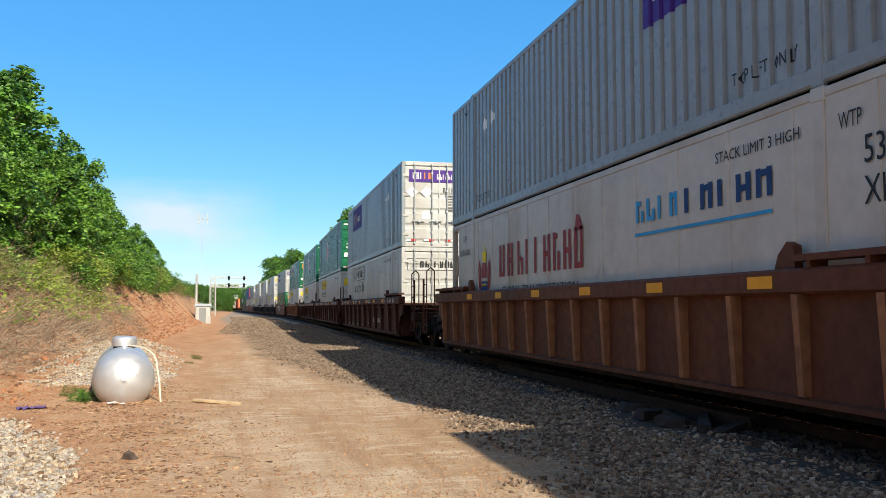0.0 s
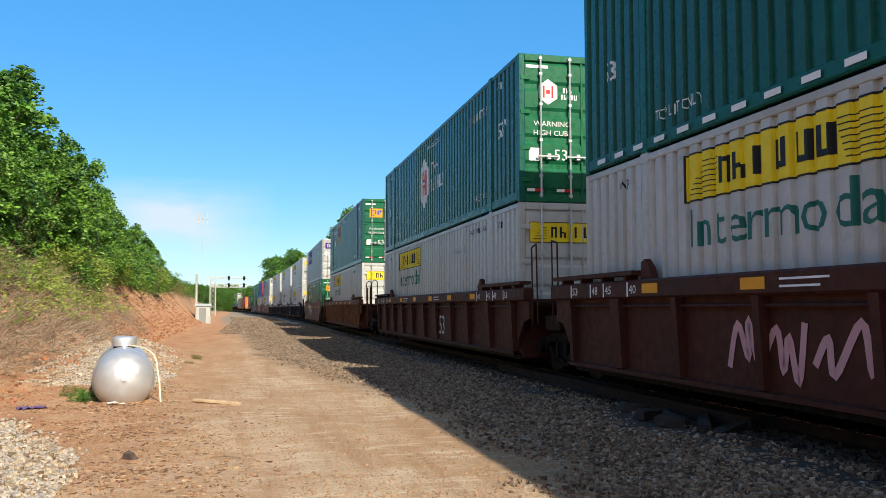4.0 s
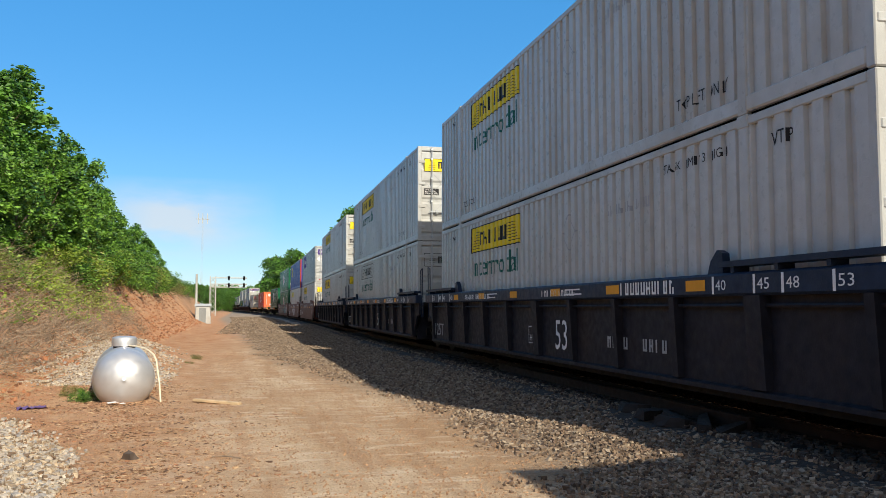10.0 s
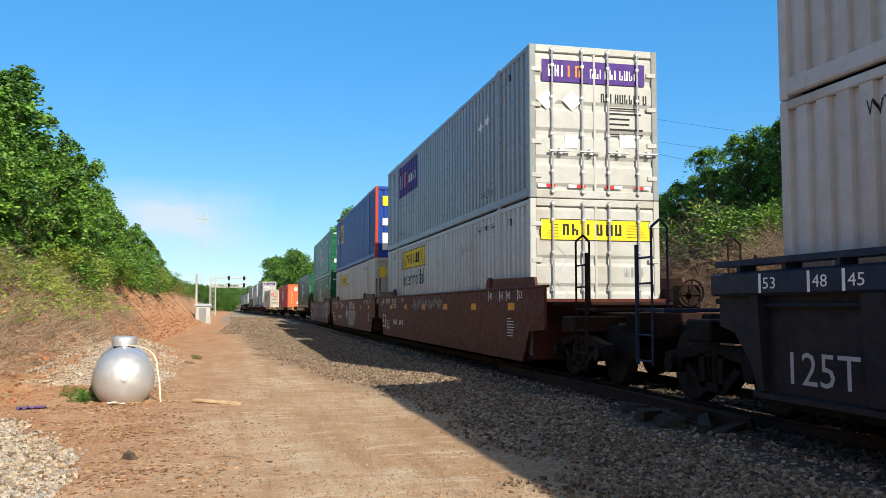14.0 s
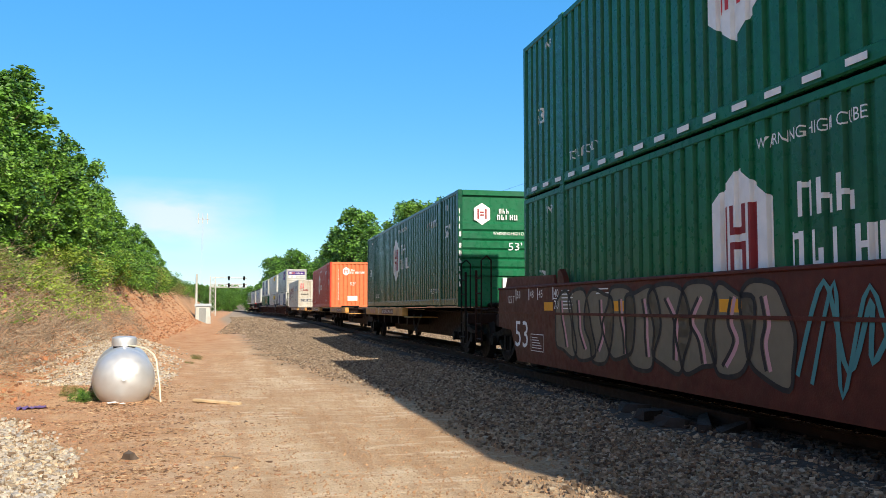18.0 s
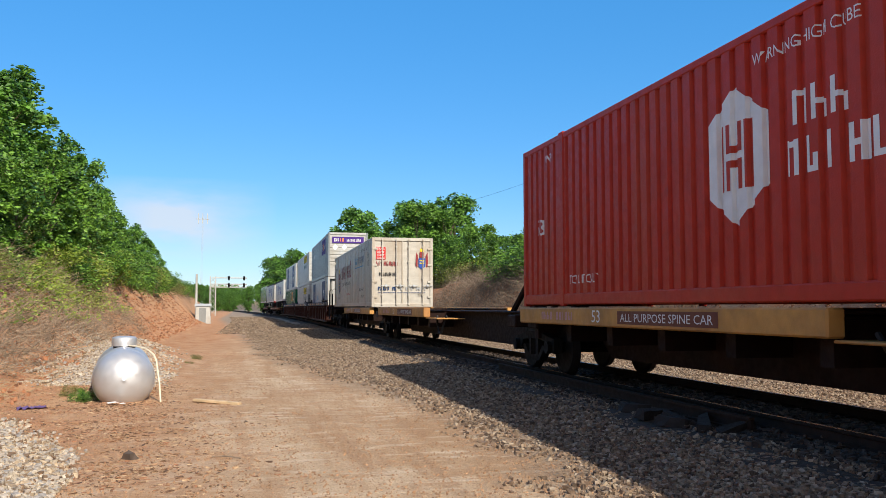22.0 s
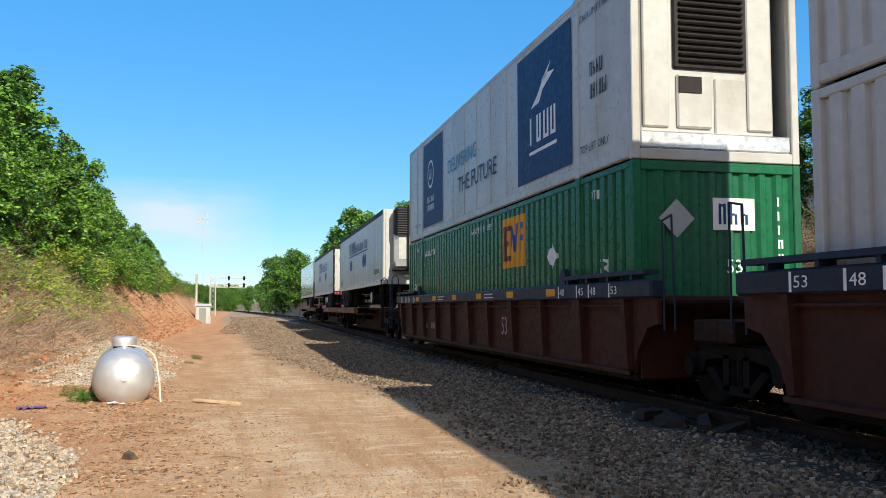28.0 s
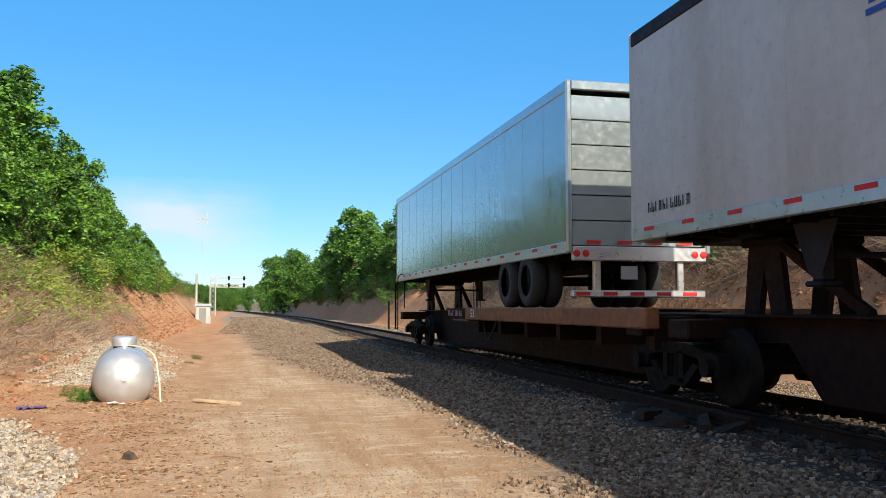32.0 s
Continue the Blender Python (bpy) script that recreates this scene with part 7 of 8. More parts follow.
# right bank
for k, y, x, top in ((4, 16, 18, 9.0), (4, 17.6, 17.6, 8.8), (4, 18.9, 17.2, 8.7), (4, 20.2, 17.6, 8.2), (4, 21.4, 17.0, 8.5), (4, 22.4, 17.6, 7.4), (4, 23.4, 16.6, 7.3), (4, 24.6, 17.0, 7.7), (4, 25.6, 16.5, 7.2), (4, 26.6, 17.2, 7.6), (4, 27.6, 16.4, 6.7), (4, 28.6, 17.0, 7.3), (4, 30.0, 16.6, 6.6), (4, 31.5, 17.2, 6.8), (4, 33.5, 16.8, 6.4),
                     (2, 33, 16.4, 6.3), (2, 35.5, 16.4, 6.6), (2, 38, 16.6, 6.6), (2, 40.5, 16.4, 6.9), (2, 43, 16.6, 6.7), (2, 47, 17.0, 6.7),
                     (2, 51, 17.5, 6.6), (2, 56, 17.5, 6.8), (2, 61, 17.2, 7.4), (2, 67, 17.2, 7.6), (0, 73, 17.5, 10.1), (3, 80, 20, 13.0), (3, 88, 18, 13.2), (3, 97, 19, 13.6), (3, 108, 14.5, 14.2), (3, 116, 13.5, 14), (3, 127, 14, 10.6),
                     (3, 142, 13, 10.4), (3, 158, 12.5, 10.6), (3, 175, 11, 12.8), (3, 190, 9.2, 13.8), (3, 207, 8, 13.4), (3, 228, 7.5, 9.1), (3, 250, 6.5, 8.6), (1, 52, 23, 8.5), (0, 46, 24, 8)):
    plant_to(k, x, y, top)
for i, y in enumerate(range(74, 210, 6)):
    plant_to((0, 3, 1)[i % 3], 14.6 + bend(y) + 1.2 * (i % 2), y, 10.6 - 0.008 * (y - 74) + 0.9 * math.sin(i * 2.3))
# woods at the far end of the line
for i in range(26):
    a = rng.uniform(-1, 1)
    plant_to(3, -58 + 4.2 * i + rng.uniform(-3, 3), 380 + rng.uniform(-40, 60), 11.5 + 2.5 * rng.uniform(-1, 1))
for i in range(34):
    y = 235 + 5.5 * i
    plant_to(3, bend(y) + rng.uniform(-38, -9) - 3, y, 8.0 + 0.008 * (y - 235) + rng.uniform(-1, 1.5))
for i in range(9):
    plant_to(3, -26 + 4.4 * i, 470 + 10 * rng.uniform(-1, 1), 13)
for y, x, top in ((240, -22, 9), (262, -20, 9), (285, -24, 10), (310, -22, 10), (335, -26, 10), (300, -3.5, 8), (330, -5, 8.5), (275, 2.5, 8)):
    plant_to(3, x, y, top)


# ---- low growth ----
def stuff(name, me, label, category):
    return tagged(new(name, me), label, category, kind="stuff")


def bush(seed, material, size, label):
    r = np.random.default_rng(seed)
    t = thing("bush", label, "bush", "bushes on the banks")
    pts = np.concatenate([np.array([r.uniform(-0.7, 0.7), r.uniform(-0.7, 0.7), r.uniform(0.1, 1.0)]) + r.normal(size=(110, 3)) * 0.15 for _ in range(24)])
    stems = Mesh()
    for _ in range(14):
        a = r.uniform(-0.75, 0.75, 2)
        stems.tube((a[0] * 0.2, a[1] * 0.2, -0.1), (a[0], a[1], r.uniform(0.5, 1.2)), 0.014, 0.004, 4, False)
    part("branchwork", stems, M["twig"], t)
    me = leaves(pts, size, seed)
    me.materials.append(material)
    part("foliage", me, material, t)
    return t


BUSHES = [bush(31, M["leaf_bright"], 0.045, "yellow-green leafy bush on the clay bank"), bush(32, M["leaf"], 0.045, "green leafy bush on the bank"), bush(33, M["leaf_olive"], 0.04, "olive dry-looking bush on the bank")]
bush_used = set()
r6 = np.random.default_rng(6)


def set_bush(k, x, y, s):
    m = pose(x, y, ground_z(x, y) - 0.08, 0, 0, r6.uniform(0, 360)) @ Matrix.Diagonal((s, s, s * r6.uniform(0.7, 1.1), 1))
    ob = BUSHES[k] if k not in bush_used else copy_thing(BUSHES[k], pose(0, 0, 0))
    bush_used.add(k)
    ob.matrix_basis = m


for y in list(np.arange(17, 28, 2.2)) + list(np.arange(28, 62, 1.35)):
    set_bush(int(r6.choice((0, 1, 2, 1))), -7.9 + r6.uniform(-0.7, 0.6), y, r6.uniform(0.5, 1.25))
for y in np.arange(18, 34, 1.7):
    set_bush(int(r6.choice((0, 2, 2, 1))), -6.6 + r6.uniform(-0.6, 0.6), y, r6.uniform(0.25, 0.65))
for y in np.arange(20, 42, 1.1):
    set_bush(0 if 27 < y < 36 else 2, -6.6 + r6.uniform(-0.6, 0.5), y, r6.uniform(0.3, 0.75))
for y in np.arange(60, 130, 4.0):
    set_bush(int(r6.choice((1, 1, 2))), -7.2 + r6.uniform(-0.5, 0.5), y, r6.uniform(1.0, 1.8))
for y in np.arange(15, 74, 1.15):
    set_bush(int(r6.choice((2, 2, 1, 0) if y > 30 else (2, 1, 1, 2))), 16.1 + r6.uniform(-0.7, 1.2), y, r6.uniform(0.9, 1.7) if y > 24 else r6.uniform(0.5, 0.9))
for y in np.arange(36, 80, 1.3):
    set_bush(int(r6.choice((1, 1, 0))), -7.0 + r6.uniform(-0.5, 0.5), y, r6.uniform(0.9, 1.7))
for y in np.arange(22, 47, 0.5):
    set_bush(int(r6.choice((1, 1, 2))), 15.0 + r6.uniform(-0.6, 0.8), y, r6.uniform(1.0, 1.8))
for y in np.arange(24, 60, 1.4):
    set_bush(int(r6.choice((1, 2))), 16.7 + r6.uniform(-0.6, 0.8), y, r6.uniform(1.0, 1.7))
for y in np.arange(76, 180, 5.0):
    set_bush(int(r6.choice((1, 2))), 13.5 + bend(y) + r6.uniform(-1, 1), y, r6.uniform(1.2, 2.2))
for x, y, s in ((-2.42, 14.9, 0.24), (-2.75, 15.6, 0.2), (-2.3, 15.4, 0.2), (-4.2, 15.2, 0.25), (-1.3, 23.5, 0.16), (-1.2, 25.5, 0.2)):
    set_bush(2 if s < 0.21 else 1, x, y, s)


def twigs(count, place, length, seed, droop, thick=0.008, rise=1.1):
    """Thin bent dry stems, three pieces each."""
    r = np.random.default_rng(seed)
    v, f = [], []
    for _ in range(count):
        x, y = place(r)
        p = np.array([x, y, ground_z(x, y)])
        a = r.uniform(0, 2 * math.pi)
        d = np.array([math.cos(a) * 0.8, math.sin(a) * 0.8, r.uniform(0.1, rise)])
        d /= np.linalg.norm(d)
        l = length * r.uniform(0.4, 1.3) / 3
        w = thick * r.uniform(0.6, 1.4)
        side = np.cross(d, (0.3, 0.2, 1.0))
        side /= np.linalg.norm(side) + 1e-6
        up = np.cross(d, side)
        rings = []
        for k in range(4):
            ww = w * (1 - k / 4.2)
            i0 = len(v)
            v += [tuple(p + side * ww), tuple(p - side * 0.5 * ww + up * 0.87 * ww), tuple(p - side * 0.5 * ww - up * 0.87 * ww)]
            rings.append(i0)
            d = d + np.array([r.normal() * 0.32, r.normal() * 0.32, -droop * r.uniform(0.3, 1.0)])
            d /= np.linalg.norm(d)
            p = p + d * l
        for i0, i1 in zip(rings, rings[1:]):
            f += [(i0, i0 + 1, i1 + 1, i1), (i0 + 1, i0 + 2, i1 + 2, i1 + 1), (i0 + 2, i0, i1, i1 + 2)]
    me = bpy.data.meshes.new("stems")
    me.from_pydata(v, [], f)
    return me


me = twigs(14000, lambda r: (r.uniform(-8.2, -4.9) if r.random() < 0.85 else r.uniform(-5.4, -4.3), 10 + 34 * r.random() ** 1.5), 1.0, 51, 0.35, 0.0075, 1.3)
me.materials.append(M["twig"])
stuff("dry_brush", me, "tangled dry brown stems on the clay bank", "dry brush")
def thicket_spot(r):
    y = 11 + 46 * r.random() ** 1.25
    low = 12.3 if y > 22 else 13.0
    return low + (16.2 - low) * r.random() ** 0.75, y


me = twigs(34000, thicket_spot, 1.4, 52, 0.65, 0.0065, 2.8)
me.materials.append(M["twig_dark"])
stuff("dry_brush", me, "grey-brown tangle of dry vines over the cut bank", "dry brush")
me = twigs(3800, lambda r: (-3.4 - 4.5 * r.random(), 9 + 26 * r.random()), 0.34, 53, 0.5, 0.006)
me.materials.append(mat("dry_straw", (0.45, 0.34, 0.2), 0.9, var=0.25, island=0.4))
stuff("dry_grass", me, "thin straw-coloured dry grass on the clay bank", "dry grass")
r7 = np.random.default_rng(7)
pts = []
for k in range(300):
    x, y = (-5.4 - 2.6 * r7.random(), 12 + 34 * r7.random() ** 1.3) if k % 3 else (r7.normal() * 0.4 - 6.5, 31.5 + 3.5 * r7.normal())
    pts.append(np.array([x, y, ground_z(x, y) + 0.12]) + r7.normal(size=(45, 3)) * (0.28, 0.28, 0.1))
olive = [np.array([x, y, ground_z(x, y) + 0.3]) + r7.normal(size=(40, 3)) * (0.3, 0.3, 0.16) for x, y in zip(-5.6 - 2.6 * r7.random(110), 12 + 30 * r7.random(110) ** 1.2)]
me = leaves(np.concatenate(olive), 0.055, 57)
me.materials.append(M["leaf_olive"])
stuff("withered_leaves", me, "withered olive leaves among the dry stems", "vines")
me = leaves(np.concatenate(pts), 0.06, 54)
me.materials.append(M["leaf_bright"])
stuff("creeping_vines", me, "bright green creeping leaves on the left bank", "vines")


# ---- stones ----
def stones(count, place, size, seed, material, name, label, sink=0.25, shape=(1, 1, 1)):
    """Loose broken stones: squashed, turned eight-cornered lumps."""
    r = np.random.default_rng(seed)
    base = np.array([(x, y, z) for x in (-1, 1) for y in (-1, 1) for z in (-1, 1)], float) * 0.62
    faces = np.array([(0, 1, 3, 2), (4, 6, 7, 5), (0, 4, 5, 1), (2, 3, 7, 6), (0, 2, 6, 4), (1, 5, 7, 3)])
    xy = np.array([place(r) for _ in range(count)])
    z = np.array([ground_z(x, y) if not (4.9 < x - bend(y) < 8.05) else 0.145 for x, y in xy])
    s = size * r.uniform(0.55, 1.5, count)
    v = base[None] * r.uniform(0.55, 1.25, (count, 8, 1)) * r.uniform(0.65, 1.3, (count, 1, 3)) * np.array(shape)
    a = r.uniform(0, 2 * math.pi, count)
    b = r.uniform(-0.6, 0.6, count)
    ca, sa, cb, sb = np.cos(a)[:, None], np.sin(a)[:, None], np.cos(b)[:, None], np.sin(b)[:, None]
    x, y, w = v[..., 0], v[..., 1], v[..., 2]
    y, w = y * cb - w * sb, y * sb + w * cb
    x, y = x * ca - y * sa, x * sa + y * ca
    v = np.stack([x, y, w], -1) * s[:, None, None]
    v[..., 0] += xy[:, :1]
    v[..., 1] += xy[:, 1:]
    v[..., 2] += (z + s * sink)[:, None]
    me = bpy.data.meshes.new(name)
    me.from_pydata(v.reshape(-1, 3).tolist(), [], (faces[None] + 8 * np.arange(count)[:, None, None]).reshape(-1, 4).tolist())
    me.materials.append(material)
    return stuff(name, me, label, "gravel")


def shoulder(r):
    while True:
        y = 4 + 70 * r.random() ** 1.9
        x = r.uniform(-0.6, 10.8)
        if 5.15 < x < 7.9:
            continue
        edge = 0.1 + np.interp(y, (12, 27, 115), (0.0, 1.9, 5.3))
        if r.random() < smooth(2.5, 3.7, x + edge + 0.7 * lumps(x, y, 0.7, 12)):
            return x + bend(y), y


def talus(r):
    """Gravel that has run down from the bank to the road, thinner at its edges."""
    while True:
        x, y = r.uniform(-6.8, -1.3), 17 + 19 * r.random()
        mid = np.interp(y, (17, 22, 28, 36), (-2.6, -3.0, -3.8, -5.0))
        if r.random() < math.exp(-((x - mid) / (0.9 + 0.5 * lumps(x, y, 0.8, 31))) ** 2) * (1 - smooth(29, 36, y)):
            return x, y


def litter_bed(r):
    """Litter thickest beside the pale stones, thinning out over the road."""
    while True:
        x, y = r.uniform(-3.6, 0.6), 6.5 + 11 * r.random()
        if r.random() < math.exp(-((x + 1.3 + (y - 9.5) * 0.12) / 0.85) ** 2) * (0.5 + lumps(x, y, 0.9, 17)) + 0.05:
            return x, y


def pale_patch(r):
    while True:
        x, y = r.uniform(-4.2, -1.4), r.uniform(5.0, 12.6)
        edge = -1.45 - (y - 8.9) * 0.42 + 0.45 * lumps(x, y, 1.1, 3) - x
        if r.random() < smooth(-0.45, 0.6, edge):
            return x, y


stones(20000, lambda r: (r.uniform(4.9, 8.1), 4 + 45 * r.random() ** 1.7), 0.034, 67, M["stone_dark"], "track_stones", "crushed stone between the rails, darkened as shade under the train")
stones(140000, shoulder, 0.0245, 61, M["stone"], "ballast_stones", "loose grey-brown crushed stone beside the track")
stones(9000, lambda r: (lambda y: (r.uniform(-1.6, 3.9) + bend(y), y))(r.uniform(50, 140)), 0.05, 71, M["stone"], "ballast_stones", "loose grey-brown crushed stone far along the track")
stones(15000, pale_patch, 0.026, 62, M["stone_pale"], "gravel", "pale broken stones at the foot of the bank")
stones(26000, talus, 0.027, 63, M["stone_pale"], "gravel_pile", "pale gravel spilt down the foot of the bank")
me = twigs(5200, lambda r: (-4.3 + 3.9 * r.random() ** 1.3, 5.5 + 20 * r.random() ** 1.4), 0.2, 55, 1.7, 0.006)
me.materials.append(mat("straw_litter", (0.38, 0.24, 0.13), 0.9, var=0.3, island=0.95))
stuff("straw_litter", me, "scattered straw and bark litter on the red dirt", "litter")
stones(30000, lambda r: (r.uniform(-4.2, 3.4), 4 + 26 * r.random() ** 1.6), 0.009, 64, M["clod"], "road_grit", "small clods and pebbles on the dirt road")
stones(6500, lambda r: (r.uniform(-8.0, -3.4), 9 + 75 * r.random() ** 1.2), 0.042, 65, M["red_clod"], "clay_clods", "red clay clods on the bank")
stones(3000, lambda r: (r.uniform(11.2, 14.0), 11 + 45 * r.random() ** 1.4), 0.038, 66, M["red_clod"], "clay_clods", "red clay lumps on the cut bank")

stones(5500, litter_bed, 0.019, 68, M["bark_chip"], "bark_litter", "dark bark chips and leaf litter on the dirt", 0.12, (1.6, 0.55, 0.25))
stones(1500, lambda r: (-4.2 - 3.4 * r.random() ** 1.2, 20 + 55 * r.random() ** 1.2), 0.06, 69, M["clay_block"], "clay_blocks", "broken blocks of red clay on the cut bank", 0.1, (1.3, 1.3, 0.7))
stones(1400, lambda r: (11.2 + 2.8 * r.random(), 13 + 40 * r.random() ** 1.3), 0.03, 70, M["clay_block"], "clay_blocks", "broken blocks of red clay below the thicket", 0.1, (1.3, 1.3, 0.7))

# ---- ties, loose rail and broken tie pieces ----
track = thing("railway_track", "wooden ties of a single railway track in ballast", "track", kind="structure")
tie_data = Mesh().rbox(-1.3, 1.3, -0.115, 0.115, -0.1, 0.0, 0.015).mesh("tie", M["tie"])
r8 = random.Random(8)
for i in range(210):
    y = 2.0 + 0.53 * i
    part("tie", tie_data, M["tie"], track, at=pose(TRACK + bend(y) + r8.uniform(-0.05, 0.05), y + r8.uniform(-0.04, 0.04), 0.172 + r8.uniform(-0.008, 0.004), 0, 0, r8.uniform(-1.5, 1.5)))
plate_data = Mesh().rbox(-0.17, 0.17, -0.1, 0.1, 0.0, 0.018, 0.006).rbox(-0.125, -0.095, -0.08, -0.05, 0.018, 0.045, 0.006).rbox(0.095, 0.125, 0.05, 0.08, 0.018, 0.045, 0.006).mesh("tie_plate", M["plate"])
for i in range(90):
    y = 2.0 + 0.53 * i
    for side in (-1, 1):
        part("tie_plate", plate_data, M["plate"], track, at=pose(TRACK + bend(y) + side * 0.7535, y, 0.166, 0, 0, r8.uniform(-2, 2)))
rest = Mesh()
for i in range(560):
    y = 2.0 + 0.53 * (210 + i)
    rest.box(TRACK + bend(y) - 1.3, TRACK + bend(y) + 1.3, y - 0.115, y + 0.115, 0.08, 0.172)
tagged(part("far_ties", rest, M["tie"], track), kind="stuff")
loose = Mesh().prism([(8.3, 0.175), (17.5, 0.175), (17.5, 0.19), (8.3, 0.19)], 5.28, 5.42).prism([(8.3, 0.185), (17.5, 0.185), (17.5, 0.3), (8.3, 0.3)], 5.338, 5.362).prism([(8.3, 0.29), (17.5, 0.29), (17.5, 0.325), (8.3, 0.325)], 5.315, 5.385)
tagged(new("loose_rail", loose.mesh("loose_rail", M["railsteel"])), "rusty loose rail lying on the tie ends beside the track", "rail")
for x, y, l, rz in ((5.05, 9.9, 0.9, 35), (5.0, 9.35, 0.75, 95), (5.12, 8.9, 0.85, 62), (4.95, 10.4, 0.5, 120), (5.2, 8.4, 0.6, 20), (4.85, 9.1, 0.45, 150)):
    w = thing("broken_tie", "dark splintered piece of an old wooden tie", "wood piece", "broken ties beside the track", pose(x, y, ground_z(x, y) + 0.09, r8.uniform(-8, 8), r8.uniform(-10, 10), rz))
    part("timber", Mesh().add([(-l / 2, -0.09, -0.06), (l / 2, -0.06, -0.06), (l / 2 - 0.12, 0.05, -0.06), (-l / 2 + 0.08, 0.09, -0.06), (-l / 2, -0.08, 0.05), (l / 2 - 0.05, -0.07, 0.06), (l / 2 - 0.2, 0.04, 0.05), (-l / 2 + 0.1, 0.07, 0.06)],
                                     [(0, 1, 2, 3), (4, 5, 6, 7), (0, 1, 5, 4), (1, 2, 6, 5), (2, 3, 7, 6), (3, 0, 4, 7)]), M["old_wood"], w)

# ---- propane tank and what lies round it ----
tank = thing("propane_tank", "silver horizontal propane tank on the dirt beside the road", "gas tank", at=pose(-1.76, 14.4, -0.15, 0, 0, 7.2))
part("shell", Mesh().lathe([(0.0005, 0.0), (0.06, 0.002), (0.12, 0.008), (0.24, 0.04), (0.34, 0.1), (0.42, 0.19), (0.465, 0.3), (0.478, 0.42), (0.48, 2.5), (0.465, 2.64), (0.42, 2.76), (0.34, 2.86), (0.2, 2.94), (0.01, 2.97)], 48, "y", (0, 0, 0.5)), M["silver"], tank, smooth=True)
for y in (0.43, 2.49):
    part("weld_seam", Mesh().lathe([(0.479, y - 0.012), (0.484, y), (0.479, y + 0.012)], 48, "y", (0, 0, 0.5)), M["silver"], tank)
# ring coloured dark to stand for the shaded gap below the lid
part("collar", Mesh().lathe([(0.18, 0.93), (0.18, 0.985), (0.17, 0.985), (0.17, 0.93)], 28, "z", (0, 1.5, 0)), M["slate"], tank)
part("lid", Mesh().lathe([(0.2, 0.0), (0.205, 0.012), (0.203, 0.13), (0.19, 0.155), (0.1, 0.172), (0.01, 0.175)], 32, "z", (0, 1.5, 0.985)), M["silver"], tank, "domed silver valve lid", smooth=True)
part("lifting_lug", Mesh().prism([(0.42, 0.96), (0.58, 0.96), (0.54, 1.03), (0.46, 1.03)], -0.012, 0.012), M["silver"], tank)
for y in (0.5, 2.4):
    for s in (-1, 1):
        part("foot", Mesh().prism([(y - 0.05, -0.02), (y + 0.05, -0.02), (y + 0.05, 0.14), (y - 0.05, 0.14)], s * 0.26 - 0.03, s * 0.26 + 0.03), M["black"], tank)
pipe = thing("bent_pipe", "cream plastic pipe bent down from the tank to the ground", "pipe", at=pose(0, 0, 0))
part("tube", Mesh().pipe([(-1.85, 15.75, 0.85), (-1.7, 15.5, 0.84), (-1.55, 15.3, 0.82), (-1.45, 15.1, 0.78), (-1.37, 15.0, 0.72), (-1.32, 14.9, 0.62), (-1.24, 14.6, 0.28), (-1.2, 14.4, 0.0)], 0.014, 10), M["pvc"], pipe)
plank = thing("board", "pale weathered wooden board lying on the dirt", "board", at=pose(-0.33, 14.05, ground_z(-0.33, 14.05) + 0.025, 0, 2, -33))
part("plank", Mesh().rbox(-0.42, 0.42, -0.05, 0.05, -0.02, 0.025, 0.006), M["pale_wood"], plank)
scrap = thing("paper_scrap", "white crumpled scrap lying before the tank", "litter", at=pose(-1.84, 14.2, ground_z(-1.84, 14.2) + 0.02, 3, 6, 20))
part("sheet", Mesh().sheet([[(-0.13 + 0.065 * i, -0.06 + 0.04 * j, 0.012 * ((i * 7 + j * 3) % 3)) for i in range(5)] for j in range(4)]), M["p_white"], scrap)
cloth = thing("cloth", "crumpled purple cloth on the clay", "litter", at=pose(-3.0, 14.0, ground_z(-3.0, 14.0) - 0.015, 0, 0, 15))
part("fabric", Mesh().sheet([[(-0.2 + 0.05 * i, -0.1 + 0.05 * j, 0.06 * abs(math.sin(i * 1.7 + j * 2.3))) for i in range(9)] for j in range(5)]), M["p_violet"], cloth, smooth=True)
for x, y, s, lab in ((-1.05, 9.2, 0.085, "dark rough rock on the dirt road"), (0.1, 11.6, 0.03, "small dark rock on the dirt road")):
    rk = thing("rock", lab, "rock", at=pose(x, y, ground_z(x, y) + s * 0.35, 20, 10, 40 * x))
    part("stone", Mesh().add([(-s, -s * 0.7, -s * 0.6), (s * 0.9, -s * 0.6, -s * 0.6), (s, s * 0.6, -s * 0.5), (-s * 0.8, s * 0.7, -s * 0.6), (-s * 0.5, -s * 0.4, s * 0.5), (s * 0.5, -s * 0.3, s * 0.65), (s * 0.4, s * 0.4, s * 0.4), (-s * 0.4, s * 0.3, s * 0.6)],
                                   [(0, 1, 2, 3), (4, 5, 6, 7), (0, 1, 5, 4), (1, 2, 6, 5), (2, 3, 7, 6), (3, 0, 4, 7)]), M["rock"], rk)
stick = thing("stick", "thin dry stick on the dirt road", "stick", at=pose(-0.12, 9.0, ground_z(-0.12, 9.0) + 0.012, 0, 0, -35))
part("twig", Mesh().pipe([(-0.16, 0, 0), (-0.05, 0.015, 0.01), (0.08, 0, 0.012), (0.17, 0.02, 0)], 0.007), M["twig"], stick)

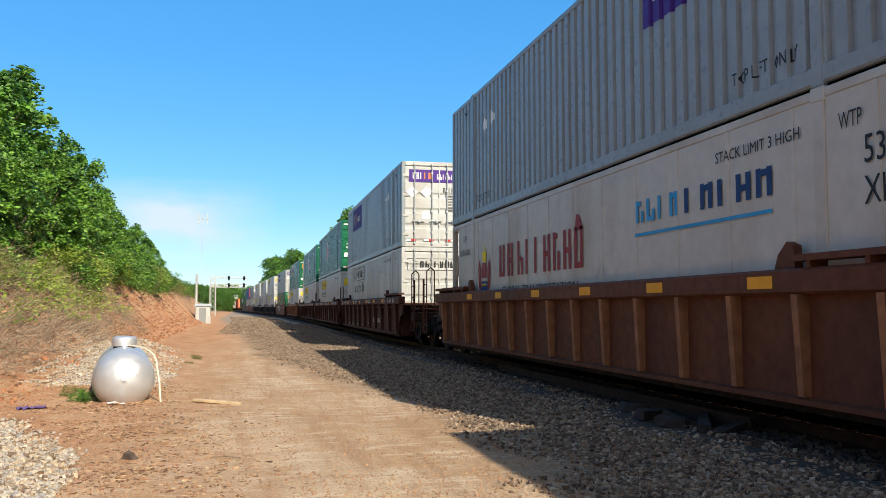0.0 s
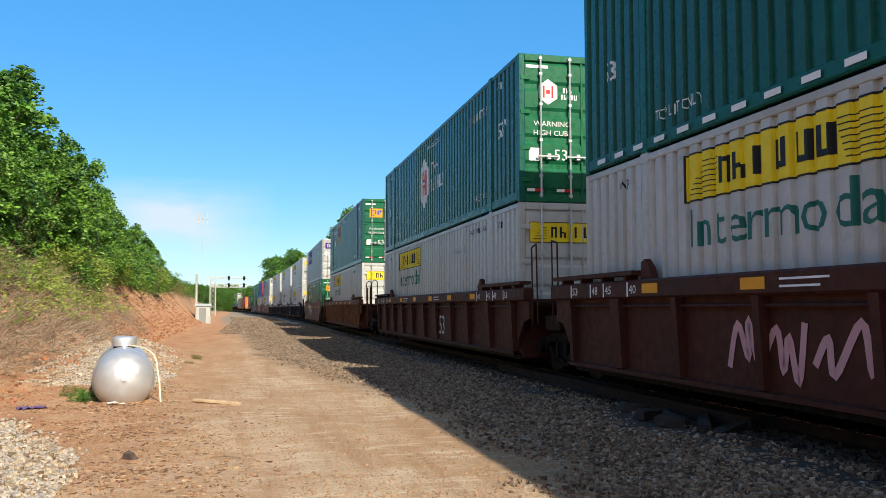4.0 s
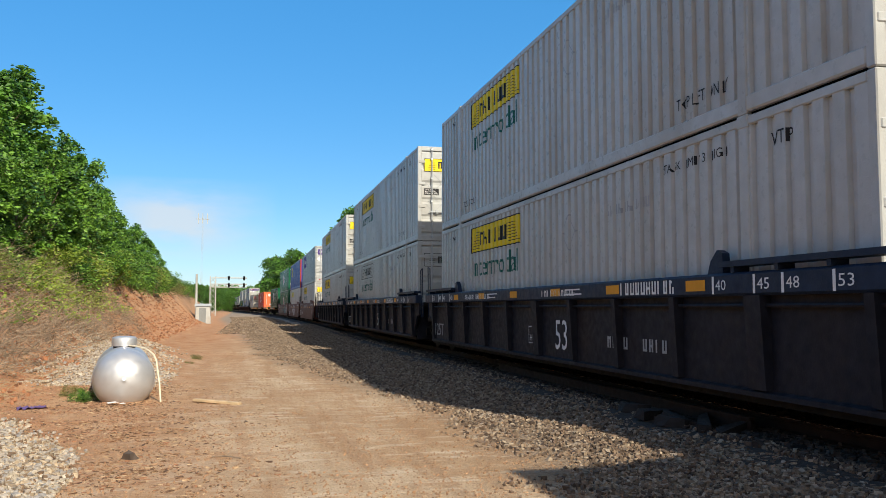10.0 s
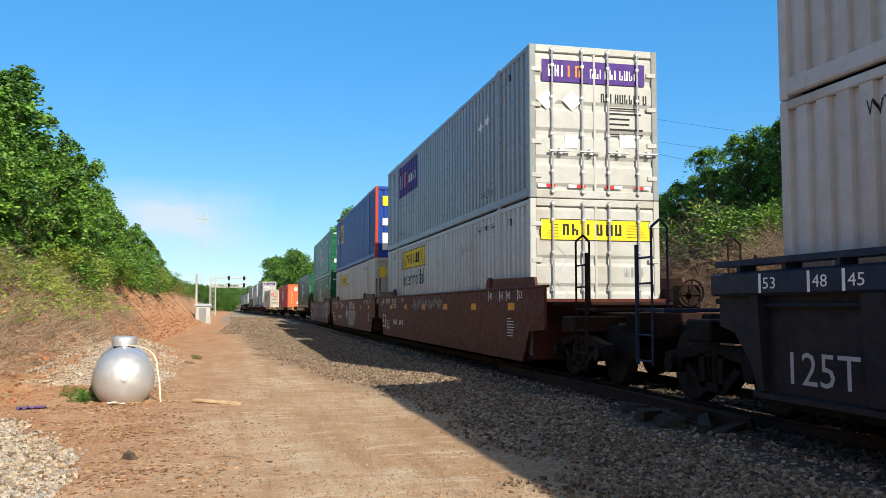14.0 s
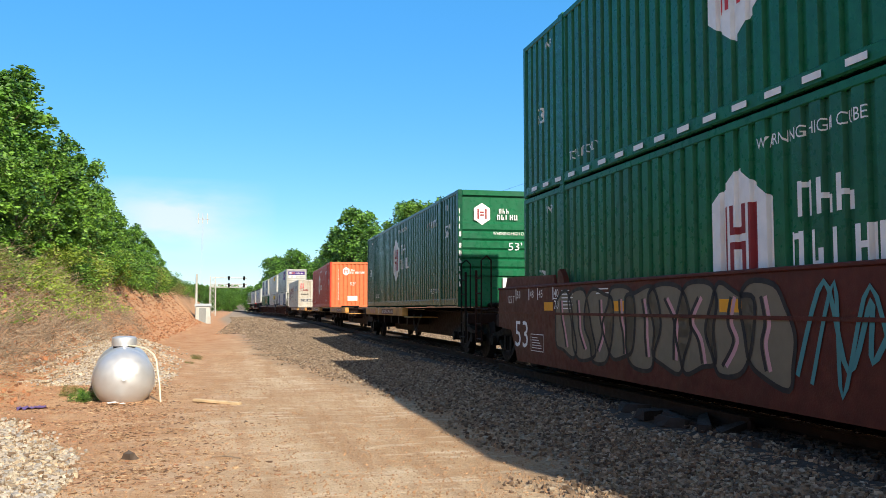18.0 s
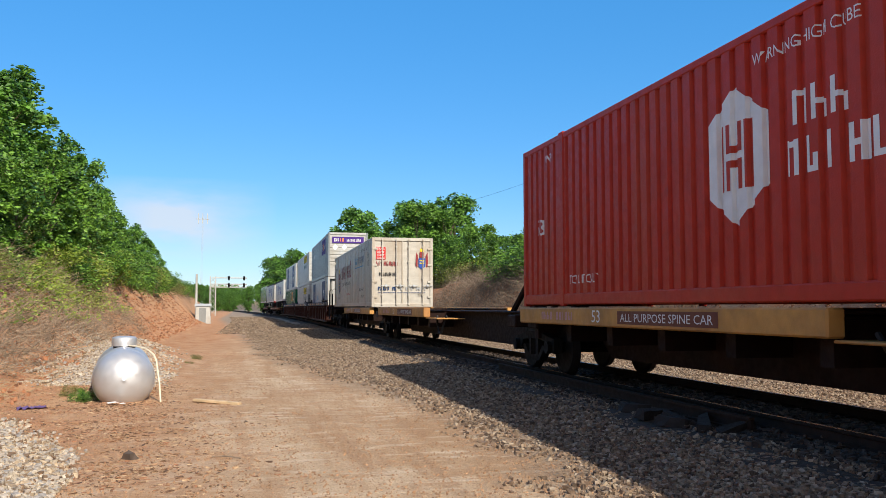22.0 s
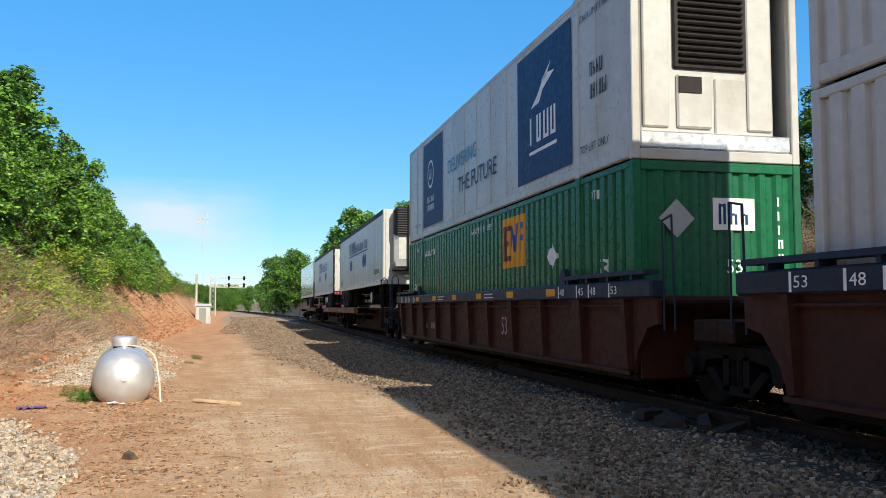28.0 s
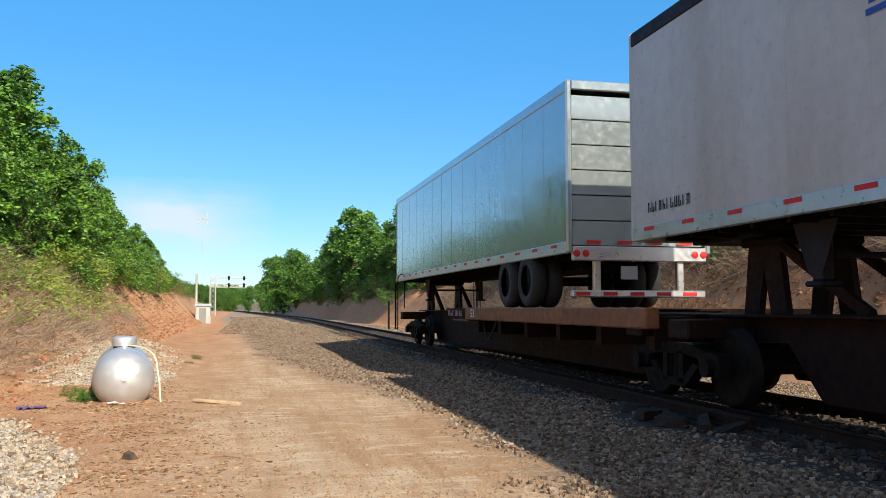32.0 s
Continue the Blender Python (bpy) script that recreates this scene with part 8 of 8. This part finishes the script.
# ---- signal bridge, hut and masts far down the line ----
SY = 150.0
sig = thing("signal_bridge", "white lattice cantilever signal bridge over the railway", "signal", at=pose(-4.5, SY, 0.1))
for a in (-0.45, 0.45):
    for b in (-0.45, 0.45):
        part("mast_post", Mesh().rbox(a - 0.07, a + 0.07, b - 0.07, b + 0.07, 0, 6.7, 0.02), M["white"], sig)
for k in range(7):
    z = 0.2 + 0.9 * k
    part("mast_brace", Mesh().tube((-0.45, -0.45, z), (0.45, -0.45, z + 0.9), 0.04, n=5), M["white"], sig)
    part("mast_brace", Mesh().tube((0.45, -0.45, z), (-0.45, -0.45, z + 0.9), 0.04, n=5), M["white"], sig)
for z in (4.75, 5.25, 6.3):
    part("arm_beam", Mesh().rbox(-0.5 if z < 6 else -0.2, 5.6, -0.5, -0.36, z, z + 0.18, 0.02), M["white"], sig)
for k in range(6):
    part("arm_brace", Mesh().tube((-0.4 + k, -0.43, 4.8), (0.5 + k, -0.43, 5.3), 0.06, n=5), M["white"], sig)
for x in (2.6, 5.1):
    for z in (5.0, 6.2):
        h = part("signal_head", Mesh().rbox(x - 0.17, x + 0.17, -0.75, -0.6, z - 0.22, z + 0.5, 0.06), M["black"], sig, "black signal head")
        part("hood", Mesh().lathe([(0.12, -1.0), (0.13, -0.75), (0.11, -0.75), (0.1, -1.0)], 12, "y", (x, 0, z + 0.2)), M["black"], h)
hut = thing("equipment_hut", "light grey metal equipment hut beside the track", "equipment hut", at=pose(-3.45, 86, ground_z(-3.45, 86) - 0.25))
part("walls", Mesh().rbox(-0.68, 0.68, -0.6, 0.6, 0.1, 1.75, 0.02), M["white"], hut)
part("roof", Mesh().prism([(-0.7, 1.75), (0.7, 1.75), (0, 2.0)], -0.78, 0.78), M["white"], hut)
part("door", Mesh().rbox(-0.35, 0.3, -0.63, -0.6, 0.2, 1.6, 0.01), M["grey"], hut)
box2 = thing("relay_box", "small white relay box beside the equipment hut", "relay box", at=pose(-2.85, 83, ground_z(-2.85, 83)))
part("cabinet", Mesh().rbox(-0.22, 0.22, -0.2, 0.2, 0, 0.7, 0.02), M["white"], box2)
mast = thing("radio_mast", "tall thin white mast beside the equipment hut", "mast", at=pose(-4.15, 87, ground_z(-4.15, 87) - 0.2))
part("pole", Mesh().tube((0, 0, 0), (0, 0, 4.4), 0.12, 0.1, 8), M["white"], mast)
tower = thing("antenna_tower", "thin pale lattice antenna tower on the horizon", "tower", at=pose(-22, 520, 4))
for a, b in ((-0.8, 0), (0.8, 0), (0, 0.8)):
    part("leg", Mesh().tube((a, b, 0), (a * 0.3, b * 0.3, 50.5), 0.05, 0.035, 5), M["white"], tower)
part("cross_arm", Mesh().rbox(-3.6, 3.6, -0.15, 0.15, 49, 49.4, 0.02), M["white"], tower)
for x in (-2.4, 0, 2.6):
    part("antenna", Mesh().rbox(x - 0.2, x + 0.2, -0.15, 0.15, 46.5, 52.5, 0.05), M["white"], tower)
for x, y in ((9.7, 57), (9.95, 58.5)):
    mp = thing("marker_post", "dark upright steel post beside the track", "post", "posts beside the track", pose(x, y, ground_z(x, y) - 0.05))
    part("post", Mesh().rbox(-0.06, 0.06, -0.06, 0.06, 0, 2.0, 0.015), M["black"], mp)

# ---- utility pole and wires ----
up = thing("utility_pole", "wooden utility pole with a cross-arm above the trees", "utility pole", at=pose(24.0, 50.0, ground_z(24, 50) - 0.2))
part("pole", Mesh().tube((0, 0, 0), (0, 0, 9.65), 0.14, 0.1, 12), M["pole"], up)
part("cross_arm", Mesh().rbox(-1.0, 1.0, -0.06, 0.06, 9.2, 9.33, 0.01), M["pole"], up)
for x in (-0.9, -0.4, 0.4, 0.9):
    part("insulator", Mesh().lathe([(0.03, 9.33), (0.06, 9.36), (0.05, 9.42), (0.065, 9.46), (0.03, 9.52)], 10, "z", (x, 0, 0)), M["galv"], up)
part("transformer", Mesh().lathe([(0.02, 7.6), (0.16, 7.62), (0.17, 7.7), (0.17, 8.2), (0.12, 8.3), (0.02, 8.32)], 14, "z", (0.25, -0.1, 0)), M["galv"], up)
part("guy_wire", Mesh().tube((0, 0, 8.8), (-5.2, 0.6, 1.5), 0.024, n=5), M["p_white"], up)
part("guy_wire", Mesh().tube((0, 0, 7.6), (-4.3, 0.4, 1.5), 0.024, n=5), M["p_white"], up)
for k, (z, dx, dy, dz) in enumerate(((9.35, 38, 6, -0.2), (7.9, 38, 6, 0.3), (7.2, 36, 4, -1.5), (7.6, -14, 34, -2.5))):
    wp = []
    for i in range(13):
        t = i / 12
        wp.append((dx * t, dy * t, z + dz * t - 3.2 * t * (1 - t) * (0.6 + 0.2 * k)))
    part("wire", Mesh().pipe(wp, 0.008, 4), M["black"], up)

# ---- a house glimpsed behind the trees ----
house = thing("house", "small pale house with a grey roof behind trees", "house", at=pose(31, 36.5, ground_z(31, 36.5), 0, 0, 25))
part("wall", Mesh().box(-4, 4, -3, 3, -0.5, 2.3), M["white"], house)
part("roof", Mesh().prism([(-3.5, 2.2), (3.5, 2.2), (0, 3.7)], -4.4, 4.4), M["grey"], house)
for x in (-2.4, 0.2, 2.4):
    w = part("window", Mesh().rbox(x - 0.5, x + 0.5, -3.06, -3.0, 0.7, 1.8, 0.02), M["p_white"], house)
    part("pane", Mesh().box(x - 0.42, x + 0.42, -3.075, -3.062, 0.78, 1.72), M["p_black"], w)


motions()
